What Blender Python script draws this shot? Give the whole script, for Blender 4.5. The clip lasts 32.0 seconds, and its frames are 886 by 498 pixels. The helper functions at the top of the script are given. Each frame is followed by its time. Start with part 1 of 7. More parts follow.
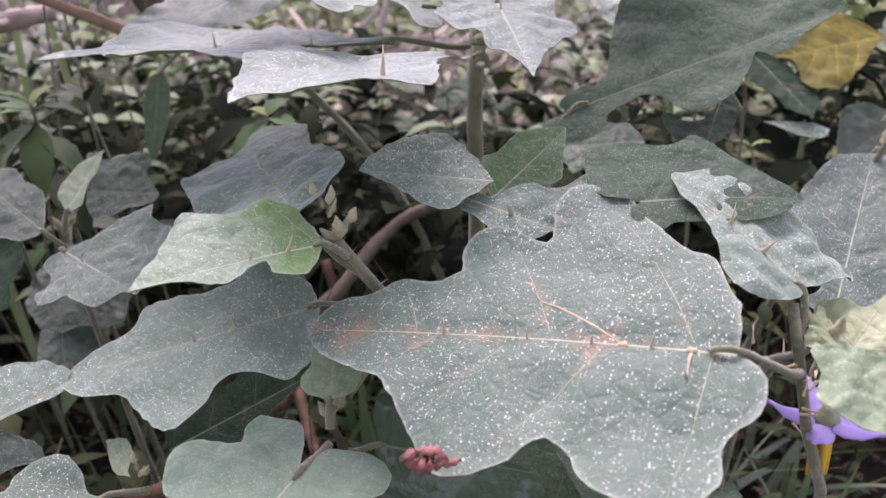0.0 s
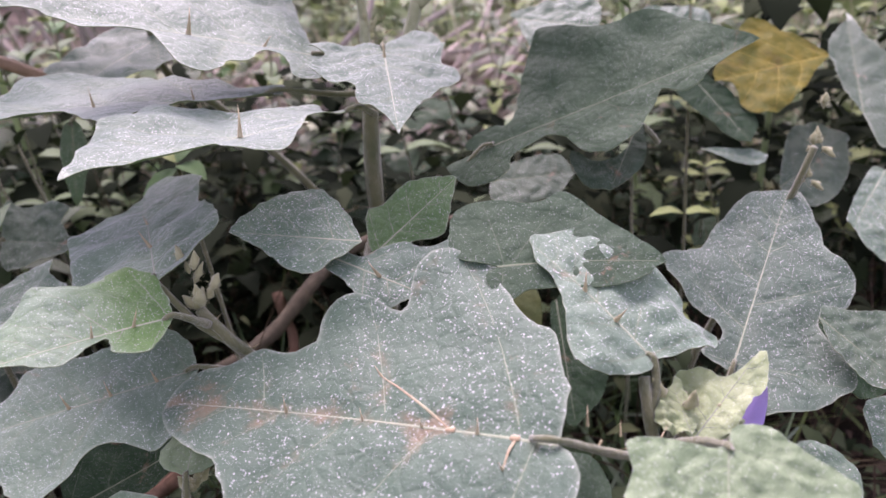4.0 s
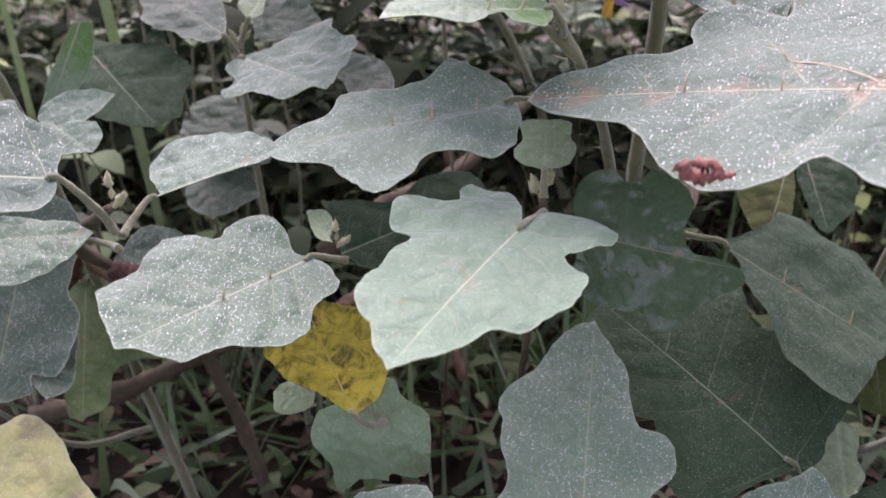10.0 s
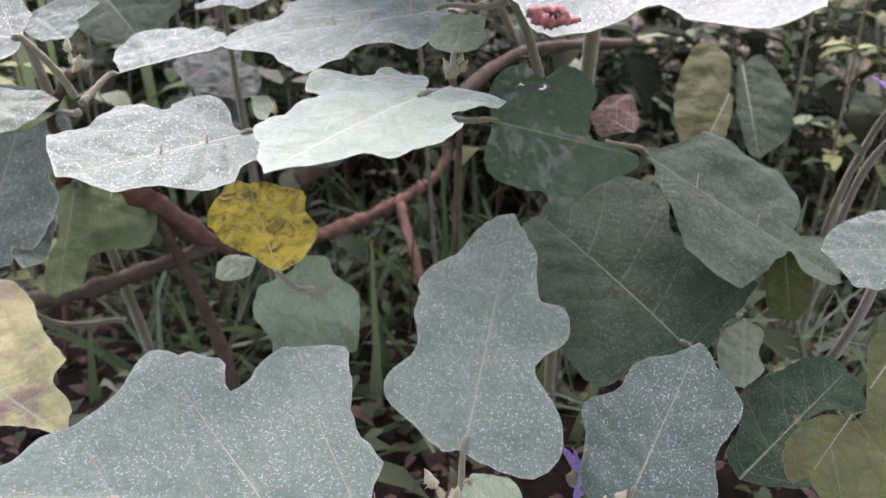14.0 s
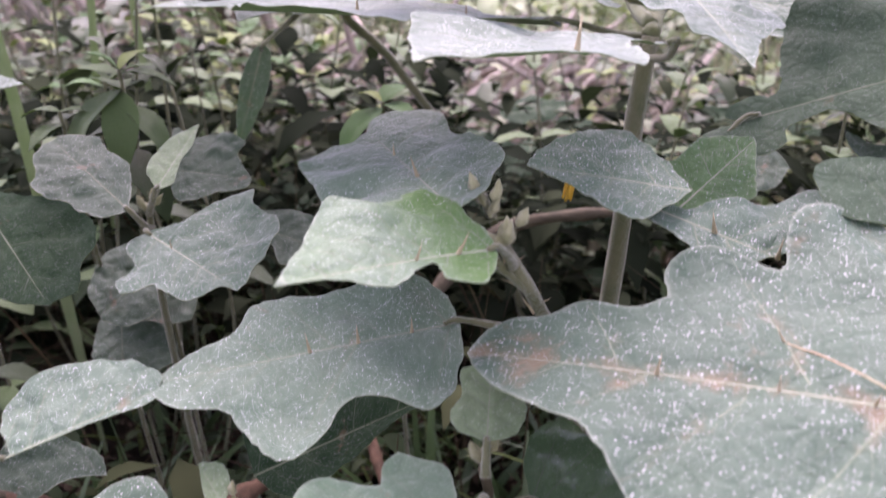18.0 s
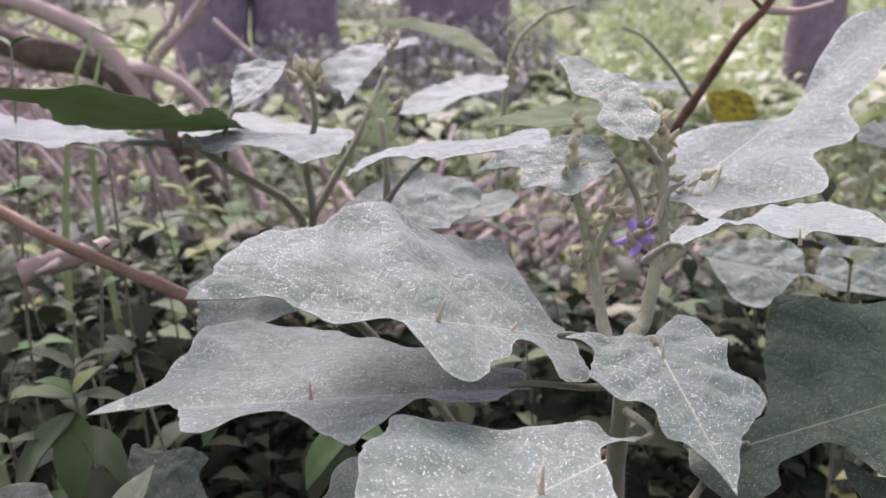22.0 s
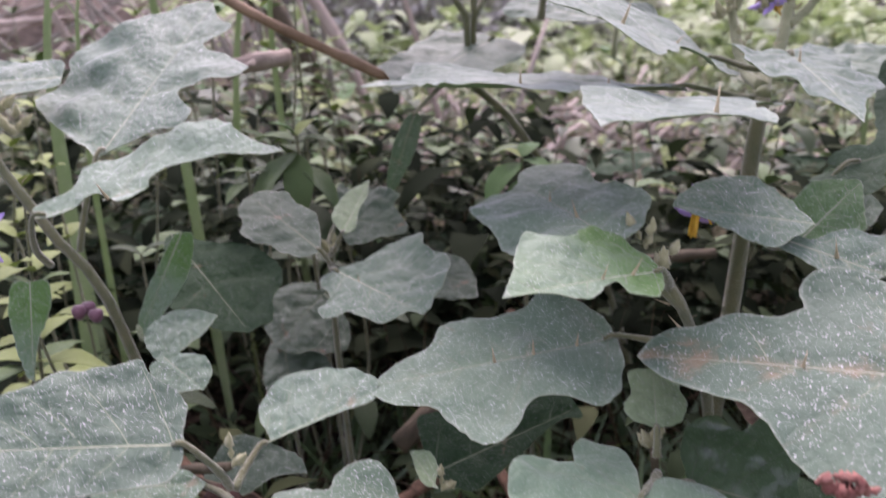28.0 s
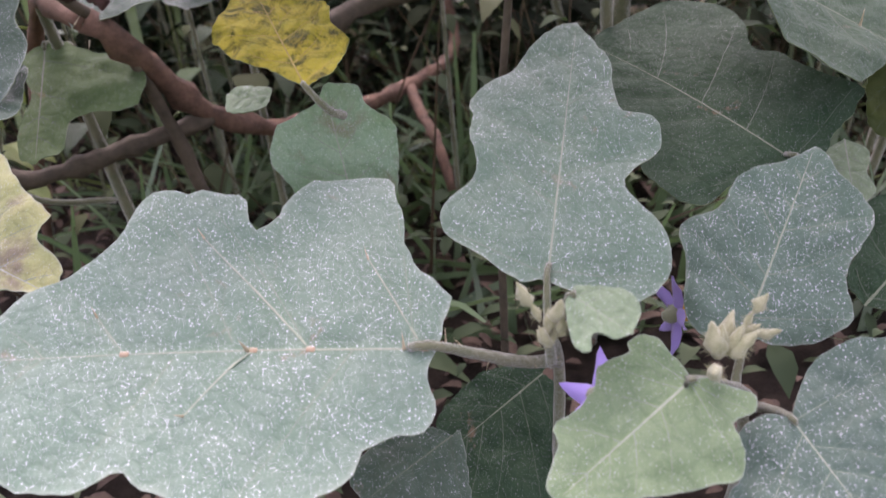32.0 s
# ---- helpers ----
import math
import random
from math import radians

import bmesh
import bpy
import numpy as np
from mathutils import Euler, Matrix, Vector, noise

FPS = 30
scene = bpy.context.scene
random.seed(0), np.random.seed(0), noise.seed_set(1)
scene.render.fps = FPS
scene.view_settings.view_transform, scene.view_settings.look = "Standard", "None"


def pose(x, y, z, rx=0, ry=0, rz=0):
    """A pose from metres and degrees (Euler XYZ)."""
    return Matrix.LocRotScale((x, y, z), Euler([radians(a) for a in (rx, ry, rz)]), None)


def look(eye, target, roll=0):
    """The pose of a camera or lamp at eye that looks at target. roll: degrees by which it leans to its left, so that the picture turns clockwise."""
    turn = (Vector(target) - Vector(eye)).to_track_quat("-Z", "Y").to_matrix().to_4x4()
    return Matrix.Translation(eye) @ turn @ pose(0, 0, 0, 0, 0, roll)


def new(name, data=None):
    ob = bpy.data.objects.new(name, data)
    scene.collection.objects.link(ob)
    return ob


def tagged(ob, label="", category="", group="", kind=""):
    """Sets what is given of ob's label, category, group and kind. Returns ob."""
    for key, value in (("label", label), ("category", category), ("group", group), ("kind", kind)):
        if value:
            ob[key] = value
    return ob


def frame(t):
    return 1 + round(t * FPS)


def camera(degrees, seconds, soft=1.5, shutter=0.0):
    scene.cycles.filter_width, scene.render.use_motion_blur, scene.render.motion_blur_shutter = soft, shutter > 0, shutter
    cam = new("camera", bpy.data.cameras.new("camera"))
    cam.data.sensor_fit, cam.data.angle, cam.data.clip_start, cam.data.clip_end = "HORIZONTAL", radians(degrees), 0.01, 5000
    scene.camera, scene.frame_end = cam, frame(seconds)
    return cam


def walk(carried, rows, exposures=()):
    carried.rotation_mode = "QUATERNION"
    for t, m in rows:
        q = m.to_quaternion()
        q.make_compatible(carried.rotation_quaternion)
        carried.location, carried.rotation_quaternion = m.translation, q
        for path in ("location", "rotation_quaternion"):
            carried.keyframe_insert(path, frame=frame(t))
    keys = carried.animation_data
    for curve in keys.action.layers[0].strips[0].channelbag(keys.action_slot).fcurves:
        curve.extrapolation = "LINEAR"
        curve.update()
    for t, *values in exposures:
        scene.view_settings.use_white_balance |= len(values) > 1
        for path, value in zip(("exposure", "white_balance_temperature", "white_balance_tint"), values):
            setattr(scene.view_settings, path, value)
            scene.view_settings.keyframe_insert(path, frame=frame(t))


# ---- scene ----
cam = camera(60.3, 32.0, 1.5, 0.3)
PATH = [
    (0, 0.0001, 0.0002, 0.5798, 65.02, 3.01, 0.00),
    (0.5, 0.0058, 0.0039, 0.5886, 65.14, 3.16, 0.90),
    (1, 0.0176, 0.0186, 0.5927, 64.57, 4.60, 0.50),
    (1.5, 0.0283, 0.0156, 0.5974, 65.23, 4.80, 0.69),
    (2, 0.0315, 0.0048, 0.6058, 65.44, 4.90, 1.14),
    (2.5, 0.0453, 0.0023, 0.6066, 65.43, 5.26, 1.44),
    (3, 0.0480, 0.0084, 0.6020, 65.34, 5.13, 1.47),
    (3.5, 0.0595, 0.0211, 0.5977, 64.79, 5.00, 1.24),
    (4, 0.0711, 0.0225, 0.5959, 65.13, 4.86, 0.84),
    (4.5, 0.0851, 0.0155, 0.5935, 64.72, 4.95, 1.16),
    (6.5, 0.1102, 0.0313, 0.5885, 64.78, 4.87, 1.60),
    (7, 0.0489, 0.0097, 0.6052, 63.70, 2.97, 3.08),
    (7.5, -0.0222, 0.0205, 0.6023, 62.99, 2.73, 2.92),
    (8, -0.0618, 0.0139, 0.6113, 62.88, 2.54, 3.41),
    (8.5, -0.0849, -0.0047, 0.5849, 63.78, 1.61, 3.04),
    (9, -0.0845, -0.0207, 0.5375, 62.88, 1.47, 3.56),
    (9.5, -0.0784, -0.0315, 0.5193, 63.01, 1.00, 4.13),
    (10, -0.0771, -0.0392, 0.5020, 63.15, 0.70, 4.66),
    (10.5, -0.0778, -0.0493, 0.4839, 63.17, 0.11, 5.81),
    (11, -0.0594, -0.0458, 0.4692, 62.86, 0.37, 5.63),
    (11.5, -0.0471, -0.0638, 0.4637, 63.17, -0.18, 6.29),
    (12, -0.0236, -0.0678, 0.4532, 63.25, 0.49, 6.91),
    (12.5, 0.0031, -0.0704, 0.4321, 64.21, -0.69, 7.68),
    (13, -0.0024, -0.0830, 0.4353, 64.54, -0.39, 8.35),
    (13.5, -0.0074, -0.0950, 0.4478, 64.56, -0.13, 8.79),
    (15.5, -0.0185, -0.0874, 0.4617, 64.09, 0.52, 7.90),
    (16, -0.0433, -0.0867, 0.4589, 63.89, 0.57, 8.02),
    (16.5, -0.0592, -0.0588, 0.4712, 63.33, 0.72, 6.70),
    (17, -0.0721, -0.0204, 0.5002, 65.27, -0.06, 5.53),
    (17.5, -0.0722, 0.0279, 0.5159, 65.50, -0.52, 3.91),
    (18, -0.0666, 0.0535, 0.5509, 66.67, -0.97, 3.02),
    (18.5, -0.0693, 0.0739, 0.5760, 67.29, -0.81, 2.49),
    (19, -0.0777, 0.0828, 0.5874, 67.80, -0.80, 2.05),
    (19.5, -0.0823, 0.0866, 0.5997, 68.21, -1.13, 2.25),
    (20, -0.0716, 0.1025, 0.6190, 69.02, -0.84, 1.96),
    (20.5, -0.0676, 0.1100, 0.6211, 70.06, -0.27, 1.62),
    (21, -0.0628, 0.1156, 0.6249, 70.98, 0.31, 1.63),
    (21.5, -0.0573, 0.1129, 0.6398, 74.29, 0.77, 1.95),
    (22, -0.0521, 0.1162, 0.6569, 74.73, 1.28, 2.30),
    (22.5, -0.0388, 0.1157, 0.6592, 74.40, 0.77, 2.14),
    (23, -0.0300, 0.1227, 0.6623, 74.35, 1.00, 1.64),
    (23.5, -0.0311, 0.1217, 0.6622, 74.45, 0.96, 1.73),
    (24, -0.0501, 0.1027, 0.6679, 74.54, 1.02, 2.62),
    (24.5, -0.0841, 0.0696, 0.6662, 74.49, 0.70, 3.76),
    (25, -0.1217, 0.0320, 0.6735, 74.62, 0.51, 5.72),
    (25.5, -0.1288, 0.0172, 0.6642, 73.91, 0.87, 6.36),
    (27.5, -0.1346, -0.0129, 0.6082, 71.43, 1.46, 7.60),
    (28, -0.1139, -0.0211, 0.5669, 70.74, 1.25, 6.82),
    (28.5, -0.1030, -0.0352, 0.5258, 69.82, 0.62, 6.99),
    (29, -0.1013, -0.0401, 0.5163, 69.48, 0.21, 7.25),
    (29.5, -0.1032, -0.0444, 0.4924, 67.56, 1.18, 6.54),
    (30, -0.0853, -0.0530, 0.4647, 65.80, 1.31, 5.98),
    (30.5, -0.0722, -0.0609, 0.4360, 64.66, 1.65, 5.53),
    (31, -0.0707, -0.0643, 0.4114, 63.25, 1.74, 5.53),
    (31.5, -0.0593, -0.0644, 0.3880, 62.53, 1.60, 5.35),
    (32, -0.0513, -0.0709, 0.3684, 61.74, 1.67, 5.94),
]
EXPOSURES = [(t, stops, 6420, tint) for t, stops, tint in (
    (0.0, 1.33, 42), (4.5, 1.31, 42), (7.0, 1.34, 44), (8.0, 1.44, 41), (9.0, 1.44, 37), (11.0, 1.58, 40), (13.0, 1.82, 40), (15.5, 1.75, 40), (17.0, 1.54, 42), (18.0, 1.54, 42), (19.0, 1.40, 42),
    (20.0, 1.26, 41), (22.0, 1.03, 42), (25.5, 1.08, 42), (28.0, 1.18, 35), (29.5, 1.38, 37), (30.5, 1.47, 38), (31.0, 1.69, 38), (32.0, 1.90, 38))]
cam.data.dof.use_dof, cam.data.dof.focus_distance, cam.data.dof.aperture_fstop = True, 0.335, 11.5
walk(cam, [(t, pose(x, y, z, rx, ry, rz)) for t, x, y, z, rx, ry, rz in PATH], EXPOSURES)

# ---- light ----
world = bpy.data.worlds.new("overcast_sky")
scene.world = world
world.use_nodes = True
_sky = world.node_tree.nodes.new("ShaderNodeTexSky")
_sky.sky_type, _sky.sun_disc = "NISHITA", False
_sky.sun_elevation, _sky.sun_rotation = radians(54), radians(-11)
_sky.air_density, _sky.dust_density, _sky.ozone_density = 1.0, 2.0, 1.0
_bg = world.node_tree.nodes["Background"]
_bg.inputs["Strength"].default_value = 0.11
_cloud = world.node_tree.nodes.new("ShaderNodeMix")
_cloud.data_type = "RGBA"
_cloud.inputs[0].default_value, _cloud.inputs[7].default_value = 0.5, (6.2, 6.3, 6.6, 1.0)
world.node_tree.links.new(_sky.outputs[0], _cloud.inputs[6])
world.node_tree.links.new(_cloud.outputs[2], _bg.inputs["Color"])
sun = new("sun", bpy.data.lights.new("sun", "SUN"))
sun.data.energy, sun.data.angle, sun.data.color = 3.2, radians(50), (1.0, 0.96, 0.94)
sun.matrix_world = look((-0.12, 0.60, 0.85), (0, 0, 0))


# ---- materials ----
class Mat:
    """A principled material with short calls for its nodes."""

    def __init__(self, name, rough=0.6, metal=0.0):
        self.m = bpy.data.materials.new(name)
        self.m.use_nodes = True
        self.t = self.m.node_tree
        self.b = self.t.nodes["Principled BSDF"]
        self.b.inputs["Roughness"].default_value = rough
        self.b.inputs["Metallic"].default_value = metal
        self.co = self.node("ShaderNodeTexCoord").outputs["Object"]

    def node(self, kind, **ins):
        n = self.t.nodes.new(kind)
        for k, v in ins.items():
            self.put(n.inputs[k.replace("_", " ")], v)
        return n

    def put(self, socket, v):
        if isinstance(v, bpy.types.NodeSocket):
            self.t.links.new(v, socket)
        else:
            socket.default_value = v

    def noise(self, scale, detail=4, rough=0.6, distort=0.0):
        return self.node("ShaderNodeTexNoise", Vector=self.co, Scale=scale, Detail=detail, Roughness=rough, Distortion=distort).outputs["Fac"]

    def ramp(self, fac, lo, hi, a=0.0, b=1.0):
        n = self.node("ShaderNodeMapRange", Value=fac)
        for k, v in zip(("From Min", "From Max", "To Min", "To Max"), (lo, hi, a, b)):
            n.inputs[k].default_value = v
        return n.outputs[0]

    def mix(self, fac, a, b):
        n = self.t.nodes.new("ShaderNodeMix")
        n.data_type = "RGBA"
        self.put(n.inputs[0], fac)
        for i, v in ((6, a), (7, b)):
            self.put(n.inputs[i], v if isinstance(v, bpy.types.NodeSocket) else (*v, 1.0))
        return n.outputs[2]

    def math(self, op, a, b=0.0):
        n = self.t.nodes.new("ShaderNodeMath")
        n.operation = op
        self.put(n.inputs[0], a)
        self.put(n.inputs[1], b)
        return n.outputs[0]

    def colour(self, c):
        self.put(self.b.inputs["Base Color"], c)

    def bump(self, h, dist=0.0004, strength=0.6):
        n = self.node("ShaderNodeBump", Height=h, Distance=dist, Strength=strength)
        self.put(self.b.inputs["Normal"], n.outputs[0])

    def random(self):
        return self.node("ShaderNodeObjectInfo").outputs["Random"]


def thin(m, colour, amount):
    """Lets some light through a leaf."""
    tr = m.node("ShaderNodeBsdfTranslucent")
    m.put(tr.inputs["Color"], (*colour, 1))
    mx = m.node("ShaderNodeMixShader")
    mx.inputs[0].default_value = amount
    m.t.links.new(m.b.outputs[0], mx.inputs[1])
    m.t.links.new(tr.outputs[0], mx.inputs[2])
    m.t.links.new(mx.outputs[0], m.t.nodes["Material Output"].inputs["Surface"])


def leaf_material(name, a, b, dots=0.5, scars=0.0, fuzz=0.6, spread=0.25, scar=(0.24, 0.13, 0.085), grain=34, size=1000, rough=0.55, depth=0.62, along=0.0, fade=None):
    """Hairy leaf: blotched green, pale dew dots, brown scars. along: how closely the scars keep to the ribs; fade: colour towards the tip."""
    m = Mat(name, rough)
    low = m.noise(22, 4, 0.6)
    base = m.mix(m.ramp(m.noise(55, 6, 0.7), 0.3, 0.7), a, b)
    if fade:
        x = m.node("ShaderNodeSeparateXYZ", Vector=m.co).outputs[0]
        base = m.mix(m.ramp(m.math("ADD", x, m.math("MULTIPLY", low, 0.03)), 0.030, 0.052), base, fade)
    base = m.mix(m.math("MULTIPLY", m.ramp(low, 0.40, 0.68), 0.28), base, (a[0] * 0.55, a[1] * 0.72, a[2] * 0.60))
    hue = m.mix(m.math("MULTIPLY", m.random(), spread), base, (0.12, 0.19, 0.10))
    rib = m.node("ShaderNodeAttribute")
    rib.attribute_name = "rib"
    rib = rib.outputs["Fac"]
    warp = m.node("ShaderNodeTexNoise", Vector=m.co, Scale=60.0, Detail=2.0).outputs["Color"]
    shift = m.node("ShaderNodeVectorMath")
    shift.operation = "MULTIPLY_ADD"
    m.put(shift.inputs[0], warp)
    m.put(shift.inputs[1], (0.010, 0.010, 0.0))
    m.put(shift.inputs[2], m.co)
    cell = m.node("ShaderNodeTexVoronoi", Vector=shift.outputs[0], Scale=120.0)
    cell.feature = "DISTANCE_TO_EDGE"
    net = m.math("SMOOTH_MIN", cell.outputs["Distance"], 0.30)
    c = m.mix(m.math("MULTIPLY", m.ramp(cell.outputs["Distance"], 0.0, 0.10, 1.0, 0.0), 0.26), hue, (a[0] * 0.4, a[1] * 0.5, a[2] * 0.4))
    c = m.mix(m.math("MULTIPLY", m.math("POWER", rib, 2.0), 0.12), c, (min(1, b[0] * 1.7), min(1, b[1] * 1.6), b[2] * 1.3))
    if scars:
        n = m.noise(grain, 6, 0.7, 0.9)
        if along:
            n = m.math("ADD", m.math("MULTIPLY", n, 1 - 0.25 * along), m.math("MULTIPLY", rib, 0.25 * along))
        n = m.ramp(n, 0.66 - 0.13 * scars, 0.74 - 0.08 * scars)
        c = m.mix(m.math("MULTIPLY", n, depth), c, m.mix(m.noise(160, 3), scar, (scar[0] * 1.5, scar[1] * 1.6, scar[2] * 1.7)))
    fine = m.noise(1100, 3, 0.75)
    c = m.mix(m.math("MULTIPLY", m.ramp(fine, 0.48, 0.72), 0.22), c, (min(0.6, b[0] * 2.1), min(0.6, b[1] * 1.9), min(0.6, b[2] * 2.0)))
    if dots > 0.25:
        rim = m.node("ShaderNodeAttribute")
        rim.attribute_name = "rim"
        c = m.mix(m.math("MULTIPLY", m.math("POWER", rim.outputs["Fac"], 6.0), 0.6), c, (0.40, 0.45, 0.36))
    if dots:
        patch = m.ramp(m.noise(30, 3), 0.25, 0.55, 0.6)
        for scale, reach, power, share in ((size * 0.92, 0.33, 1.0, 1.0), (size * 1.6, 0.30, 0.8, 0.75)):
            v = m.node("ShaderNodeTexVoronoi", Vector=m.co, Scale=scale)
            r = m.node("ShaderNodeSeparateColor", Color=v.outputs["Color"])
            lim = m.math("MULTIPLY", m.math("POWER", r.outputs[0], power), reach)
            d = m.math("MULTIPLY", m.math("LESS_THAN", v.outputs["Distance"], m.math("MULTIPLY", lim, patch)), dots * share)
            c = m.mix(d, c, (0.82, 0.84, 0.82))
    m.colour(c)
    m.bump(m.math("ADD", m.math("MULTIPLY", net, 1.7), m.math("ADD", m.math("MULTIPLY", fine, 0.35), m.math("MULTIPLY", m.noise(140, 3), 0.55))), 0.0012, 0.75)
    if rough < 0.4:
        m.put(m.b.inputs["Coat Weight"], m.ramp(m.noise(38, 6, 0.7), 0.47, 0.53))
        m.b.inputs["Coat Roughness"].default_value = 0.07
    m.b.inputs["Sheen Weight"].default_value = fuzz
    m.b.inputs["Sheen Roughness"].default_value = 0.35
    m.b.inputs["Specular IOR Level"].default_value = 0.42 if dots > 0.25 or rough < 0.4 else 0.08
    thin(m, (a[0] * 1.3, a[1] * 1.8, a[2] * 0.8), 0.22)
    return m.m


GREY = leaf_material("grey_green_leaf", (0.094, 0.160, 0.112), (0.144, 0.207, 0.152), 0.95, 0.0, 0.60)
WORN = leaf_material("scarred_leaf", (0.074, 0.130, 0.088), (0.110, 0.164, 0.118), 0.62, 1.05, 0.18, spread=0.0, scar=(0.26, 0.145, 0.085), along=0.6, depth=0.55, grain=34, size=800)
DULL = leaf_material("dull_grey_leaf", (0.044, 0.074, 0.048), (0.070, 0.104, 0.070), 0.24, 0.1, 0.06)
MATTE = leaf_material("matte_grey_leaf", (0.070, 0.120, 0.084), (0.108, 0.158, 0.116), 0.7, 0.0, 0.15)
PALE = leaf_material("pale_leaf", (0.142, 0.222, 0.156), (0.194, 0.268, 0.195), 0.95, 0.15, 0.62)
DARK = leaf_material("dark_leaf", (0.050, 0.088, 0.056), (0.082, 0.122, 0.082), 0.45, 0.15, 0.10)
BITTEN = leaf_material("bitten_leaf", (0.189, 0.307, 0.176), (0.264, 0.365, 0.224), 0.4, 0.95, 0.5, 0.0, scar=(0.15, 0.09, 0.06), grain=40)
OCHRE = leaf_material("ochre_leaf", (0.085, 0.105, 0.030), (0.230, 0.180, 0.030), 0.0, 0.8, 0.0, 0.0, scar=(0.09, 0.06, 0.02), depth=0.7)
WET = leaf_material("wet_deep_leaf", (0.040, 0.088, 0.036), (0.064, 0.118, 0.054), 0.1, 0.1, 0.0, 0.0, rough=0.3)
# for deep green leaves, and as painted shade on the inner shoots
DEEP = leaf_material("deep_green_and_shade_leaf", (0.022, 0.050, 0.026), (0.042, 0.074, 0.040), 0.2, 0.1, 0.0, 0.15, rough=0.62)
MOSS = leaf_material("mossy_leaf", (0.085, 0.135, 0.050), (0.125, 0.175, 0.075), 0.2, 0.15, 0.0, 0.1)
FRESH = leaf_material("fresh_green_leaf", (0.085, 0.190, 0.045), (0.120, 0.220, 0.070), 0.5, 0.0, 0.2, 0.0, fade=(0.20, 0.28, 0.20))
SMOOTH = leaf_material("smooth_pale_leaf", (0.135, 0.225, 0.145), (0.175, 0.262, 0.175), 0.28, 0.25, 0.55, 0.0)
BRIGHT = leaf_material("bright_green_leaf", (0.080, 0.170, 0.055), (0.115, 0.205, 0.080), 0.5, 0.0, 0.2, 0.0)
LIME = leaf_material("light_green_leaf", (0.200, 0.275, 0.150), (0.235, 0.310, 0.180), 0.4, 0.0, 0.25, 0.0)
SPRIG = leaf_material("sprig_green_leaf", (0.140, 0.212, 0.095), (0.178, 0.248, 0.125), 0.3, 0.0, 0.2, 0.0)
YOUNG = leaf_material("young_leaf", (0.330, 0.400, 0.190), (0.430, 0.480, 0.280), 0.3, 0.0, 0.4, 0.0)
YELLOW = leaf_material("yellow_spotted_leaf", (0.250, 0.235, 0.030), (0.500, 0.395, 0.045), 0.0, 1.35, 0.0, 0.0, scar=(0.030, 0.024, 0.012), grain=95, depth=1.0)
OLIVE = leaf_material("olive_leaf", (0.060, 0.080, 0.028), (0.105, 0.115, 0.036), 0.0, 0.9, 0.0, 0.1, scar=(0.05, 0.035, 0.02))
WITHERED = leaf_material("withered_leaf", (0.400, 0.370, 0.150), (0.245, 0.280, 0.105), 0.3, 1.4, 0.1, 0.0, scar=(0.10, 0.065, 0.05), grain=26, depth=0.85)


def plain(name, a, b, scale=60, rough=0.7, fuzz=0.0, bump=0.5, spread=0.0, through_light=0.0):
    m = Mat(name, rough)
    c = m.mix(m.ramp(m.noise(scale, 6, 0.68), 0.32, 0.68), a, b)
    if spread:
        c = m.mix(m.math("MULTIPLY", m.random(), spread), c, (b[0] * 0.35, b[1] * 0.4, b[2] * 0.4))
    m.colour(c)
    m.bump(m.noise(scale * 6, 5, 0.7), 0.0014, bump)
    m.b.inputs["Sheen Weight"].default_value = fuzz
    m.b.inputs["Specular IOR Level"].default_value = 0.3
    if through_light:
        thin(m, (b[0] * 1.2, b[1] * 1.4, b[2] * 0.8), through_light)
    return m.m


UNDER = plain("leaf_underside", (0.16, 0.22, 0.11), (0.22, 0.28, 0.16), 60, 0.75, 0.3, through_light=0.4)
VEIN = plain("vein", (0.25, 0.31, 0.20), (0.34, 0.37, 0.25), 90, 0.6, 0.4)
VEIN_RED = plain("brown_vein", (0.36, 0.22, 0.13), (0.38, 0.37, 0.23), 60, 0.6, 0.4)
VEIN_YELLOW = plain("yellow_vein", (0.27, 0.22, 0.04), (0.38, 0.31, 0.07), 90, 0.6)
VEIN_DARK = plain("dull_vein", (0.13, 0.17, 0.10), (0.19, 0.22, 0.14), 90, 0.6, 0.1)
VEIN_SOFT = plain("fine_vein", (0.19, 0.255, 0.165), (0.26, 0.305, 0.20), 90, 0.6, 0.1)
VEIN_DIM = plain("fine_dull_vein", (0.060, 0.095, 0.055), (0.10, 0.135, 0.08), 90, 0.6, 0.1)
SPINE = plain("spine", (0.50, 0.45, 0.29), (0.36, 0.27, 0.165), 160, 0.5)
STEM = plain("hairy_stem", (0.100, 0.120, 0.052), (0.185, 0.180, 0.095), 70, 0.8, 0.5, 1.0)
STEM_PALE = plain("woolly_stem", (0.21, 0.24, 0.125), (0.33, 0.34, 0.21), 120, 0.9, 0.35)
TWIG = plain("brown_twig", (0.072, 0.044, 0.028), (0.210, 0.122, 0.078), 75, 0.8, 0.0, 1.0)
# bark lightened and greyed: distance haze is in the colour
TRUNK = plain("haze_tinted_bark", (0.13, 0.105, 0.125), (0.24, 0.20, 0.22), 14, 0.9, 0.0, 1.0)
BARK = plain("dark_bark", (0.050, 0.042, 0.028), (0.125, 0.100, 0.066), 60, 0.85)
STICK = plain("tan_stick", (0.17, 0.11, 0.065), (0.30, 0.20, 0.125), 40, 0.6, 0.0, 1.0)
LOG = plain("weathered_wood", (0.33, 0.26, 0.22), (0.46, 0.38, 0.33), 30, 0.85)
STRAW = plain("dry_straw", (0.34, 0.27, 0.235), (0.58, 0.49, 0.43), 20, 0.85, 0.0, 0.4, 0.85)
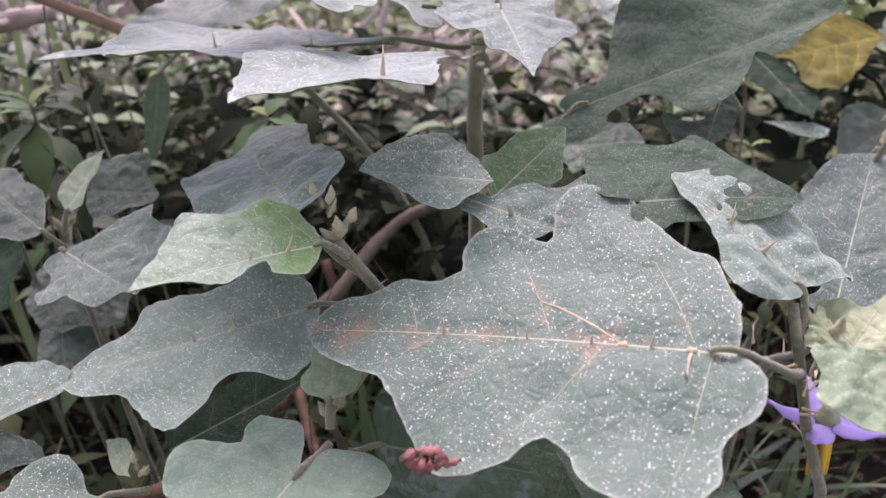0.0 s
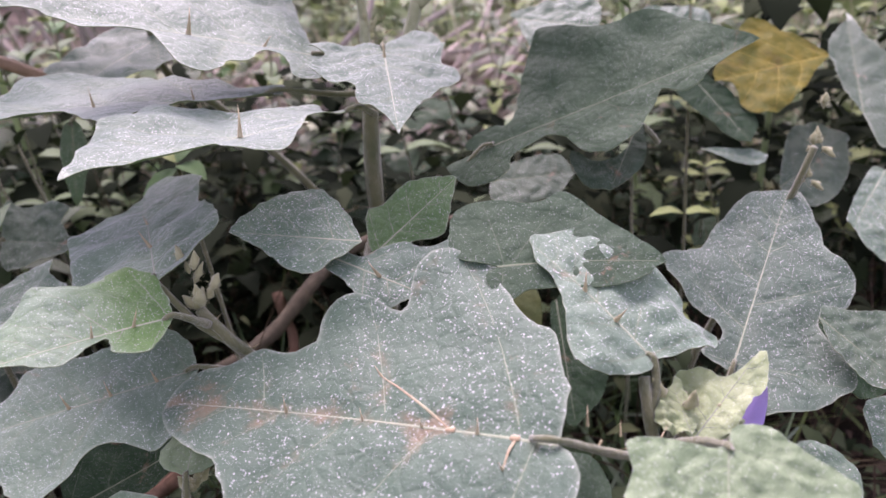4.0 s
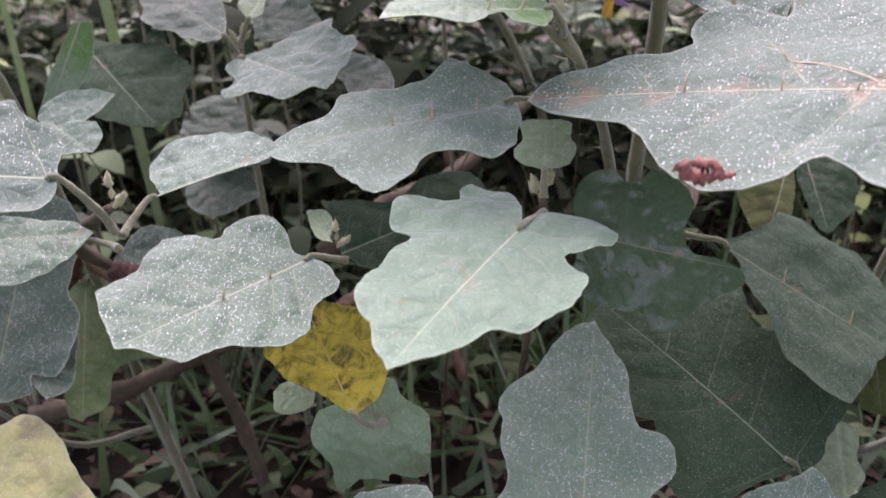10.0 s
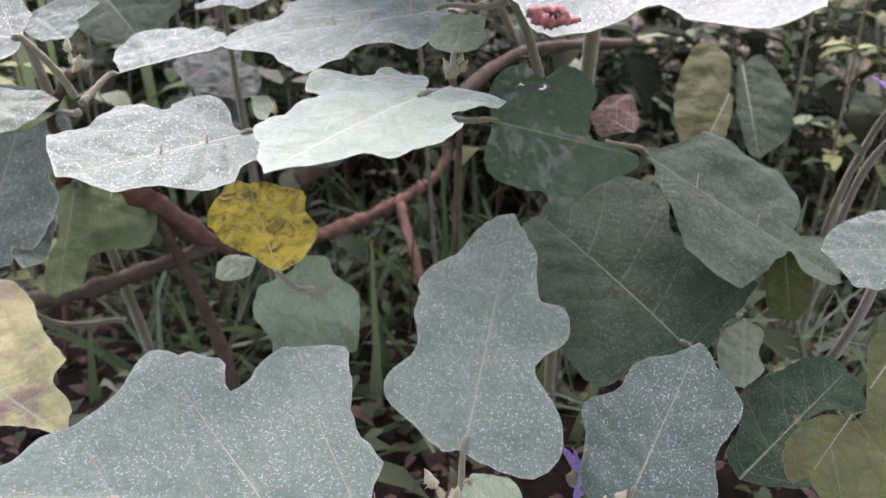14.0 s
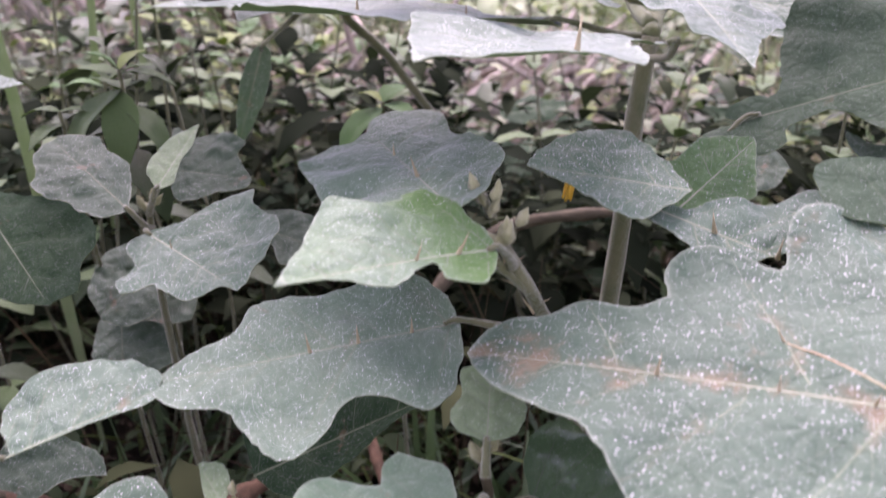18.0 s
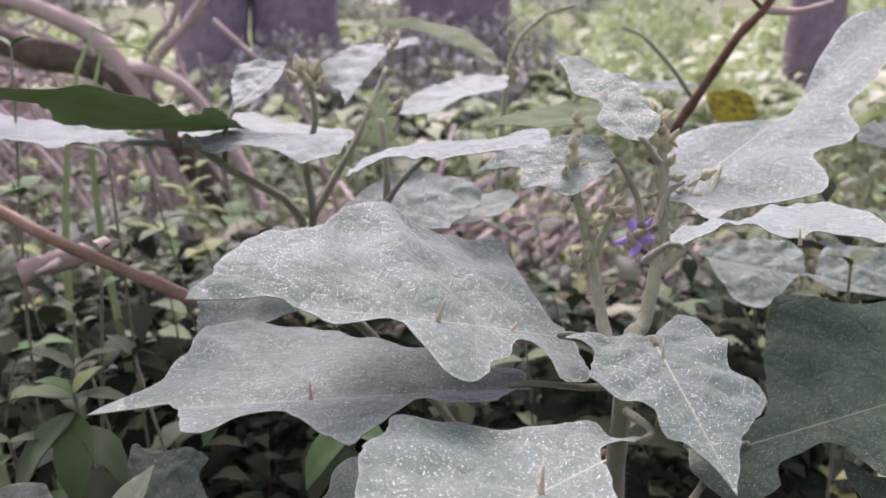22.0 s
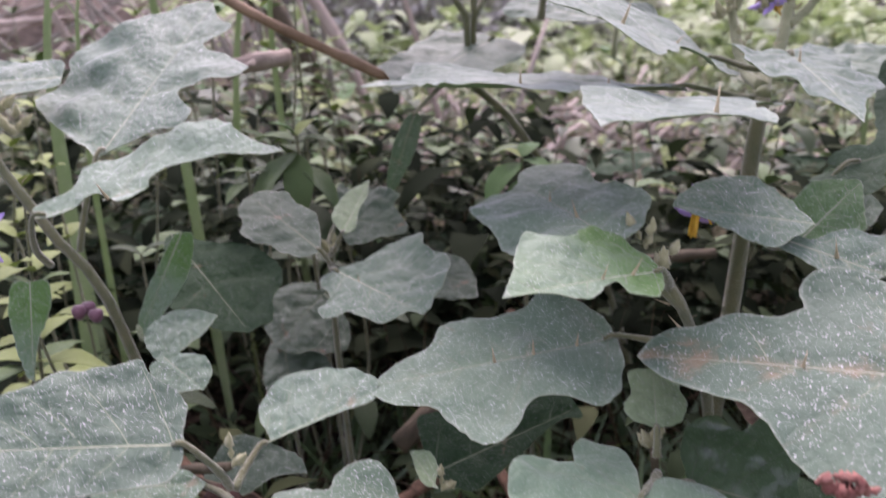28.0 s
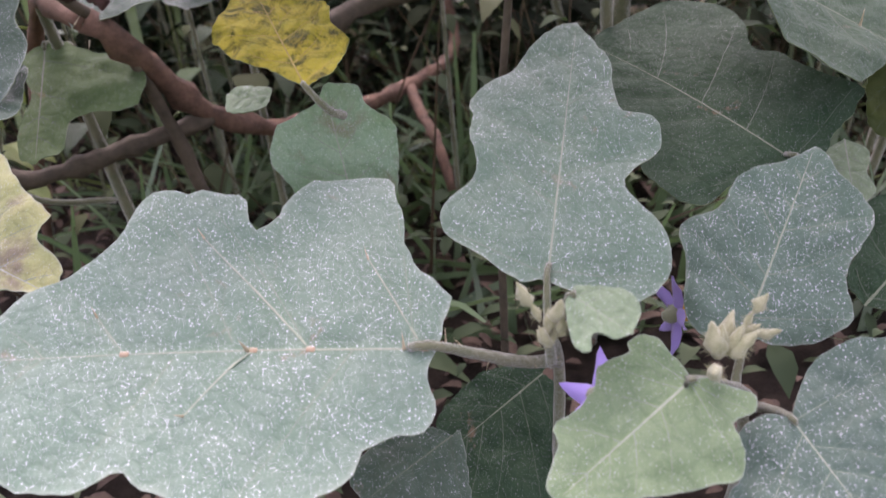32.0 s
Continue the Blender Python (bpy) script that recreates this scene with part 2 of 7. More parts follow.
HEAP = plain("matted_straw", (0.11, 0.085, 0.07), (0.30, 0.24, 0.20), 34, 0.95, 0.0, 1.0)
WOOL = plain("woolly_bud", (0.27, 0.28, 0.14), (0.44, 0.42, 0.26), 300, 0.95, 0.3)
PETAL = plain("violet_petal", (0.36, 0.26, 0.66), (0.50, 0.38, 0.80), 80, 0.6, 0.4, 0.3, 0.0, 0.25)
ANTHER = plain("yellow_anther", (0.75, 0.42, 0.03), (0.82, 0.52, 0.06), 100, 0.5)
BERRY = plain("purple_berry", (0.10, 0.035, 0.06), (0.20, 0.10, 0.13), 100, 0.4, 0.2)
GALL = plain("gall", (0.045, 0.022, 0.018), (0.120, 0.062, 0.050), 220, 0.8, 0.0, 1.0)
SCAB = plain("red_brown_scab", (0.22, 0.07, 0.06), (0.34, 0.17, 0.14), 200, 0.8)
def carpet(name, a, b, c, rough=0.6, gloss=0.3, few=0.6):
    """Many small blades in one mesh, each with its own shade."""
    m = Mat(name, rough)
    r = m.node("ShaderNodeNewGeometry").outputs["Random Per Island"]
    k = m.mix(m.ramp(r, 0.0, 0.5), a, b)
    m.colour(m.mix(m.ramp(r, few, 1.0), k, c))
    m.b.inputs["Specular IOR Level"].default_value = gloss
    thin(m, (b[0] * 1.3, b[1] * 1.5, b[2]), 0.2)
    return m.m


FOLIAGE = carpet("weed_foliage", (0.032, 0.052, 0.026), (0.075, 0.105, 0.050), (0.26, 0.28, 0.16), 0.5, 0.35, 0.78)
SPROUT = carpet("seedling_leaves", (0.030, 0.050, 0.024), (0.056, 0.082, 0.040), (0.105, 0.13, 0.07), 0.7, 0.12)
# base colours darkened to hold the shade under the bush
FOLIAGE_SHADE = carpet("shade_tinted_foliage", (0.018, 0.028, 0.014), (0.036, 0.054, 0.026), (0.075, 0.085, 0.040), 0.8, 0.08)
# paled and desaturated so the base colours carry the field's haze
FOLIAGE_FAR = carpet("haze_paled_field_foliage", (0.24, 0.30, 0.16), (0.38, 0.44, 0.26), (0.54, 0.57, 0.42))
# violet-grey brush, lightened in colour for haze
DUSK = carpet("haze_paled_dusky_foliage", (0.24, 0.215, 0.235), (0.33, 0.32, 0.31), (0.44, 0.48, 0.38))
DRY = carpet("dry_stalks", (0.30, 0.235, 0.19), (0.47, 0.39, 0.33), (0.64, 0.56, 0.49), 0.85)
SHADE_GRASS = carpet("shaded_grass", (0.065, 0.110, 0.055), (0.110, 0.170, 0.085), (0.20, 0.25, 0.18), 0.4, 0.5)
# near black: the hollow's shade is put into these leaf colours
HOLLOW_SHADE = carpet("hollow_shade_foliage", (0.009, 0.012, 0.008), (0.017, 0.023, 0.014), (0.042, 0.052, 0.030), 0.9, 0.02)
# haze over the far hedge painted as pale leaf colours
HAZE = carpet("haze_tinted_foliage", (0.24, 0.26, 0.24), (0.34, 0.37, 0.33), (0.46, 0.49, 0.42))
# twig browns darkened so the colour itself gives the shade
TWIG_SHADE = carpet("shade_tinted_twigs", (0.030, 0.021, 0.016), (0.065, 0.046, 0.036), (0.12, 0.10, 0.06), 0.9, 0.05)
BLADES = carpet("grass_blades", (0.06, 0.09, 0.035), (0.13, 0.17, 0.06), (0.26, 0.28, 0.13))
WEED = plain("weed_leaf", (0.085, 0.150, 0.050), (0.145, 0.215, 0.080), 60, 0.5, 0.1, 0.4, 0.5, 0.2)
WEED_LIGHT = plain("light_weed_leaf", (0.22, 0.29, 0.08), (0.33, 0.38, 0.14), 60, 0.55, 0.1, 0.4, 0.45, 0.25)
WEED_FRESH = plain("fresh_weed_leaf", (0.075, 0.170, 0.045), (0.120, 0.230, 0.075), 70, 0.45, 0.05, 0.5, 0.25, 0.2)
# copy of WEED darkened to carry shade in its colour
WEED_SHADE = plain("shade_tinted_weed_leaf", (0.028, 0.055, 0.018), (0.055, 0.088, 0.030), 60, 0.5, 0.05, 0.4, 0.5, 0.1)
GRASS_PALE = plain("pale_grass_blade", (0.22, 0.30, 0.15), (0.34, 0.40, 0.24), 40, 0.5, 0.1, 0.3, 0.0, 0.25)
LITTER = plain("dead_leaf_litter", (0.040, 0.027, 0.019), (0.13, 0.092, 0.064), 24, 0.9)


def ground_material():
    """Soil under the bush, coloured dark for its shade, that gives way to trampled grass and field."""
    m = Mat("soil_and_field", 0.95)
    # soil colours taken near black to hold the shade below the bush
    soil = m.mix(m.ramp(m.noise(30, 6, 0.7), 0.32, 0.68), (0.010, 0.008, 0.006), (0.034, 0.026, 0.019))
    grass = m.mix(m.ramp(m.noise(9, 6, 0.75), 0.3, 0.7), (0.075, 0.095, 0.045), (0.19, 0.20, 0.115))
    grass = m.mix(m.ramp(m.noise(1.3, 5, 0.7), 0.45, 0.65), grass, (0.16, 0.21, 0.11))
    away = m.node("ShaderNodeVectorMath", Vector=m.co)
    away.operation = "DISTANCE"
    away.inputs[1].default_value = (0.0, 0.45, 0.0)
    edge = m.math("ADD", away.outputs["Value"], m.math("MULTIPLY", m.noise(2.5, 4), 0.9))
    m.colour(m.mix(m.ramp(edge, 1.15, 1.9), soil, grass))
    m.bump(m.noise(120, 6, 0.75), 0.004, 1.0)
    m.b.inputs["Specular IOR Level"].default_value = 0.1
    return m.m


GROUND = ground_material()


# ---- mesh helpers ----
def mesh(name, verts, faces, mats, idx=None, smooth=True):
    me = bpy.data.meshes.new(name)
    me.from_pydata([tuple(v) for v in verts], [], faces)
    for m in mats:
        me.materials.append(m)
    if idx is not None:
        me.polygons.foreach_set("material_index", idx)
    if smooth:
        me.polygons.foreach_set("use_smooth", [True] * len(me.polygons))
    me.update()
    return me


def part(name, me, parent, label="", m=None):
    ob = new(name, me)
    ob.parent = parent
    if m is not None:
        ob.matrix_parent_inverse = parent.matrix_world.inverted()
        ob.matrix_world = m
    if label:
        ob["label"] = label
    return ob


def thing(name, place, label, category, group=""):
    ob = new(name)
    ob.empty_display_size = 0.02
    ob.matrix_world = Matrix.Translation(place)
    return tagged(ob, label, category, group)


def smooth_line(points, n):
    """A curve through the points, at n even steps."""
    p = [Vector(q) for q in points]
    if len(p) == 2:
        return [p[0].lerp(p[1], i / (n - 1)) for i in range(n)]
    q = [2 * p[0] - p[1], *p, 2 * p[-1] - p[-2]]
    fine = []
    for i in range(1, len(q) - 2):
        a, b, c, d = q[i - 1:i + 3]
        for k in range(10):
            t = k / 10
            fine.append(0.5 * ((2 * b) + (c - a) * t + (2 * a - 5 * b + 4 * c - d) * t * t + (3 * b - a - 3 * c + d) * t ** 3))
    fine.append(p[-1])
    run = [0.0]
    for a, b in zip(fine, fine[1:]):
        run.append(run[-1] + (b - a).length)
    out, j = [], 0
    for i in range(n):
        goal = run[-1] * i / (n - 1)
        while j < len(run) - 2 and run[j + 1] < goal:
            j += 1
        out.append(fine[j].lerp(fine[j + 1], min(1, (goal - run[j]) / max(1e-9, run[j + 1] - run[j]))))
    return out


def tube(points, r0, r1, sides=8, n=None, rough=0.12, seed=0, knots=0.0):
    """Verts and faces of a tapered, slightly uneven rod."""
    rnd = random.Random(seed)
    line = smooth_line(points, n or max(4, 5 * len(points)))
    verts, faces = [], []
    up = Vector((0.31, 0.2, 0.93))
    for i, c in enumerate(line):
        d = (line[min(i + 1, len(line) - 1)] - line[max(i - 1, 0)]).normalized()
        a = d.cross(up)
        a = a.normalized() if a.length > 0.05 else d.orthogonal().normalized()
        b = d.cross(a)
        r = r0 + (r1 - r0) * i / (len(line) - 1)
        r *= 1 + knots * (i % 5 == 2)
        for k in range(sides):
            g = 2 * math.pi * k / sides
            verts.append(c + (a * math.cos(g) + b * math.sin(g)) * r * (1 + rnd.uniform(-rough, rough)))
        if i:
            o = sides * (i - 1)
            faces += [(o + k, o + (k + 1) % sides, o + sides + (k + 1) % sides, o + sides + k) for k in range(sides)]
    faces.append(tuple(range(sides))[::-1])
    faces.append(tuple(range(len(verts) - sides, len(verts))))
    return verts, faces


def rod(name, parent, points, r0, r1, material, label="", sides=8, seed=0, knots=0.0, rough=0.12):
    o = Vector(points[0])
    v, f = tube([Vector(p) - o for p in points], r0, r1, sides, None, rough, seed, knots)
    return part(name, mesh(name, v, f, [material]), parent, label, Matrix.Translation(o))


def hairs(name, parent, a, b, r, count, length, material, seed):
    """Short stiff hairs round a stem."""
    rnd = random.Random(seed)
    a, b = Vector(a), Vector(b)
    d = (b - a).normalized()
    u = d.orthogonal().normalized()
    v, f = [], []
    for i in range(count):
        out = u.copy()
        out.rotate(Matrix.Rotation(rnd.uniform(0, 6.283), 3, d))
        c = (b - a) * rnd.random() + out * r * 0.9
        s = d * 0.00008
        k = len(v)
        v += [c - s, c + s, c + (out + d * rnd.uniform(-0.5, 0.5)) * length * rnd.uniform(0.5, 1.3)]
        f.append((k, k + 1, k + 2))
    return part(name, mesh(name, v, f, [material]), parent, "", Matrix.Translation(a))


def thorn_mesh(length, r):
    v = [(r * math.cos(a), r * math.sin(a), 0) for a in (0, 1.05, 2.09, 3.14, 4.19, 5.24)]
    v += [(0.45 * r * math.cos(a) + 0.06 * length, 0.45 * r * math.sin(a), 0.45 * length) for a in (0, 1.05, 2.09, 3.14, 4.19, 5.24)]
    v.append((0.16 * length, 0, length))
    f = [(k, (k + 1) % 6, 6 + (k + 1) % 6, 6 + k) for k in range(6)] + [(6 + k, 6 + (k + 1) % 6, 12) for k in range(6)]
    return mesh("spine", v, f, [SPINE])


THORN = thorn_mesh(0.0098, 0.00088)


def thorn(parent, place, way, size=1.0):
    q = Vector(way).to_track_quat("Z", "X")
    return part("spine", THORN, parent, "", Matrix.LocRotScale(Vector(place), q, (size, size, size)))


# ---- leaf ----
from mathutils.geometry import delaunay_2d_cdt


def side_line(points, n, sign):
    line = smooth_line([(0, 0, 0), *[(s, w, 0) for s, w in points], (1, 0, 0)], n)
    return [(p.x, p.y) for p in line]


def within(x, y, ring):
    c = False
    for (x0, y0), (x1, y1) in zip(ring, ring[-1:] + ring[:-1]):
        if (y0 > y) != (y1 > y) and x < (x1 - x0) * (y - y0) / (y1 - y0) + x0:
            c = not c
    return c


def leaf(plant, base, tip, normal, left, right, fold=(0.0, 0.0), arch=0.0, coat=None, node=None, spines=(), wave=1.0, label="", veins=None, seed=0, droop=0.0, bold=(), stalk=0.0021, bold_coat=None):
    """One lobed leaf. left and right: the lobes' tips and bays, as fractions of its length along and across the midrib."""
    coat = coat or GREY
    base, tip = Vector(base), Vector(tip)
    size = (tip - base).length
    ex = (tip - base) / size
    nz = Vector(normal)
    nz = (nz - nz.dot(ex) * ex).normalized()
    ey = nz.cross(ex)
    m = Matrix((ex, ey, nz)).transposed().to_4x4()
    m.translation = base
    rnd = random.Random(seed + 7)
    off = Vector((rnd.uniform(0, 50), rnd.uniform(0, 50), 0))
    ring = side_line(left, 60, 1)[:-1] + side_line(right, 60, -1)[::-1][:-1]
    edge = []
    for i, (s, w) in enumerate(ring):
        k = noise.noise(Vector((s * 14, w * 14, 3)) + off) * 0.013 + noise.noise(Vector((s * 42, w * 42, 9)) + off) * 0.008
        g = math.hypot(s - 0.5, w) or 1
        edge.append((s + k * (s - 0.5) / g, w + k * w / g))
    ribs = []
    for side, sg in ((left, 1), (right, -1)):
        # a side vein runs out to the tip of each lobe
        line = [(0.0, 0.0), *side, (1.0, 0.0)]
        tips = [(q[0], q[1]) for p, q, r in zip(line, line[1:], line[2:]) if q[1] * sg > 0.12 and q[1] * sg >= p[1] * sg and q[1] * sg > r[1] * sg]
        kept = []
        for s, w in sorted(tips, key=lambda q: -abs(q[1])):
            if all(abs(s - o) > 0.14 for o, _ in kept):
                kept.append((s, w))
        roots = []
        for s, w in kept:
            root = max(0.03, s - 0.62 * abs(w)) + rnd.uniform(-0.015, 0.015)
            roots.append(root)
            c = (root + (s - root) * rnd.uniform(0.40, 0.50), w * rnd.uniform(0.50, 0.58))
            ribs.append([((1 - g) ** 2 * root + 2 * g * (1 - g) * c[0] + g * g * s, 2 * g * (1 - g) * c[1] + g * g * w) for g in (0, 0.19, 0.38, 0.57, 0.76, 0.93)])
        for s0 in (0.05, 0.25, 0.45, 0.63, 0.79):
            if any(abs(s0 - o) < 0.12 for o in roots):
                continue
            a, reach = radians(58 - 22 * s0 + rnd.uniform(-5, 5)), 0.03
            dx, dy = math.cos(a), sg * math.sin(a)
            while reach < 0.7 and within(s0 + dx * (reach + 0.05), dy * (reach + 0.05), edge):
                reach += 0.02
            if reach > 0.07:
                bow = rnd.uniform(0.10, 0.28)
                ribs.append([(s0 + (dx - bow) * reach * g + bow * reach * g * g, dy * reach * g) for g in (0, 0.2, 0.4, 0.6, 0.8, 1.0)])
    twigs = []
    for rib in ribs:
        for k in (1, 2, 3):
            (x0, y0), (x1, y1) = rib[k], rib[k + 1]
            run = math.hypot(rib[5][0] - rib[0][0], rib[5][1] - rib[0][1])
            for turn in (0.75, -0.75):
                a = math.atan2(y1 - y0, x1 - x0) + turn + rnd.uniform(-0.15, 0.15)
                ln = run * (0.42 - 0.08 * k) * rnd.uniform(0.8, 1.2)
                twigs.append([(x0 + ln * g * math.cos(a - turn * 0.35 * g), y0 + ln * g * math.sin(a - turn * 0.35 * g)) for g in (0, 0.33, 0.66, 1.0)])

    def height(s, w):
        h = fold[0] * max(w, 0) + fold[1] * max(-w, 0) + arch * 4 * s * (1 - s) - droop * max(0, s) ** 2
        h += wave * noise.noise(Vector((s * 3.1, w * 3.1, 0)) + off) * 0.06 * min(1, abs(w) * 3)
        h += wave * noise.noise(Vector((s * 8, w * 8, 5)) + off) * 0.032 * min(1, abs(w) * 4)
        return (h - 0.015 * rib_near(s, w)) * size

    def rib_near(s, w):
        groove = math.exp(-(w / 0.022) ** 2)
        for rib in ribs:
            if rib[5][1] * w < 0 and abs(w) > 0.03:
                continue
            for k, ((x0, y0), (x1, y1)) in enumerate(zip(rib, rib[1:])):
                ux, uy = x1 - x0, y1 - y0
                g = min(1, max(0, ((s - x0) * ux + (w - y0) * uy) / (ux * ux + uy * uy)))
                d2 = (s - x0 - g * ux) ** 2 + (w - y0 - g * uy) ** 2
                if d2 < 0.003:
                    groove = max(groove, math.exp(-d2 / 0.0004) * (1 - 0.12 * (k + g)))
        return groove

    pts = [Vector(p) for p in edge]
    for line in [[(0.0, 0.0), (0.95, 0.0)]] + ribs:
        for (x0, y0), (x1, y1) in zip(line, line[1:]):
            steps = max(1, int(math.hypot(x1 - x0, y1 - y0) / 0.028))
            for i in range(1, steps + 1):
                q = Vector((x0 + (x1 - x0) * i / steps, y0 + (y1 - y0) * i / steps))
                if all((q - o).length > 0.012 for o in pts) and within(q.x, q.y, edge):
                    pts.append(q)
    taken = list(pts)
    lo_s, hi_s = min(p.x for p in pts), max(p.x for p in pts)
    lo_w, hi_w = min(p.y for p in pts), max(p.y for p in pts)
    step = 0.034
    y = lo_w
    row = 0
    while y < hi_w:
        x = lo_s + (row % 2) * step / 2
        while x < hi_s:
            px, py = x + rnd.uniform(-0.2, 0.2) * step, y + rnd.uniform(-0.2, 0.2) * step
            if within(px, py, edge) and min((px - q.x) ** 2 + (py - q.y) ** 2 for q in taken) > (0.5 * step) ** 2:
                pts.append(Vector((px, py)))
            x += step
        y += step
        row += 1
    n = len(edge)
    flat, _, tris, _, _, _ = delaunay_2d_cdt(pts, [(i, (i + 1) % n) for i in range(n)], [], 1, 1e-6)
    top = [Vector((p.x * size, p.y * size, height(p.x, p.y))) for p in flat]
    tris = [t if (flat[t[1]] - flat[t[0]]).cross(flat[t[2]] - flat[t[0]]) > 0 else tuple(reversed(t)) for t in map(tuple, tris)]
    k = len(top)
    count, rim = {}, []
    for t in tris:
        for a, b in zip(t, t[1:] + t[:1]):
            count[(a, b)] = 1
    rim = [(a, b) for a, b in count if (b, a) not in count]
    low = [v - Vector((0, 0, 0.0004)) for v in top]
    verts = top + low
    faces = list(tris) + [tuple(k + i for i in reversed(t)) for t in tris]
    for a, b in rim:
        o = len(verts)
        verts += [top[b], top[a], low[a], low[b]]
        faces.append((o, o + 1, o + 2, o + 3))
    idx = [0] * len(tris) + [1] * (len(tris) + len(rim))
    me = mesh("leaf", verts, faces, [coat, UNDER], idx)
    near = [rib_near(p.x, p.y) for p in flat]
    me.attributes.new("rib", "FLOAT", "POINT").data.foreach_set("value", near + near + [0.0] * (len(verts) - 2 * k))
    outer = {a for pair in rim for a in pair}
    border = [1.0 if i in outer else 0.0 for i in range(k)]
    me.attributes.new("rim", "FLOAT", "POINT").data.foreach_set("value", border + border + [1.0] * (len(verts) - 2 * k))
    blade = part("leaf", me, plant, label, m)
    dim = coat in (DARK, DEEP, WET, OLIVE, MOSS, DULL)
    sallow = coat in (YELLOW, OCHRE)
    # veins: low ridges on the blade
    vv, vf = [], []

    def ridge(a, b, r0, r1, steps):
        o = len(vv)
        d = (Vector(b) - Vector(a)).normalized()
        side = Vector((-d.y, d.x))
        for i in range(steps + 1):
            g = i / steps
            c = Vector(a).lerp(Vector(b), g)
            r = r0 + (r1 - r0) * g
            for q, lift in ((c - side * r, 0.00003), (c, 0.00008 + 0.55 * r * size), (c + side * r, 0.00003)):
                vv.append((q.x * size, q.y * size, height(q.x, q.y) + lift))
            if i and within(c.x, c.y, edge):
                j = o + 3 * (i - 1)
                vf.extend([(j, j + 3, j + 4, j + 1), (j + 1, j + 4, j + 5, j + 2)])

    thick = min(0.0085, 0.00066 / size)
    ridge((0, 0), (0.96, 0), thick, 0.2 * thick, 24)
    main = len(vf)
    for rib in ribs:
        for k, (a, b) in enumerate(zip(rib, rib[1:])):
            ridge(a, b, (0.44 - 0.06 * k) * thick, (0.38 - 0.06 * k) * thick, 3)
    for twig in twigs:
        for k, (a, b) in enumerate(zip(twig, twig[1:])):
            ridge(a, b, (0.11 - 0.02 * k) * thick, (0.09 - 0.02 * k) * thick, 2)
    part("vein_network", mesh("vein_network", vv, vf, [VEIN_DARK if dim else VEIN_YELLOW if sallow else veins or VEIN, VEIN_DIM if dim else VEIN_YELLOW if sallow else VEIN_SOFT], [0] * main + [1] * (len(vf) - main)), blade, "", m)
    for s0, s1, w1 in bold:
        # a swollen side vein with a brown joint and a spine on it
        vv, vf = [], []
        ridge((s0, 0), (s1, w1), 0.85 * thick, 0.4 * thick, 8)
        part("bold_vein", mesh("bold_vein", vv, vf, [bold_coat or VEIN_RED]), blade, "thick pale side vein" if bold_coat else "swollen brownish side vein", m)
        jv, jf = tube([(-0.0016, 0, 0), (-0.0008, 0, 0), (0.0008, 0, 0), (0.0016, 0, 0)], 0.0009, 0.0009, 8, 7, 0.25, seed)
        part("joint", mesh("joint", [(x, y * 1.3, z * 0.8) for x, y, z in jv], jf, [VEIN_RED]), blade, "brown joint of the vein", m @ Matrix.Translation((s0 * size, 0, height(s0, 0) + 0.0002)))
        thorn(blade, m @ Vector((s1 * size, w1 * size, height(s1, w1))), nz * 0.8 + ex * (s1 - s0) * 3 + ey * w1 * 3, 0.6)
    for s, length in spines:
        c = m @ Vector((s * size, 0, height(s, 0)))
        thorn(blade, c, nz + ex * rnd.uniform(-0.4, 0.2) + ey * rnd.uniform(-0.3, 0.3), length)
    if node is not None:
        nd = Vector(node)
        mid = base.lerp(nd, 0.5) - ex * 0.1 * (nd - base).length + Vector((0, 0, -0.06 * (nd - base).length))
        rod("petiole", plant, [nd, mid, base, base + ex * 0.05 * size - nz * 0.0012], stalk, 0.58 * stalk, STEM, seed=seed)
    return blade


# ---- ground ----
def ground_height(x, y):
    far = math.hypot(x, y - 0.3)
    return 0.04 + 0.03 * noise.noise(Vector((x * 2.1, y * 2.1, 0))) - min(0.10, 0.02 * max(0, far - 1.5)) + 0.05 * max(0, far - 9) + 0.012 * noise.noise(Vector((x * 9, y * 9, 4)))


def build_ground():
    xs = sorted({round(s * v, 4) for s in (-1, 1) for v in [0.06 * i for i in range(26)] + [1.6 * 1.25 ** i for i in range(28)]})
    verts = [(x, y, ground_height(x, y)) for y in xs for x in xs]
    n = len(xs)
    faces = [(j * n + i, j * n + i + 1, (j + 1) * n + i + 1, (j + 1) * n + i) for j in range(n - 1) for i in range(n - 1)]
    tagged(new("ground", mesh("ground", verts, faces, [GROUND])), "soil under the plants, coloured near black for their shade, running out into a green field", "ground", kind="structure")


build_ground()

# ---- plants ----
PLANT_LABEL = "prickly grey-green nightshade shoot with lobed hairy leaves"


def plant_at(name, x, y, label=PLANT_LABEL):
    return thing(name, (x, y, ground_height(x, y) - 0.01), label, "shrub", "nightshade shoots")


tall_shoot = plant_at("nightshade_shrub", 0.0, 0.47, "tall prickly nightshade shoot with violet flowers and broad leaves")
bud_shoot = plant_at("nightshade_shrub", 0.0, 0.40, "nightshade shoot ending in woolly buds above a fresh green leaf")
right_shoot = plant_at("nightshade_shrub", 0.20, 0.50, "nightshade shoot with a large scarred leaf and a hanging violet flower")
back_right_shoot = plant_at("nightshade_shrub", 0.2, 0.5, "dark-leaved nightshade shoot behind the others")
low_shoot = plant_at("nightshade_shrub", -0.06, 0.34, "low nightshade branch with pale, dark and one yellow leaf")
left_low_shoot = plant_at("nightshade_shrub", -0.25, 0.40, "low nightshade branch with broad pale leaves")
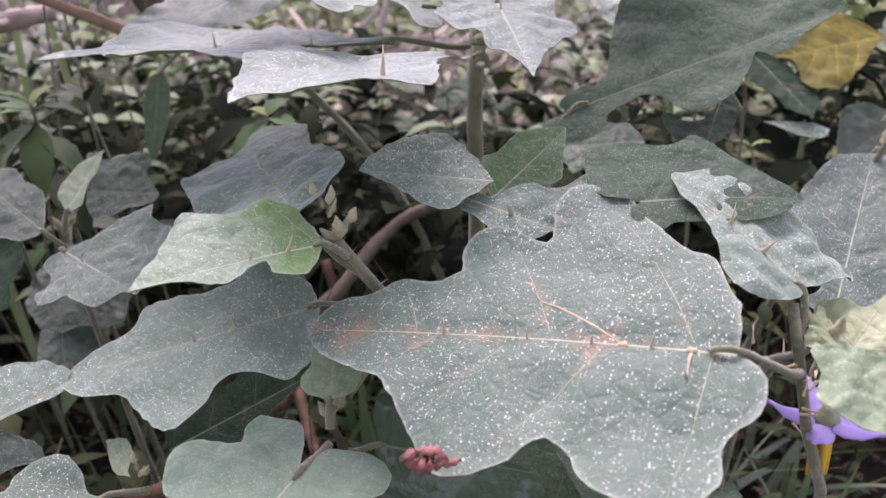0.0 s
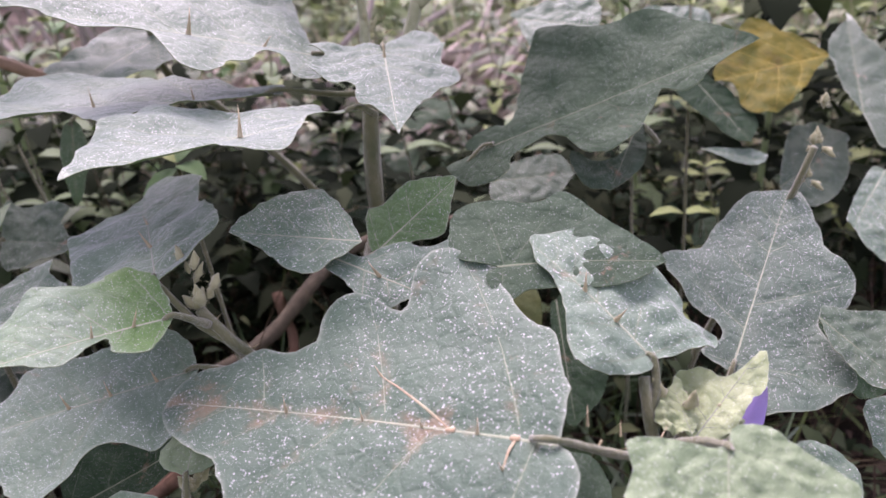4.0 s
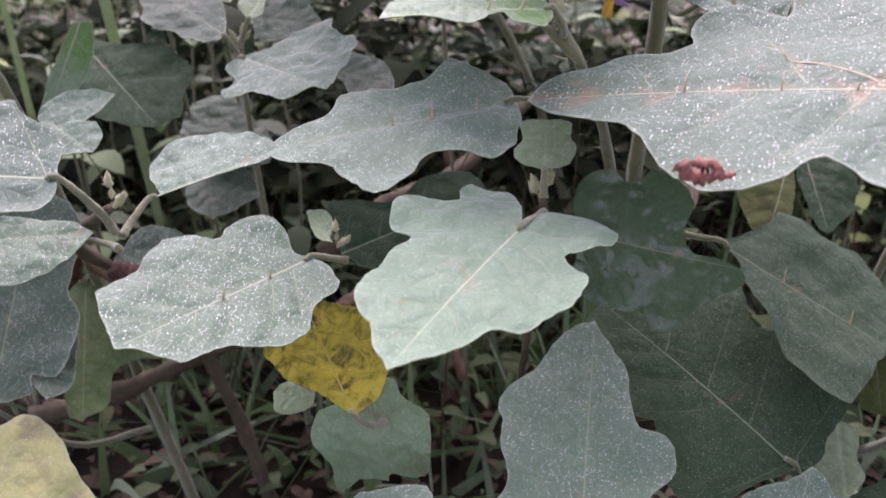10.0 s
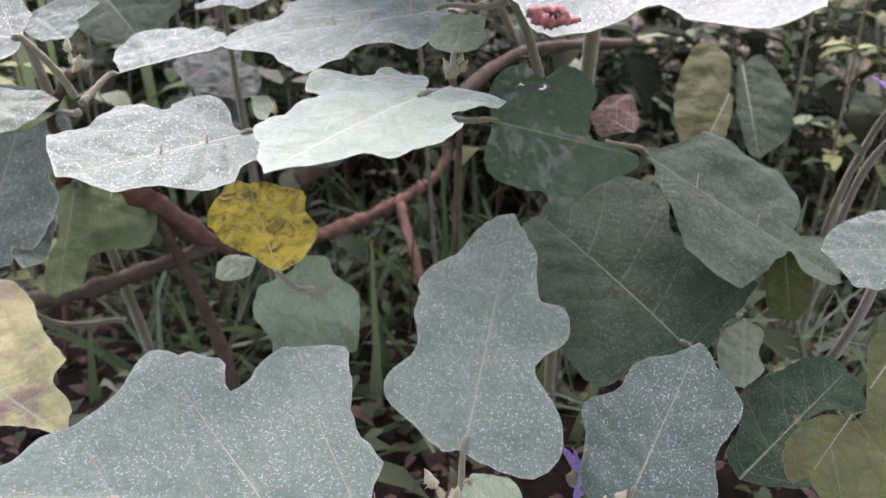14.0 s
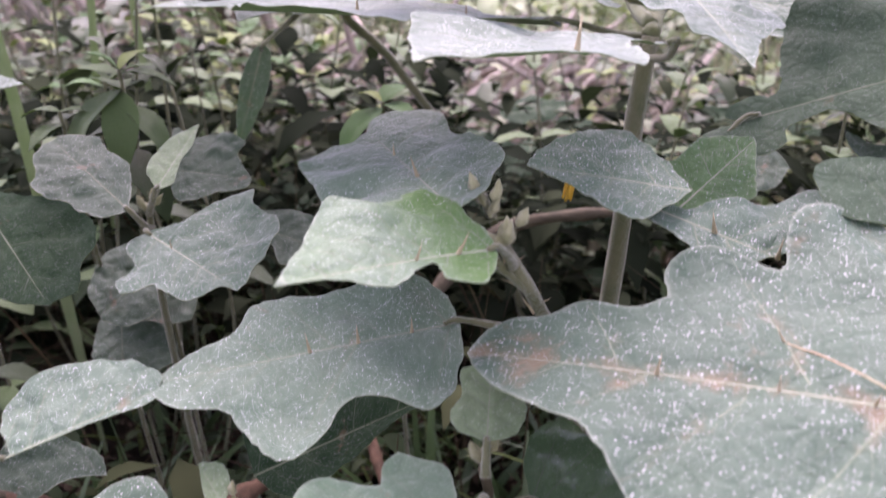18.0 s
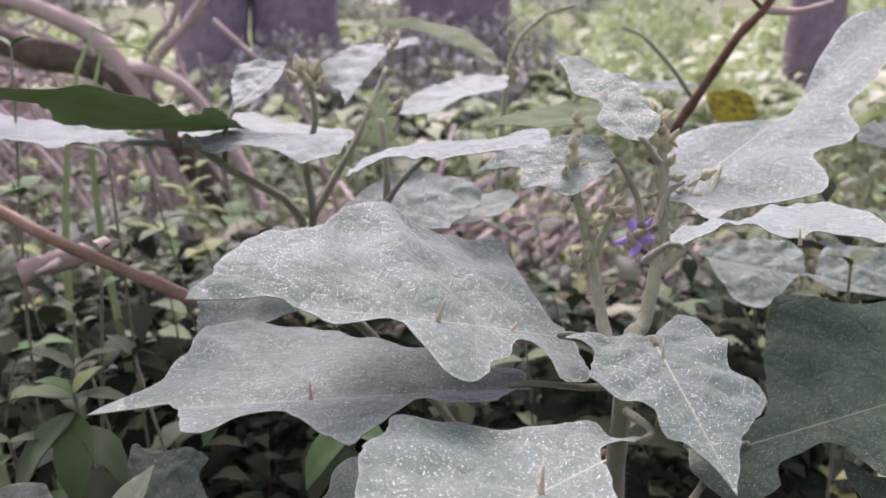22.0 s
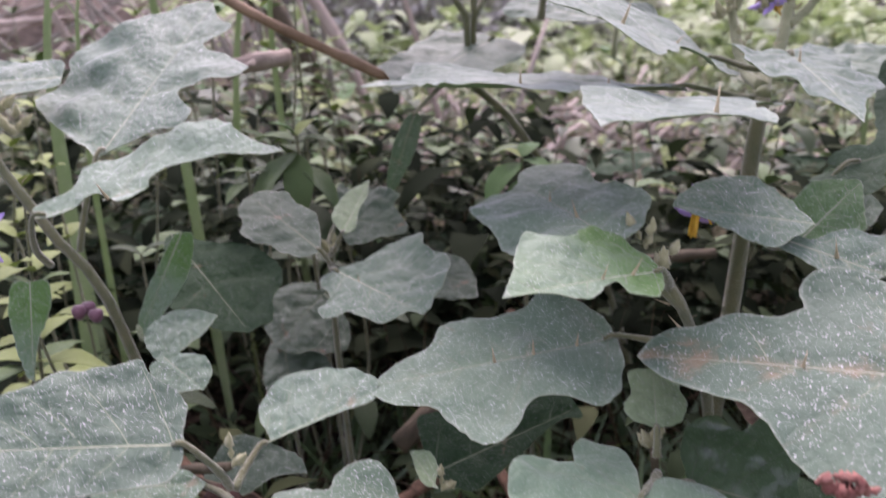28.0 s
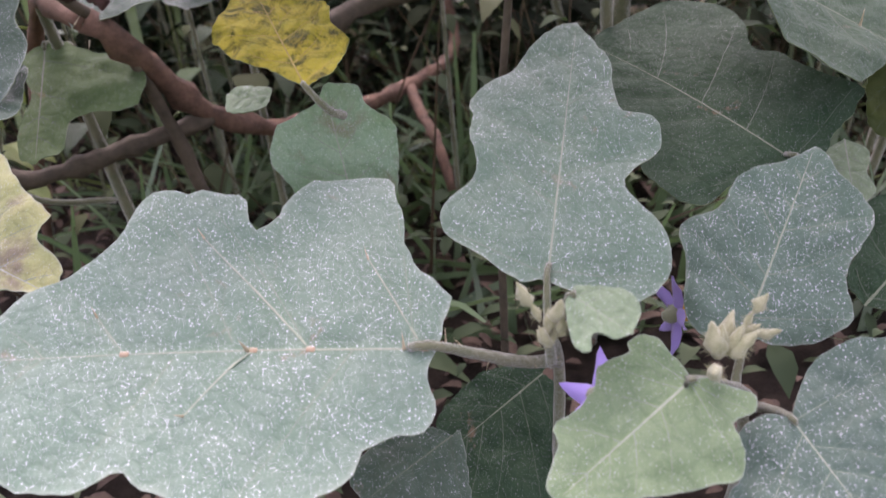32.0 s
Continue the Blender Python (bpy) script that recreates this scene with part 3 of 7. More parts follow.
left_shoot = plant_at("nightshade_shrub", -0.30, 0.38, "nightshade shoot with a star-shaped violet flower and purple berries")
mid_shoot = plant_at("nightshade_shrub", -0.24, 0.48, "small nightshade shoot with rounded dark leaves")
front_shoot = plant_at("nightshade_shrub", -0.03, 0.20, "low front nightshade shoot with a very large pale leaf")
front_right_shoot = plant_at("nightshade_shrub", 0.05, 0.22, "low front nightshade shoot with pale buds and violet petals")
far_shoot = plant_at("nightshade_shrub", -0.18, 0.78, "nightshade shoots behind the bush with long narrow leaves")

rod("stem", tall_shoot, [(0.0, 0.47, 0.02), (0.006, 0.455, 0.2), (0.012, 0.442, 0.40), (0.012, 0.441, 0.453), (0.016, 0.446, 0.50)], 0.0062, 0.0046, STEM, seed=1, knots=0.1)
rod("stem", tall_shoot, [(0.016, 0.446, 0.50), (0.026, 0.480, 0.512), (0.033, 0.490, 0.513), (0.042, 0.507, 0.536), (0.049, 0.527, 0.570), (0.049, 0.540, 0.597), (0.045, 0.547, 0.604)], 0.0046, 0.0030, STEM_PALE, seed=2)
rod("stem", tall_shoot, [(0.017, 0.452, 0.505), (0.013, 0.475, 0.510), (0.011, 0.491, 0.522), (0.009, 0.507, 0.543), (0.002, 0.504, 0.569), (-0.005, 0.507, 0.600)], 0.0038, 0.0022, STEM_PALE, seed=3)
rod("stem", tall_shoot, [(0.043, 0.507, 0.536), (0.058, 0.516, 0.547), (0.072, 0.527, 0.565), (0.084, 0.544, 0.586)], 0.0034, 0.0014, STEM_PALE, seed=14)
rod("stem", tall_shoot, [(0.010, 0.508, 0.546), (0.017, 0.513, 0.561), (0.027, 0.523, 0.577)], 0.0026, 0.0016, STEM_PALE, seed=15)
hairs("hair", tall_shoot, (0.042, 0.507, 0.536), (0.050, 0.538, 0.594), 0.0036, 420, 0.0022, WOOL, 1)
hairs("hair", tall_shoot, (0.011, 0.493, 0.522), (0.002, 0.504, 0.569), 0.0034, 380, 0.0022, WOOL, 2)
hairs("hair", tall_shoot, (0.012, 0.441, 0.40), (0.016, 0.446, 0.50), 0.0046, 300, 0.0016, WOOL, 3)
hairs("hair", bud_shoot, (-0.042, 0.320, 0.415), (-0.056, 0.318, 0.438), 0.0026, 220, 0.0018, WOOL, 4)
rod("stem", bud_shoot, [(0.0, 0.40, 0.02), (-0.005, 0.385, 0.25), (-0.022, 0.352, 0.36), (-0.042, 0.320, 0.415), (-0.056, 0.318, 0.438)], 0.0046, 0.0026, STEM, seed=4)
rod("stem", right_shoot, [(0.20, 0.50, 0.02), (0.175, 0.34, 0.20), (0.149, 0.252, 0.331), (0.140, 0.252, 0.367), (0.132, 0.249, 0.396), (0.129, 0.251, 0.413), (0.128, 0.259, 0.429)], 0.0040, 0.0022, STEM, seed=5)
rod("stem", back_right_shoot, [(0.2, 0.5, 0.02), (0.20, 0.45, 0.25), (0.19, 0.36, 0.34), (0.191, 0.342, 0.371)], 0.004, 0.002, STEM, seed=6)
rod("stem", back_right_shoot, [(0.2, 0.5, 0.02), (0.21, 0.49, 0.25), (0.245, 0.44, 0.40), (0.256, 0.425, 0.455)], 0.004, 0.002, STEM, seed=7)
rod("stem", low_shoot, [(-0.06, 0.34, 0.02), (-0.065, 0.32, 0.22), (-0.058, 0.282, 0.345), (-0.061, 0.270, 0.374)], 0.0026, 0.0018, BARK, seed=8)
rod("stem", left_low_shoot, [(-0.25, 0.40, 0.02), (-0.266, 0.385, 0.15), (-0.280, 0.350, 0.264), (-0.297, 0.320, 0.304), (-0.292, 0.288, 0.335), (-0.241, 0.241, 0.375)], 0.0058, 0.0022, BARK, seed=9, knots=0.2, rough=0.22)
rod("gall", left_low_shoot, [(-0.286, 0.309, 0.306), (-0.276, 0.305, 0.309), (-0.268, 0.304, 0.305), (-0.262, 0.304, 0.300)], 0.0048, 0.0030, GALL, "dark brown lumpy gall on the stem", rough=0.45)
rod("stem", left_shoot, [(-0.30, 0.38, 0.02), (-0.351, 0.363, 0.363), (-0.381, 0.360, 0.430), (-0.411, 0.362, 0.477), (-0.444, 0.374, 0.526)], 0.0042, 0.0028, STEM, seed=10)
rod("stem", mid_shoot, [(-0.24, 0.48, 0.02), (-0.25, 0.46, 0.25), (-0.248, 0.440, 0.37), (-0.245, 0.437, 0.405)], 0.0034, 0.0018, STEM, seed=11)
rod("stem", front_shoot, [(-0.03, 0.20, 0.02), (-0.033, 0.195, 0.12), (-0.036, 0.187, 0.178), (-0.042, 0.168, 0.205)], 0.0034, 0.0022, STEM, seed=12)
rod("stem", front_right_shoot, [(0.05, 0.22, 0.02), (0.045, 0.19, 0.12), (0.033, 0.168, 0.180)], 0.0034, 0.0022, STEM, seed=13)
leaf(low_shoot, (-0.0690, 0.2427, 0.3714), (-0.1122, 0.1513, 0.3636), (0.062, -0.114, 0.992),
     [(-0.138, 0.024), (-0.185, 0.117), (-0.204, 0.244), (-0.145, 0.334), (-0.045, 0.365), (0.068, 0.302), (0.126, 0.222), (0.179, 0.296), (0.256, 0.366), (0.358, 0.381), (0.472, 0.341), (0.6, 0.292), (0.667, 0.201), (0.804, 0.147), (0.901, 0.078)],
     [(-0.204, -0.118), (-0.256, -0.207), (-0.229, -0.317), (-0.114, -0.347), (-0.022, -0.305), (0.004, -0.388), (0.064, -0.503), (0.219, -0.488), (0.324, -0.409), (0.339, -0.317), (0.497, -0.334), (0.678, -0.326), (0.785, -0.272), (0.836, -0.186), (0.913, -0.109)],
     fold=(-0.002, 0), arch=0.016, coat=SMOOTH, node=(-0.060, 0.262, 0.368), label="broad pale green leaf with a scarred tip", seed=0)
leaf(low_shoot, (-0.1638, 0.2648, 0.3425), (-0.2193, 0.1841, 0.3448), (0.286, -0.170, 0.943),
     [(-0.009, 0.086), (0.017, 0.195), (0.09, 0.243), (0.204, 0.254), (0.266, 0.302), (0.355, 0.362), (0.473, 0.355), (0.601, 0.266), (0.7, 0.217), (0.831, 0.201), (0.898, 0.102)],
     [(0.047, -0.065), (0.016, -0.178), (0.015, -0.28), (0.094, -0.349), (0.225, -0.351), (0.29, -0.309), (0.395, -0.373), (0.499, -0.431), (0.608, -0.396), (0.688, -0.337), (0.839, -0.301), (0.902, -0.278), (0.945, -0.189), (0.978, -0.063)],
     fold=(0.005, 0.016), arch=-0.001, coat=GREY, node=(-0.150, 0.275, 0.335), spines=((0.25, 0.8), (0.5, 0.8)), seed=1)
leaf(bud_shoot, (-0.0725, 0.3371, 0.3963), (-0.1933, 0.3060, 0.3803), (-0.045, -0.313, 0.949),
     [(0.002, 0.061), (0.031, 0.173), (0.098, 0.298), (0.162, 0.333), (0.254, 0.278), (0.349, 0.225), (0.43, 0.251), (0.481, 0.341), (0.546, 0.407), (0.608, 0.41), (0.687, 0.334), (0.727, 0.247), (0.791, 0.171), (0.916, 0.14), (1, 0.065)],
     [(0.01, -0.109), (0.057, -0.197), (0.117, -0.246), (0.141, -0.296), (0.189, -0.351), (0.256, -0.296), (0.334, -0.255), (0.454, -0.257), (0.596, -0.268), (0.671, -0.244), (0.753, -0.142), (0.873, -0.093)],
     fold=(0.028, 0.009), arch=-0.002, coat=PALE, node=(-0.040, 0.325, 0.400), spines=((0.16, 1.1), (0.34, 1.1), (0.5, 1.1)), seed=2)
leaf(left_low_shoot, (-0.2374, 0.2679, 0.3682), (-0.1897, 0.3015, 0.3795), (0.040, -0.369, 0.929),
     [(0.083, 0.01), (0.087, 0.294), (0.252, 0.469), (0.511, 0.52), (0.85, 0.383), (1.016, 0.193), (1.06, 0.072)],
     [(0.298, -0.021), (0.572, -0.034), (0.936, -0.082)],
     fold=(0, 0), arch=0, coat=PALE, node=(-0.243, 0.248, 0.358), seed=3)
leaf(right_shoot, (0.0910, 0.2168, 0.4366), (-0.0709, 0.2868, 0.4211), (-0.208, -0.271, 0.940),
     [(-0.026, 0.017), (-0.052, 0.059), (-0.061, 0.108), (-0.043, 0.141), (0.001, 0.172), (0.006, 0.225), (0.005, 0.289), (0.031, 0.336), (0.09, 0.358), (0.155, 0.351), (0.206, 0.337), (0.241, 0.313), (0.265, 0.271), (0.301, 0.254), (0.341, 0.267), (0.366, 0.295), (0.406, 0.327), (0.466, 0.35), (0.513, 0.347), (0.557, 0.311), (0.603, 0.26), (0.658, 0.206), (0.724, 0.148), (0.798, 0.127), (0.876, 0.104), (0.941, 0.069)],
     [(-0.008, -0.065), (0.016, -0.146), (0.056, -0.233), (0.113, -0.278), (0.173, -0.325), (0.219, -0.381), (0.284, -0.452), (0.356, -0.47), (0.423, -0.449), (0.444, -0.383), (0.438, -0.301), (0.477, -0.289), (0.552, -0.326), (0.637, -0.312), (0.662, -0.258), (0.634, -0.19), (0.689, -0.157), (0.742, -0.157), (0.801, -0.168), (0.855, -0.109), (0.926, -0.089), (0.975, -0.056)],
     coat=WORN, node=(0.131, 0.250, 0.403), spines=((0.16, 0.8), (0.28, 0.6), (0.42, 0.6), (0.62, 0.9)), wave=0.7, veins=VEIN, bold=((0.216, 0.423, -0.111), (0.083, 0.084, 0.072)), label="large scarred leaf with brown patches", droop=0.06, seed=4)
leaf(bud_shoot, (-0.0587, 0.2982, 0.4470), (-0.1258, 0.2545, 0.4510), (0.181, -0.190, 0.965),
     [(0.072, 0.106), (0.165, 0.195), (0.255, 0.191), (0.332, 0.149), (0.334, 0.089), (0.344, 0.041), (0.476, 0.097), (0.59, 0.133), (0.735, 0.058), (0.891, 0.014)],
     [(-0.016, -0.187), (-0.011, -0.32), (0.002, -0.422), (0.105, -0.502), (0.227, -0.491), (0.262, -0.451), (0.393, -0.465), (0.598, -0.474), (0.72, -0.358), (0.847, -0.181)],
     fold=(0.001, -0.044), arch=0.015, coat=FRESH, node=(-0.052, 0.315, 0.432), spines=((0.2, 1.0), (0.4, 0.8)), seed=6)
leaf(bud_shoot, (-0.0751, 0.3235, 0.4519), (-0.1253, 0.4404, 0.4514), (-0.251, -0.104, 0.962),
     [(0.076, 0.201), (0.182, 0.346), (0.267, 0.342), (0.414, 0.334), (0.578, 0.325), (0.73, 0.332), (0.851, 0.294), (0.907, 0.179), (0.907, 0.064)],
     [(-0.001, -0.09), (0.102, -0.187), (0.236, -0.274), (0.368, -0.288), (0.517, -0.248), (0.645, -0.237), (0.858, -0.278), (0.981, -0.202), (1.101, -0.118), (1.067, -0.033)],
     fold=(0.02, 0.02), arch=0, coat=PALE, node=(-0.045, 0.318, 0.420), spines=((0.35, 1.2), (0.62, 0.8)), seed=7)
leaf(tall_shoot, (0.0158, 0.3899, 0.5061), (-0.0883, 0.2951, 0.5121), (0.059, -0.003, 0.998),
     [(0.162, -0.038), (0.239, 0.028), (0.326, 0.134), (0.417, 0.202), (0.467, 0.194), (0.524, 0.158), (0.55, 0.096), (0.56, 0.027), (0.679, 0.039), (0.763, 0.034), (0.827, -0.007), (0.915, -0.017)],
     [(0.101, -0.073), (0.071, -0.156), (0.241, -0.226), (0.371, -0.325), (0.485, -0.415), (0.52, -0.486), (0.624, -0.42), (0.759, -0.331), (0.844, -0.219), (0.944, -0.081)],
     fold=(0.001, -0.006), arch=0.001, coat=GREY, node=(0.016, 0.440, 0.490), spines=((0.45, 1.5),), seed=8)
leaf(tall_shoot, (-0.0293, 0.4301, 0.5088), (-0.2099, 0.3895, 0.5172), (0.041, 0.026, 0.999),
     [(0.051, 0.027), (0.112, 0.098), (0.205, 0.086), (0.28, 0.046), (0.344, 0.127), (0.401, 0.187), (0.449, 0.256), (0.488, 0.214), (0.535, 0.13), (0.598, 0.08), (0.671, 0.112), (0.716, 0.159), (0.761, 0.178), (0.799, 0.109), (0.814, -0.006), (0.897, -0.01)],
     [(-0.002, -0.088), (0.15, -0.203), (0.262, -0.3), (0.383, -0.404), (0.512, -0.49), (0.662, -0.482), (0.788, -0.449), (0.855, -0.248), (0.92, -0.065)],
     fold=(0.07, -0.016), arch=0.004, coat=GREY, node=(0.018, 0.450, 0.500), spines=((0.52, 1.2), (0.25, 0.9)), seed=9)
leaf(tall_shoot, (-0.0070, 0.4565, 0.5211), (-0.1543, 0.3649, 0.5742), (0.434, -0.187, 0.881),
     [(0.032, 0.096), (0.078, 0.182), (0.171, 0.197), (0.175, 0.129), (0.176, 0.068), (0.225, 0.056), (0.284, 0.119), (0.357, 0.163), (0.43, 0.217), (0.482, 0.199), (0.501, 0.138), (0.518, 0.064), (0.542, 0.008), (0.628, 0.043), (0.717, 0.064), (0.761, 0.028), (0.802, -0.023), (0.907, -0.006)],
     [(0.032, -0.135), (0.008, -0.27), (-0.013, -0.389), (-0.004, -0.479), (0.12, -0.447), (0.225, -0.42), (0.298, -0.46), (0.375, -0.512), (0.505, -0.453), (0.655, -0.335), (0.791, -0.27), (0.863, -0.188), (0.93, -0.089)],
     fold=(0.004, -0.029), arch=0.012, coat=GREY, node=(0.020, 0.455, 0.515), spines=((0.42, 1.6), (0.2, 0.9)), seed=10)
leaf(tall_shoot, (0.0265, 0.4395, 0.5262), (0.0384, 0.3553, 0.5019), (0.138, -0.257, 0.956),
     [(-0.128, 0.108), (-0.239, 0.281), (-0.04, 0.384), (0.195, 0.332), (0.322, 0.398), (0.465, 0.392), (0.709, 0.153), (0.844, 0.08)],
     [(-0.041, -0.176), (0.018, -0.439), (0.066, -0.48), (0.129, -0.346), (0.345, -0.446), (0.424, -0.397), (0.534, -0.207), (0.679, -0.201), (0.746, -0.119), (0.845, -0.051)],
     fold=(-0.023, 0.014), arch=0.009, coat=GREY, node=(0.020, 0.455, 0.515), spines=((0.15, 1.0),), seed=11)
leaf(back_right_shoot, (0.0754, 0.4657, 0.4563), (0.2366, 0.4699, 0.5087), (-0.260, -0.478, 0.839),
     [(-0.057, 0.037), (0.043, 0.087), (0.139, 0.078), (0.202, 0.232), (0.279, 0.389), (0.362, 0.48), (0.45, 0.427), (0.554, 0.331), (0.702, 0.318), (0.811, 0.269), (0.899, 0.129)],
     [(-0.133, -0.01), (-0.124, -0.071), (-0.058, -0.156), (0.066, -0.158), (0.094, -0.09), (0.172, -0.075), (0.257, -0.065), (0.302, -0.119), (0.33, -0.219), (0.396, -0.255), (0.485, -0.222), (0.572, -0.146), (0.644, -0.057), (0.723, -0.105), (0.84, -0.058)],
     fold=(-0.005, -0.006), arch=0.001, coat=DULL, node=(0.050, 0.450, 0.430), seed=12)
leaf(back_right_shoot, (0.1736, 0.4831, 0.4600), (0.1477, 0.4345, 0.4357), (-0.000, -0.447, 0.894),
     [(0.063, 0.075), (0.489, 0.2), (0.84, 0.119)],
     [(0.442, -0.022), (0.675, -0.21), (0.606, -0.491), (0.803, -0.456), (1.01, -0.247)],
     fold=(0, 0), arch=0, coat=DULL, node=(0.190, 0.500, 0.440), seed=13)
leaf(tall_shoot, (0.0172, 0.3407, 0.4563), (-0.0473, 0.3511, 0.4616), (0.017, -0.367, 0.930),
     [(0.118, 0.174), (0.278, 0.321), (0.437, 0.327), (0.7, 0.151)],
     [(0.101, -0.16), (0.256, -0.353), (0.515, -0.498), (0.776, -0.337), (0.908, -0.203)],
     fold=(0, 0), arch=0, coat=GREY, seed=14)
leaf(tall_shoot, (-0.0029, 0.3439, 0.4503), (0.0662, 0.3058, 0.4342), (-0.045, -0.457, 0.888),
     [(0.071, 0.069), (0.234, 0.074), (0.364, 0.245), (0.534, 0.292), (0.667, 0.466), (0.812, 0.496), (0.971, 0.447), (1.044, 0.217)],
     [(0.074, -0.078), (0.224, -0.112), (0.382, -0.187), (0.461, -0.268), (0.607, -0.114), (0.673, -0.009), (0.756, 0.042), (0.887, -0.1)],
     fold=(0, 0), arch=0, coat=GREY, spines=((0.4, 1.3), (0.7, 1.2)), seed=15)
leaf(tall_shoot, (0.0775, 0.3017, 0.4578), (0.1451, 0.2988, 0.4565), (-0.001, -0.424, 0.906),
     [(-0.275, 0.146), (-0.281, 0.528), (-0.098, 0.594), (0.265, 0.523), (0.45, 0.588), (0.614, 0.43), (0.8, 0.232), (0.948, 0.089)],
     [(-0.069, -0.083), (0.027, -0.273), (0.193, -0.198), (0.421, -0.207), (0.782, -0.159)],
     fold=(-0.07, -0.028), arch=0.03, coat=DULL, wave=0.5, seed=16)
leaf(tall_shoot, (0.0174, 0.3632, 0.4380), (0.0614, 0.4046, 0.4614), (-0.026, -0.471, 0.882),
     [(0.137, 0.188), (0.293, 0.328), (0.406, 0.279), (0.645, 0.277), (0.791, 0.235)],
     [(0.085, -0.119), (0.284, -0.159), (0.484, -0.304), (0.73, -0.165)],
     fold=(0.005, 0.006), arch=-0.001, coat=BRIGHT, node=(0.012, 0.400, 0.430), seed=17)
leaf(right_shoot, (0.1323, 0.2623, 0.4344), (0.0923, 0.3053, 0.4651), (0.247, -0.400, 0.883),
     [(-0.033, 0.081), (0.053, 0.274), (0.186, 0.395), (0.310, 0.385), (0.450, 0.270), (0.590, 0.160), (0.740, 0.090), (0.880, 0.090)],
     [(-0.082, -0.224), (-0.153, -0.436), (-0.097, -0.531), (0.061, -0.437), (0.199, -0.531), (0.345, -0.544), (0.496, -0.557), (0.669, -0.452), (0.83, -0.44), (0.963, -0.259), (1.055, -0.043)],
     fold=(0.015, -0.07), arch=0.03, coat=PALE, node=(0.129, 0.253, 0.417), spines=((0.3, 1.3), (0.55, 1.1)), wave=1.5, seed=18)
leaf(back_right_shoot, (0.1908, 0.3416, 0.3715), (0.2498, 0.4372, 0.4265), (-0.104, -0.447, 0.888),
     [(0.046, 0.134), (0.124, 0.076), (0.199, 0.107), (0.246, 0.224), (0.324, 0.307), (0.407, 0.393), (0.471, 0.4), (0.578, 0.28), (0.727, 0.245), (0.936, 0.147)],
     [(-0.097, -0.056), (-0.155, -0.132), (-0.137, -0.209), (-0.052, -0.331), (0.077, -0.435), (0.166, -0.401), (0.242, -0.317), (0.359, -0.254), (0.435, -0.345), (0.571, -0.354), (0.618, -0.314), (0.709, -0.21), (0.825, -0.165), (0.984, -0.064)],
     fold=(0.001, 0.021), arch=-0.006, coat=MATTE, node=(0.175, 0.330, 0.330), seed=19)
leaf(low_shoot, (-0.0600, 0.2731, 0.3831), (-0.0588, 0.3007, 0.3969), (0.004, -0.447, 0.894),
     [(0.13, 0.358), (0.328, 0.442), (0.591, 0.326), (0.908, 0.373), (0.995, 0.125)],
     [(0.114, -0.316), (0.42, -0.441), (0.675, -0.366), (0.941, -0.371), (1.009, -0.207)],
     fold=(0, 0), arch=0, coat=LIME, node=(-0.060, 0.268, 0.372), seed=20)
leaf(mid_shoot, (-0.2383, 0.4142, 0.3991), (-0.1747, 0.3606, 0.3951), (-0.214, -0.323, 0.922),
     [(0.134, 0.207), (0.179, 0.392), (0.268, 0.551), (0.379, 0.611), (0.473, 0.529), (0.698, 0.526), (0.812, 0.467), (0.926, 0.297), (0.981, 0.152), (1.016, 0.065)],
     [(0.005, -0.125), (0.073, -0.184), (0.224, -0.214), (0.265, -0.351), (0.393, -0.406), (0.47, -0.359), (0.489, -0.259), (0.649, -0.247), (0.814, -0.208), (0.906, -0.046)],
     fold=(-0.015, 0.01), arch=0.004, coat=GREY, node=(-0.246, 0.437, 0.392), spines=((0.3, 0.6),), seed=21)
leaf(mid_shoot, (-0.2456, 0.4138, 0.4112), (-0.3055, 0.4585, 0.4347), (0.060, -0.400, 0.914),
     [(0.045, 0.16), (0.182, 0.233), (0.359, 0.248), (0.478, 0.335), (0.62, 0.343), (0.739, 0.256), (0.893, 0.195)],
     [(0.247, -0.17), (0.397, -0.233), (0.627, -0.225), (0.829, -0.238), (0.958, -0.122)],
     fold=(0, 0), arch=0, coat=DARK, node=(-0.245, 0.438, 0.390), seed=22)
leaf(mid_shoot, (-0.2545, 0.4922, 0.4087), (-0.2030, 0.4874, 0.4050), (0.019, -0.468, 0.883),
     [(-0.196, 0.628), (0.036, 0.575), (0.343, 0.691), (0.723, 0.599), (0.695, 0.373)],
     [(0.217, -0.411), (0.429, -0.455), (0.693, -0.293), (0.963, -0.128)],
     fold=(0, 0), arch=0, coat=DARK, node=(-0.247, 0.438, 0.390), seed=23)
leaf(mid_shoot, (-0.2347, 0.4248, 0.4193), (-0.2258, 0.4714, 0.4426), (0.000, -0.447, 0.894),
     [(0.239, 0.224), (0.534, 0.248), (0.747, 0.165)],
     [(0.013, -0.063), (0.131, -0.124), (0.447, -0.066), (0.68, -0.081)],
     fold=(0, 0), arch=0, coat=LIME, node=(-0.246, 0.437, 0.400), seed=24)
leaf(mid_shoot, (-0.2056, 0.4858, 0.3761), (-0.1538, 0.4693, 0.3679), (0.000, -0.447, 0.894),
     [(-0.16, 0.144), (0.227, 0.34), (0.633, 0.374), (0.933, 0.129)],
     [(0.38, -0.168), (0.633, -0.372), (1.07, -0.199)],
     fold=(0, 0), arch=0, coat=DARK, seed=25)
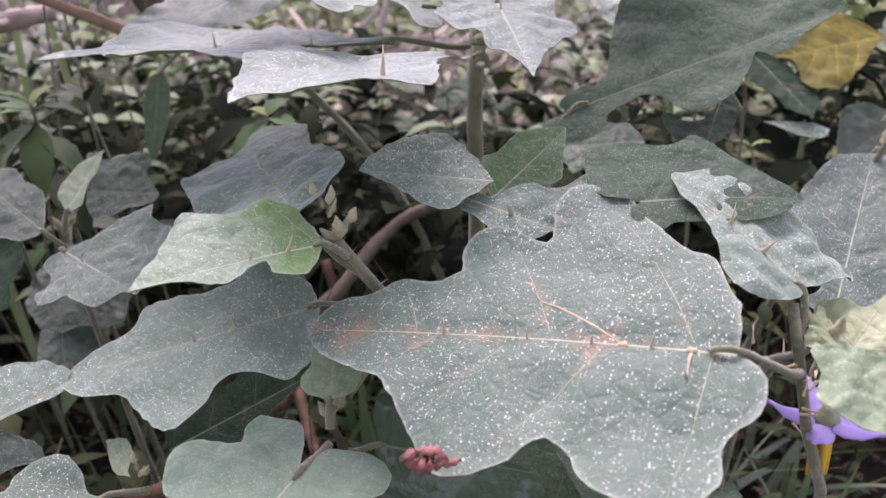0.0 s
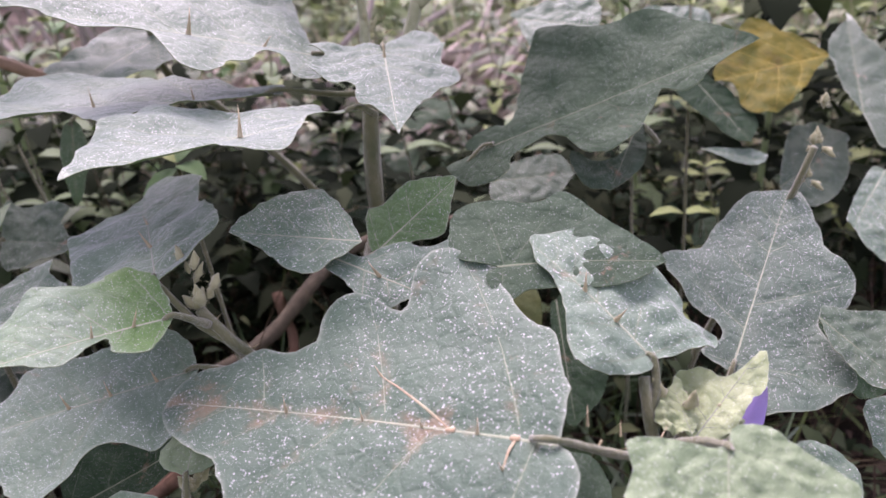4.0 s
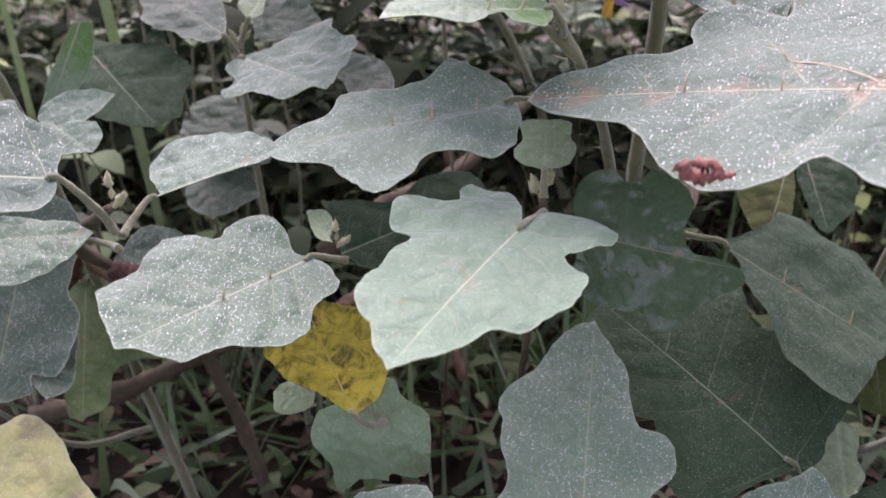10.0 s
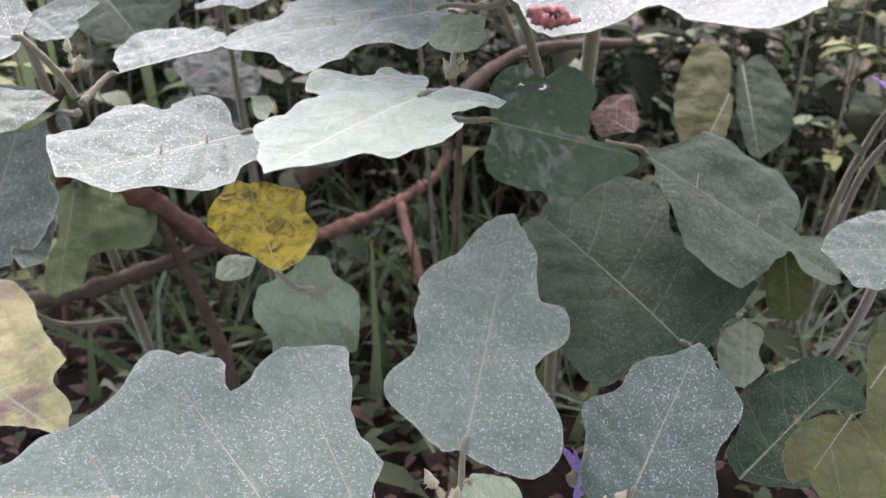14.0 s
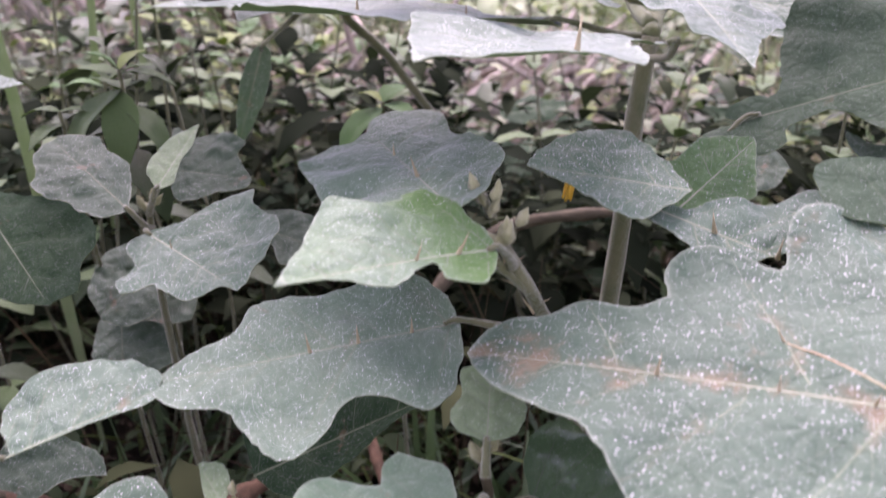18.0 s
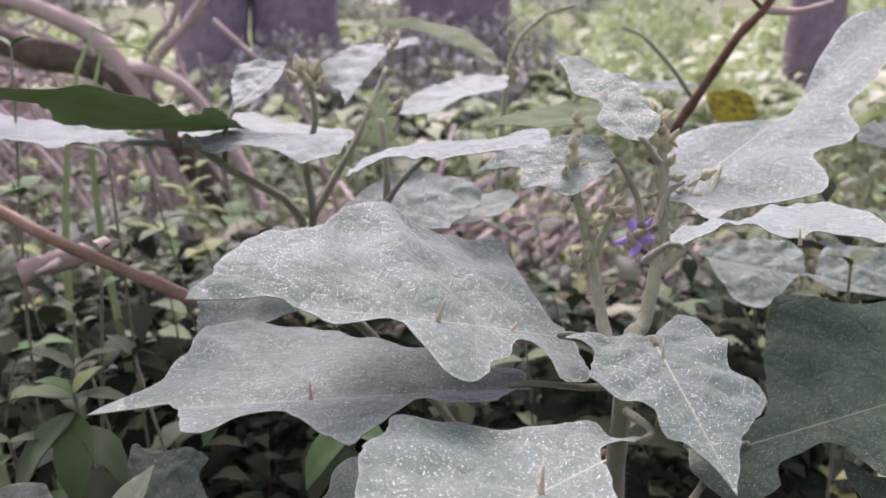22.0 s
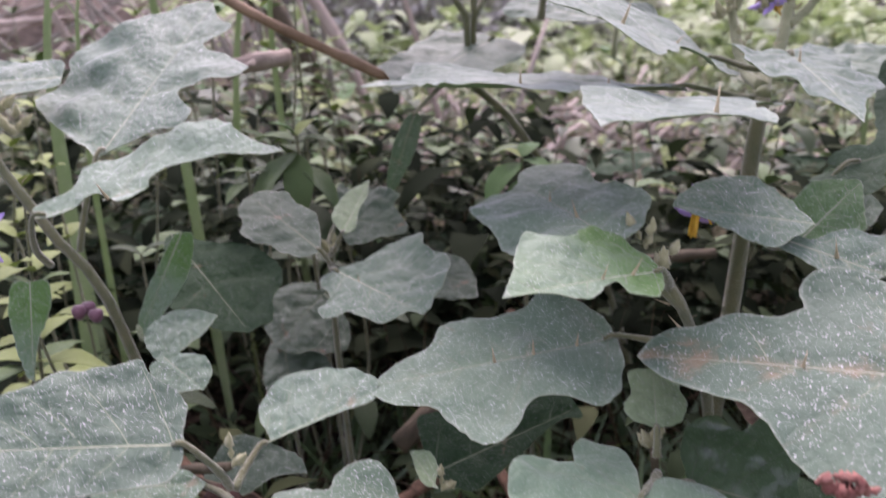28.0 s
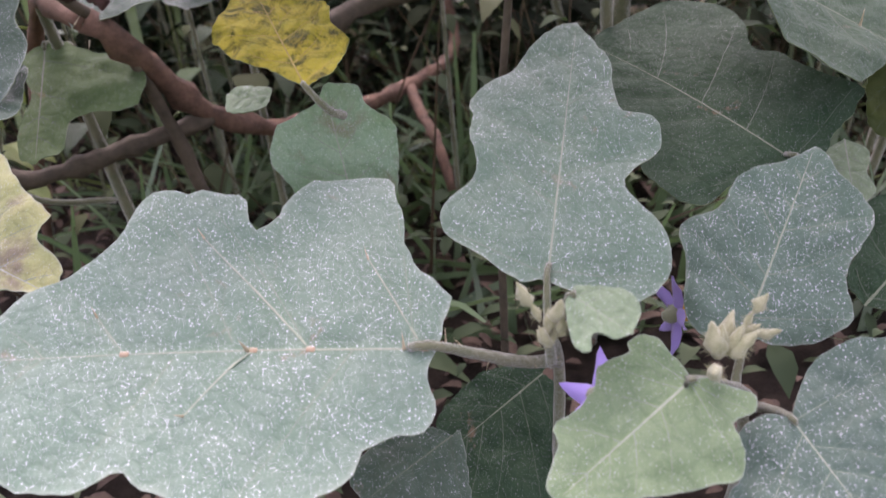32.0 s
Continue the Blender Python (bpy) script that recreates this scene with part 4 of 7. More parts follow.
leaf(mid_shoot, (-0.3148, 0.5190, 0.2950), (-0.2927, 0.4636, 0.2673), (-0.000, -0.447, 0.894),
     [(0.175, 0.333), (0.575, 0.532), (0.826, 0.514), (0.925, 0.239)],
     [(0.016, -0.169), (0.444, -0.293), (0.777, -0.231)],
     fold=(0, 0), arch=0, coat=DARK, seed=26)
leaf(mid_shoot, (-0.3835, 0.4898, 0.3967), (-0.2970, 0.4098, 0.3567), (0.000, -0.447, 0.894),
     [(0.278, 0.162), (0.481, 0.315), (0.75, 0.349), (0.902, 0.208), (1.03, 0.118)],
     [(0.113, -0.086), (0.408, -0.217), (0.665, -0.232), (0.919, -0.091)],
     fold=(0, 0), arch=0, coat=DEEP, seed=27)
leaf(left_shoot, (-0.3547, 0.3664, 0.4807), (-0.3301, 0.4923, 0.5598), (-0.054, -0.524, 0.850),
     [(0.085, 0.169), (0.183, 0.349), (0.295, 0.477), (0.436, 0.425), (0.539, 0.459), (0.671, 0.422), (0.78, 0.279), (0.949, 0.134)],
     [(0.088, -0.069), (0.166, -0.176), (0.234, -0.293), (0.341, -0.176), (0.402, -0.159), (0.469, -0.329), (0.571, -0.361), (0.643, -0.228), (0.684, -0.104), (0.819, -0.178), (0.869, -0.088)],
     fold=(-0.004, 0.001), arch=0.002, coat=GREY, node=(-0.365, 0.352, 0.430), seed=28)
leaf(left_shoot, (-0.3870, 0.3982, 0.5213), (-0.4790, 0.3884, 0.5164), (0.000, -0.447, 0.894),
     [(-0.017, 0.115), (0.133, 0.153), (0.429, 0.229), (0.845, 0.264)],
     [(0.046, -0.152), (0.462, -0.264), (0.854, -0.28), (1.125, -0.19)],
     fold=(0, 0), arch=0, coat=GREY, seed=29)
leaf(left_shoot, (-0.3564, 0.3072, 0.4642), (-0.2333, 0.3239, 0.4952), (-0.161, -0.448, 0.879),
     [(-0.003, 0.061), (0.143, 0.103), (0.168, 0.224), (0.36, 0.253), (0.524, 0.311), (0.721, 0.286), (0.797, 0.204), (0.892, 0.083)],
     [(0.101, -0.034), (0.227, 0.036), (0.303, 0.001), (0.359, -0.063), (0.445, -0.034), (0.502, 0.069), (0.64, 0.081), (0.779, 0.055), (0.915, 0.01)],
     fold=(0, 0), arch=0, coat=PALE, node=(-0.368, 0.330, 0.430), spines=((0.3, 1.2),), seed=30)
leaf(left_low_shoot, (-0.2537, 0.2301, 0.3927), (-0.3282, 0.1974, 0.4064), (0.323, -0.370, 0.871),
     [(0.009, 0.107), (0.081, 0.206), (0.299, 0.235), (0.528, 0.275), (0.748, 0.286), (0.943, 0.168)],
     [(0.003, -0.079), (-0.007, -0.211), (0.052, -0.314), (0.166, -0.386), (0.241, -0.494), (0.415, -0.459), (0.621, -0.426), (0.757, -0.328), (0.849, -0.297), (1.024, -0.117)],
     fold=(0.004, -0.029), arch=0.012, coat=MATTE, node=(-0.243, 0.244, 0.362), seed=31)
leaf(left_low_shoot, (-0.3099, 0.3296, 0.3756), (-0.2930, 0.3592, 0.3904), (0.000, -0.447, 0.894),
     [(-0.07, 0.226), (0.101, 0.664), (0.48, 0.768), (0.84, 0.518)],
     [(0.232, 0.006), (0.633, -0.063)],
     fold=(0, 0), arch=0, coat=PALE, seed=32)
leaf(left_low_shoot, (-0.3018, 0.3103, 0.3886), (-0.2745, 0.2937, 0.3803), (-0.000, -0.447, 0.894),
     [(0.009, 0.101), (0.491, 0.393), (0.856, 0.272)],
     [(-0.017, -0.252), (0.278, -0.354), (0.694, -0.292), (0.931, -0.052)],
     fold=(0, 0), arch=0, coat=PALE, seed=33)
leaf(front_shoot, (-0.0828, 0.1544, 0.2065), (-0.2660, 0.1383, 0.2026), (0.021, -0.457, 0.889),
     [(0.014, 0.07), (-0.002, 0.128), (0.024, 0.177), (0.071, 0.181), (0.122, 0.212), (0.15, 0.263), (0.208, 0.301), (0.367, 0.317), (0.505, 0.284), (0.565, 0.247), (0.621, 0.271), (0.68, 0.282), (0.793, 0.257), (0.895, 0.146)],
     [(-0.031, -0.092), (-0.026, -0.126), (0.033, -0.191), (0.058, -0.236), (0.07, -0.344), (0.087, -0.409), (0.102, -0.461), (0.194, -0.457), (0.271, -0.436), (0.337, -0.373), (0.351, -0.326), (0.398, -0.297), (0.429, -0.386), (0.477, -0.399), (0.569, -0.401), (0.651, -0.413), (0.677, -0.349), (0.709, -0.265), (0.779, -0.194), (0.854, -0.154), (0.91, -0.101), (0.97, -0.063)],
     fold=(0.002, -0.045), arch=0.02, coat=PALE, node=(-0.036, 0.187, 0.178), stalk=0.0030, spines=((0.06, 0.9), (0.37, 1.2)), wave=0.6, bold=((0.245, 0.50, -0.27), (0.02, 0.14, -0.21), (0.62, 0.70, -0.09), (0.36, 0.47, 0.14)), bold_coat=VEIN, seed=34)
leaf(front_shoot, (-0.1340, 0.2600, 0.2120), (-0.1470, 0.2730, 0.2680), (-0.036, -0.900, 0.300),
     [(0.061, 0.204), (-0.016, 0.462), (0.264, 0.474), (0.502, 0.594), (0.754, 0.467), (0.798, 0.344), (0.886, 0.094)],
     [(0.064, -0.057), (0.002, -0.356), (0.477, -0.491), (0.617, -0.481), (0.783, -0.310), (0.939, -0.275), (1.005, -0.073)],
     fold=(0, 0), arch=0, coat=BITTEN, label="green leaf with brown eaten patches", seed=35)
leaf(front_shoot, (-0.0421, 0.1836, 0.2192), (-0.0292, 0.2982, 0.2923), (-0.153, -0.519, 0.841),
     [(-0.014, 0.075), (0.025, 0.138), (0.069, 0.203), (0.124, 0.297), (0.173, 0.341), (0.245, 0.336), (0.351, 0.262), (0.416, 0.262), (0.495, 0.293), (0.576, 0.295), (0.649, 0.33), (0.709, 0.296), (0.793, 0.21), (0.88, 0.162), (0.966, 0.084)],
     [(-0.029, -0.053), (-0.058, -0.177), (-0.052, -0.281), (0.018, -0.33), (0.106, -0.328), (0.178, -0.295), (0.253, -0.238), (0.312, -0.196), (0.372, -0.217), (0.444, -0.287), (0.518, -0.296), (0.574, -0.258), (0.61, -0.172), (0.703, -0.14), (0.8, -0.126), (0.891, -0.065)],
     fold=(-0.004, 0.012), arch=0.003, coat=PALE, node=(-0.040, 0.165, 0.196), wave=0.8, seed=36)
leaf(front_right_shoot, (0.0367, 0.1879, 0.1992), (0.0677, 0.2411, 0.2525), (-0.066, -0.687, 0.724),
     [(-0.088, 0.065), (-0.141, 0.184), (-0.04, 0.304), (0.155, 0.361), (0.312, 0.447), (0.394, 0.448), (0.533, 0.309), (0.71, 0.284), (0.864, 0.106)],
     [(-0.063, -0.062), (-0.033, -0.21), (0.059, -0.337), (0.199, -0.423), (0.416, -0.333), (0.583, -0.362), (0.743, -0.368), (0.824, -0.291), (0.887, -0.164), (0.957, -0.088)],
     fold=(-0.05, -0.041), arch=0.017, coat=GREY, node=(0.030, 0.170, 0.180), seed=37)
leaf(front_right_shoot, (0.0052, 0.1379, 0.2090), (-0.0394, 0.0998, 0.1900), (0.000, -0.447, 0.894),
     [(-0.061, 0.044), (-0.128, 0.177), (-0.166, 0.274), (-0.09, 0.333), (0.046, 0.298), (0.086, 0.383), (0.214, 0.503), (0.394, 0.424), (0.696, 0.258), (0.925, 0.1)],
     [(-0.024, -0.158), (-0.011, -0.309), (0.108, -0.366), (0.159, -0.318), (0.312, -0.383), (0.442, -0.297), (0.624, -0.284), (0.735, -0.296), (0.809, -0.198), (0.994, -0.087)],
     fold=(0, 0), arch=0, coat=SPRIG, node=(0.035, 0.170, 0.178), seed=38)
leaf(front_right_shoot, (0.0390, 0.1376, 0.1949), (0.0601, 0.1026, 0.1774), (0.000, -0.447, 0.894),
     [(-0.151, 0.196), (-0.297, 0.446), (-0.322, 0.737), (-0.267, 0.965), (-0.041, 1.202), (0.392, 1.012), (0.813, 0.511)],
     [(-0.1, -0.178), (-0.051, -0.441), (0.211, -0.583), (0.31, -0.775), (0.64, -0.782), (0.886, -0.511)],
     fold=(0, 0), arch=0, coat=MATTE, node=(0.040, 0.170, 0.172), seed=39)
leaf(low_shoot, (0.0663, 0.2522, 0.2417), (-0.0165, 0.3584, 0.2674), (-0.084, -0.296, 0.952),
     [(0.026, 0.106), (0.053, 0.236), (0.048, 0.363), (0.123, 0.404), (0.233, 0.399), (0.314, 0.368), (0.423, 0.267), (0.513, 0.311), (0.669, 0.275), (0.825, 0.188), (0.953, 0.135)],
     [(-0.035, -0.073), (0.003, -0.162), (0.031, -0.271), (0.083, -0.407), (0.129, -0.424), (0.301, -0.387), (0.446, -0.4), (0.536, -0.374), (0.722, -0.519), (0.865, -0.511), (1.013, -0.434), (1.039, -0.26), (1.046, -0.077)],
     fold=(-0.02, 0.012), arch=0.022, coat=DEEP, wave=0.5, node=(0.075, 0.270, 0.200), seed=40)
leaf(low_shoot, (0.0395, 0.3392, 0.3192), (0.1477, 0.2954, 0.2652), (0.313, -0.327, 0.892),
     [(0.139, 0.276), (0.188, 0.45), (0.301, 0.473), (0.409, 0.423), (0.539, 0.473), (0.657, 0.416), (0.717, 0.264), (0.763, 0.109), (0.872, 0.193)],
     [(0.093, -0.044), (0.151, -0.139), (0.271, -0.253), (0.384, -0.359), (0.477, -0.429), (0.572, -0.448), (0.662, -0.427), (0.71, -0.286), (0.745, -0.085), (0.777, -0.023), (0.855, -0.115), (0.969, -0.072)],
     fold=(-0.008, 0.017), arch=0.001, coat=DULL, node=(0.020, 0.345, 0.320), spines=((0.3, 1.0), (0.6, 0.9)), seed=41)
leaf(low_shoot, (-0.0424, 0.2852, 0.3479), (0.0318, 0.2737, 0.3364), (-0.018, -0.763, 0.646),
     [(-0.068, 0.19), (-0.039, 0.345), (0.088, 0.432), (0.257, 0.376), (0.375, 0.489), (0.537, 0.446), (0.636, 0.326), (0.617, 0.158), (0.687, 0.036), (0.831, 0.034)],
     [(0.029, -0.115), (0.04, -0.294), (0.157, -0.401), (0.344, -0.41), (0.484, -0.391), (0.565, -0.484), (0.693, -0.43), (0.778, -0.292), (0.89, -0.185), (1.007, -0.095)],
     fold=(0.07, -0.07), arch=-0.004, coat=WET, node=(-0.060, 0.275, 0.350), seed=42)
leaf(low_shoot, (-0.1420, 0.2291, 0.2806), (-0.1749, 0.2806, 0.3076), (0.028, -0.451, 0.892),
     [(0.171, 0.107), (0.283, 0.167), (0.432, 0.306), (0.643, 0.374), (0.777, 0.394), (1.064, 0.145)],
     [(0.04, -0.196), (0.146, -0.286), (0.306, -0.401), (0.513, -0.358), (0.728, -0.39), (0.936, -0.145)],
     fold=(0, 0), arch=0, coat=YELLOW, node=(-0.132, 0.248, 0.262), label="yellowed leaf with black spots", veins=VEIN_RED, seed=43)
leaf(left_low_shoot, (-0.3450, 0.3707, 0.2658), (-0.3124, 0.2842, 0.2225), (0.000, -0.447, 0.894),
     [(0.046, 0.136), (0.158, 0.259), (0.296, 0.491), (0.527, 0.596), (0.701, 0.521), (0.673, 0.311), (0.711, 0.178), (0.925, 0.138)],
     [(0.089, -0.117), (0.248, -0.112), (0.465, -0.044), (0.689, -0.097), (0.939, -0.075)],
     fold=(0, 0), arch=0, coat=MOSS, node=(-0.340, 0.390, 0.260), seed=44)
leaf(front_right_shoot, (0.0920, 0.2164, 0.1910), (0.1523, 0.2723, 0.2245), (-0.014, -0.503, 0.864),
     [(0.056, 0.138), (0.242, 0.192), (0.456, 0.322), (0.683, 0.263), (0.955, 0.154)],
     [(0.073, -0.125), (0.246, -0.277), (0.29, -0.069), (0.49, -0.03), (0.686, -0.071), (0.843, -0.212), (0.951, -0.123)],
     fold=(0, 0), arch=0, coat=DEEP, seed=45)
leaf(front_right_shoot, (0.1499, 0.2232, 0.2711), (0.1012, 0.1638, 0.2414), (0.000, -0.447, 0.894),
     [(0.075, 0.12), (0.88, 0.518), (1.108, 0.27), (1.057, 0.058)],
     [(-0.009, -0.069), (0.113, -0.126), (0.53, 0.044), (0.655, -0.095), (0.8, -0.165), (0.985, -0.15), (1.085, -0.052)],
     fold=(0, 0), arch=0, coat=OLIVE, seed=46)
leaf(right_shoot, (0.1466, 0.2187, 0.3198), (0.1038, 0.2155, 0.3182), (0.000, -0.447, 0.894),
     [(0.128, 0.395), (0.493, 0.461), (0.772, 0.462), (0.867, 0.269)],
     [(-0.138, -0.424), (0.199, -0.537), (0.777, -0.282)],
     fold=(0, 0), arch=0, coat=PALE, seed=47)
leaf(low_shoot, (-0.1692, 0.3423, 0.3042), (-0.0860, 0.3855, 0.3257), (0.000, -0.447, 0.894),
     [(0.052, 0.343), (0.233, 0.363), (0.439, 0.22), (0.713, 0.291), (0.959, 0.218)],
     [(0.083, -0.143), (0.231, -0.218), (0.816, -0.043), (0.972, -0.083)],
     fold=(0, 0), arch=0, coat=DEEP, seed=48)
leaf(back_right_shoot, (0.2336, 0.3489, 0.3946), (0.2587, 0.3142, 0.3772), (0.000, -0.447, 0.894),
     [(-0.058, 0.16), (0.197, 0.374), (0.481, 0.629), (0.91, 0.301)],
     [(0.292, -0.188), (0.519, -0.217), (0.809, -0.255), (1.006, -0.095)],
     fold=(0, 0), arch=0, coat=DARK, seed=49)
leaf(right_shoot, (0.1409, 0.2054, 0.4400), (0.1334, 0.1792, 0.4269), (-0.000, -0.447, 0.894),
     [(-0.225, 0.054), (-0.286, 0.379), (-0.116, 0.61), (0.047, 0.985), (0.231, 1.193), (0.584, 1.039), (0.891, 0.538)],
     [(0.051, -0.268), (0.032, -0.651), (0.125, -0.977), (0.411, -0.901), (0.758, -0.928), (0.987, -0.449)],
     fold=(0, 0), arch=0, coat=LIME, node=(0.130, 0.225, 0.425), seed=50)
leaf(back_right_shoot, (0.0511, 0.5258, 0.5751), (0.2691, 0.7261, 0.6794), (-0.071, -0.399, 0.914),
     [(0.189, 0.112), (0.272, 0.087), (0.358, 0.022), (0.446, -0.006), (0.694, 0.052), (0.871, 0.07)],
     [(-0.03, -0.097), (0.01, -0.105), (0.09, -0.144), (0.156, -0.193), (0.214, -0.175), (0.275, -0.125), (0.354, -0.153), (0.431, -0.141), (0.51, -0.083), (0.581, -0.087), (0.79, -0.07), (0.986, -0.028)],
     fold=(-0.002, 0.01), arch=-0.03, coat=GREY, node=(0.040, 0.505, 0.560), seed=51)
leaf(tall_shoot, (0.0221, 0.4038, 0.5790), (0.1241, 0.4109, 0.5789), (0.001, 0.008, 1.000),
     [(0.091, 0.184), (0.346, 0.357), (0.578, 0.554), (0.811, 0.713), (0.962, 0.737), (0.986, 0.515), (0.967, 0.202)],
     [(0.192, 0.13), (0.4, 0.301), (0.438, 0.154), (0.491, 0.06), (0.629, 0.156), (0.758, 0.081), (0.865, -0.055)],
     fold=(0, 0), arch=0, coat=PALE, node=(0.025, 0.450, 0.560), spines=((0.5, 1.0),), seed=52)
leaf(tall_shoot, (0.0330, 0.5053, 0.6060), (-0.0056, 0.5746, 0.6480), (0.045, -0.499, 0.865),
     [(0.066, 0.074), (0.258, 0.149), (0.416, 0.011), (0.589, 0.111), (0.767, 0.048)],
     [(0.055, -0.116), (0.14, -0.196), (0.37, -0.249), (0.582, -0.305), (0.666, -0.188), (0.867, -0.139)],
     fold=(0, 0), arch=0, coat=PALE, node=(0.040, 0.500, 0.595), seed=53)
leaf(tall_shoot, (0.0210, 0.5098, 0.5957), (-0.0514, 0.5041, 0.5929), (0.000, -0.447, 0.894),
     [(0.144, 0.189), (0.417, 0.355), (0.559, 0.245), (0.718, 0.229), (0.708, -0.004)],
     [(0.086, -0.299), (0.475, -0.304), (0.745, -0.221)],
     fold=(0, 0), arch=0, coat=GREY, node=(0.030, 0.490, 0.565), seed=54)
leaf(far_shoot, (-0.1520, 0.6450, 0.5230), (-0.2180, 0.5330, 0.4930), (-0.15, -0.45, 0.88),
     [(0.0, 0.12), (0.08, 0.28), (0.24, 0.36), (0.38, 0.30), (0.52, 0.33), (0.66, 0.34), (0.76, 0.24), (0.86, 0.12)],
     [(-0.01, -0.10), (0.06, -0.26), (0.18, -0.36), (0.32, -0.40), (0.44, -0.34), (0.55, -0.36), (0.66, -0.40), (0.75, -0.34), (0.82, -0.20), (0.93, -0.08)],
     coat=MATTE, node=(-0.160, 0.640, 0.500), wave=1.3, label="dull green hanging leaf with eaten edges", seed=55)
leaf(far_shoot, (-0.2020, 0.5300, 0.4780), (-0.2320, 0.5560, 0.4040), (0.35, -0.90, 0.20),
     [(0.06, 0.07), (0.30, 0.11), (0.55, 0.10), (0.80, 0.06)],
     [(0.06, -0.06), (0.30, -0.10), (0.55, -0.09), (0.80, -0.05)],
     coat=PALE, node=(-0.180, 0.580, 0.500), label="narrow pale leaf hanging straight down", seed=107)
leaf(far_shoot, (-0.2081, 0.6265, 0.6060), (-0.2922, 0.4575, 0.6430), (0.007, 0.211, 0.978),
     [(0.17, 0.095), (0.539, 0.376), (0.299, 0.098), (0.61, 0.269), (0.784, 0.261), (0.907, 0.17)],
     [(-0.078, -0.2), (-0.014, -0.313), (0.048, -0.426), (0.152, -0.55), (0.387, -0.422), (0.744, -0.073), (0.897, -0.033)],
     fold=(0, 0), arch=0, coat=MOSS, seed=56)
leaf(far_shoot, (-0.2552, 0.6264, 0.5940), (-0.4430, 0.6703, 0.5984), (-0.000, -0.100, 0.995),
     [(0.037, 0.049), (0.217, -0.003), (0.365, -0.002), (0.414, 0.12), (0.531, 0.099), (0.859, -0.026)],
     [(0.105, -0.051), (0.466, -0.197), (0.827, -0.297), (1.13, -0.304), (1.09, -0.086)],
     fold=(0, 0), arch=0, coat=GREY, seed=57)
leaf(far_shoot, (-0.1182, 0.4955, 0.5936), (-0.0084, 0.5704, 0.6011), (0.000, -0.100, 0.995),
     [(0.21, 0.217), (0.451, 0.243), (0.669, 0.157), (0.902, 0.171), (1.086, 0.147)],
     [(0.267, 0.117), (0.46, -0.026), (0.667, -0.065), (0.871, -0.158)],
     fold=(0, 0), arch=0, coat=GREY, seed=58)
leaf(far_shoot, (-0.1470, 0.6256, 0.6007), (-0.2375, 0.5904, 0.5972), (-0.000, -0.100, 0.995),
     [(-0.073, 0.307), (0.208, 0.663), (0.395, 0.506), (0.608, 0.174), (0.796, 0.253)],
     [(0.313, -0.047), (0.671, -0.402), (0.958, -0.154)],
     fold=(0, 0), arch=0, coat=GREY, seed=59)
leaf(far_shoot, (-0.1464, 0.6741, 0.6154), (-0.0985, 0.7550, 0.6559), (0.000, -0.447, 0.894),
     [(0.144, 0.152), (0.354, 0.49), (0.514, 0.469), (0.808, 0.396), (0.95, 0.213), (1.083, 0.05)],
     [(0.412, 0.077), (0.79, 0.111)],
     fold=(0, 0), arch=0, coat=GREY, seed=60)
leaf(far_shoot, (-0.2088, 0.6127, 0.6183), (-0.1851, 0.6664, 0.6451), (0.000, -0.447, 0.894),
     [(0.474, 0.364), (0.847, 0.429)],
     [(0.155, -0.106), (0.533, -0.146)],
     fold=(0, 0), arch=0, coat=GREY, seed=61)
leaf(far_shoot, (-0.0697, 0.6167, 0.5382), (-0.1366, 0.6456, 0.5526), (0.000, -0.447, 0.894),
     [(0.011, 0.094), (0.364, 0.216), (0.914, 0.339)],
     [(-0.101, -0.276), (-0.019, -0.573), (0.39, -0.637), (0.777, -0.509), (0.97, -0.163)],
     fold=(0, 0), arch=0, coat=GREY, seed=62)
leaf(far_shoot, (0.1965, 1.0810, 0.5968), (0.1352, 1.0888, 0.6006), (0.000, -0.447, 0.894),
     [(0.008, 0.154), (0.557, 0.172)],
     [(-0.547, 0.005), (0.1, -0.211)],
     fold=(0, 0), arch=0, coat=GREY, seed=63)
leaf(far_shoot, (0.2394, 0.6847, 0.5926), (0.2388, 0.6293, 0.5648), (0.000, -0.447, 0.894),
     [(-0.626, 0.571), (-0.49, 0.857), (1.102, 0.198)],
     [(-0.061, -0.044), (0.349, -0.382), (0.575, -0.114), (1.297, -0.352)],
     fold=(0, 0), arch=0, coat=GREY, seed=64)
leaf(far_shoot, (0.2066, 0.6848, 0.4781), (0.2533, 0.6628, 0.4671), (0.000, -0.447, 0.894),
     [(0.035, 0.719), (0.572, 0.925), (1.043, 0.955), (1.184, 0.353)],
     [(-0.194, -0.033), (0.269, -0.19), (0.712, -0.087)],
     fold=(0, 0), arch=0, coat=GREY, seed=65)
leaf(far_shoot, (0.1115, 0.6473, 0.5036), (0.1711, 0.6312, 0.4956), (-0.000, -0.447, 0.894),
     [(-0.072, 0.081), (0.361, 0.417), (0.936, 0.533), (1.061, 0.018)],
     [(0.286, -0.495), (0.594, -0.673)],
     fold=(0, 0), arch=0, coat=GREY, seed=66)
leaf(back_right_shoot, (0.1058, 0.4426, 0.3285), (0.0802, 0.3834, 0.2989), (-0.000, -0.447, 0.894),
     [(0.064, 0.055), (0.54, 0.133), (0.916, 0.097)],
     [(-0.497, -0.145), (-0.685, -0.396), (-0.529, -0.517), (0.043, -0.496), (0.518, -0.363), (0.915, -0.152)],
     fold=(0, 0), arch=0, coat=OLIVE, seed=67)
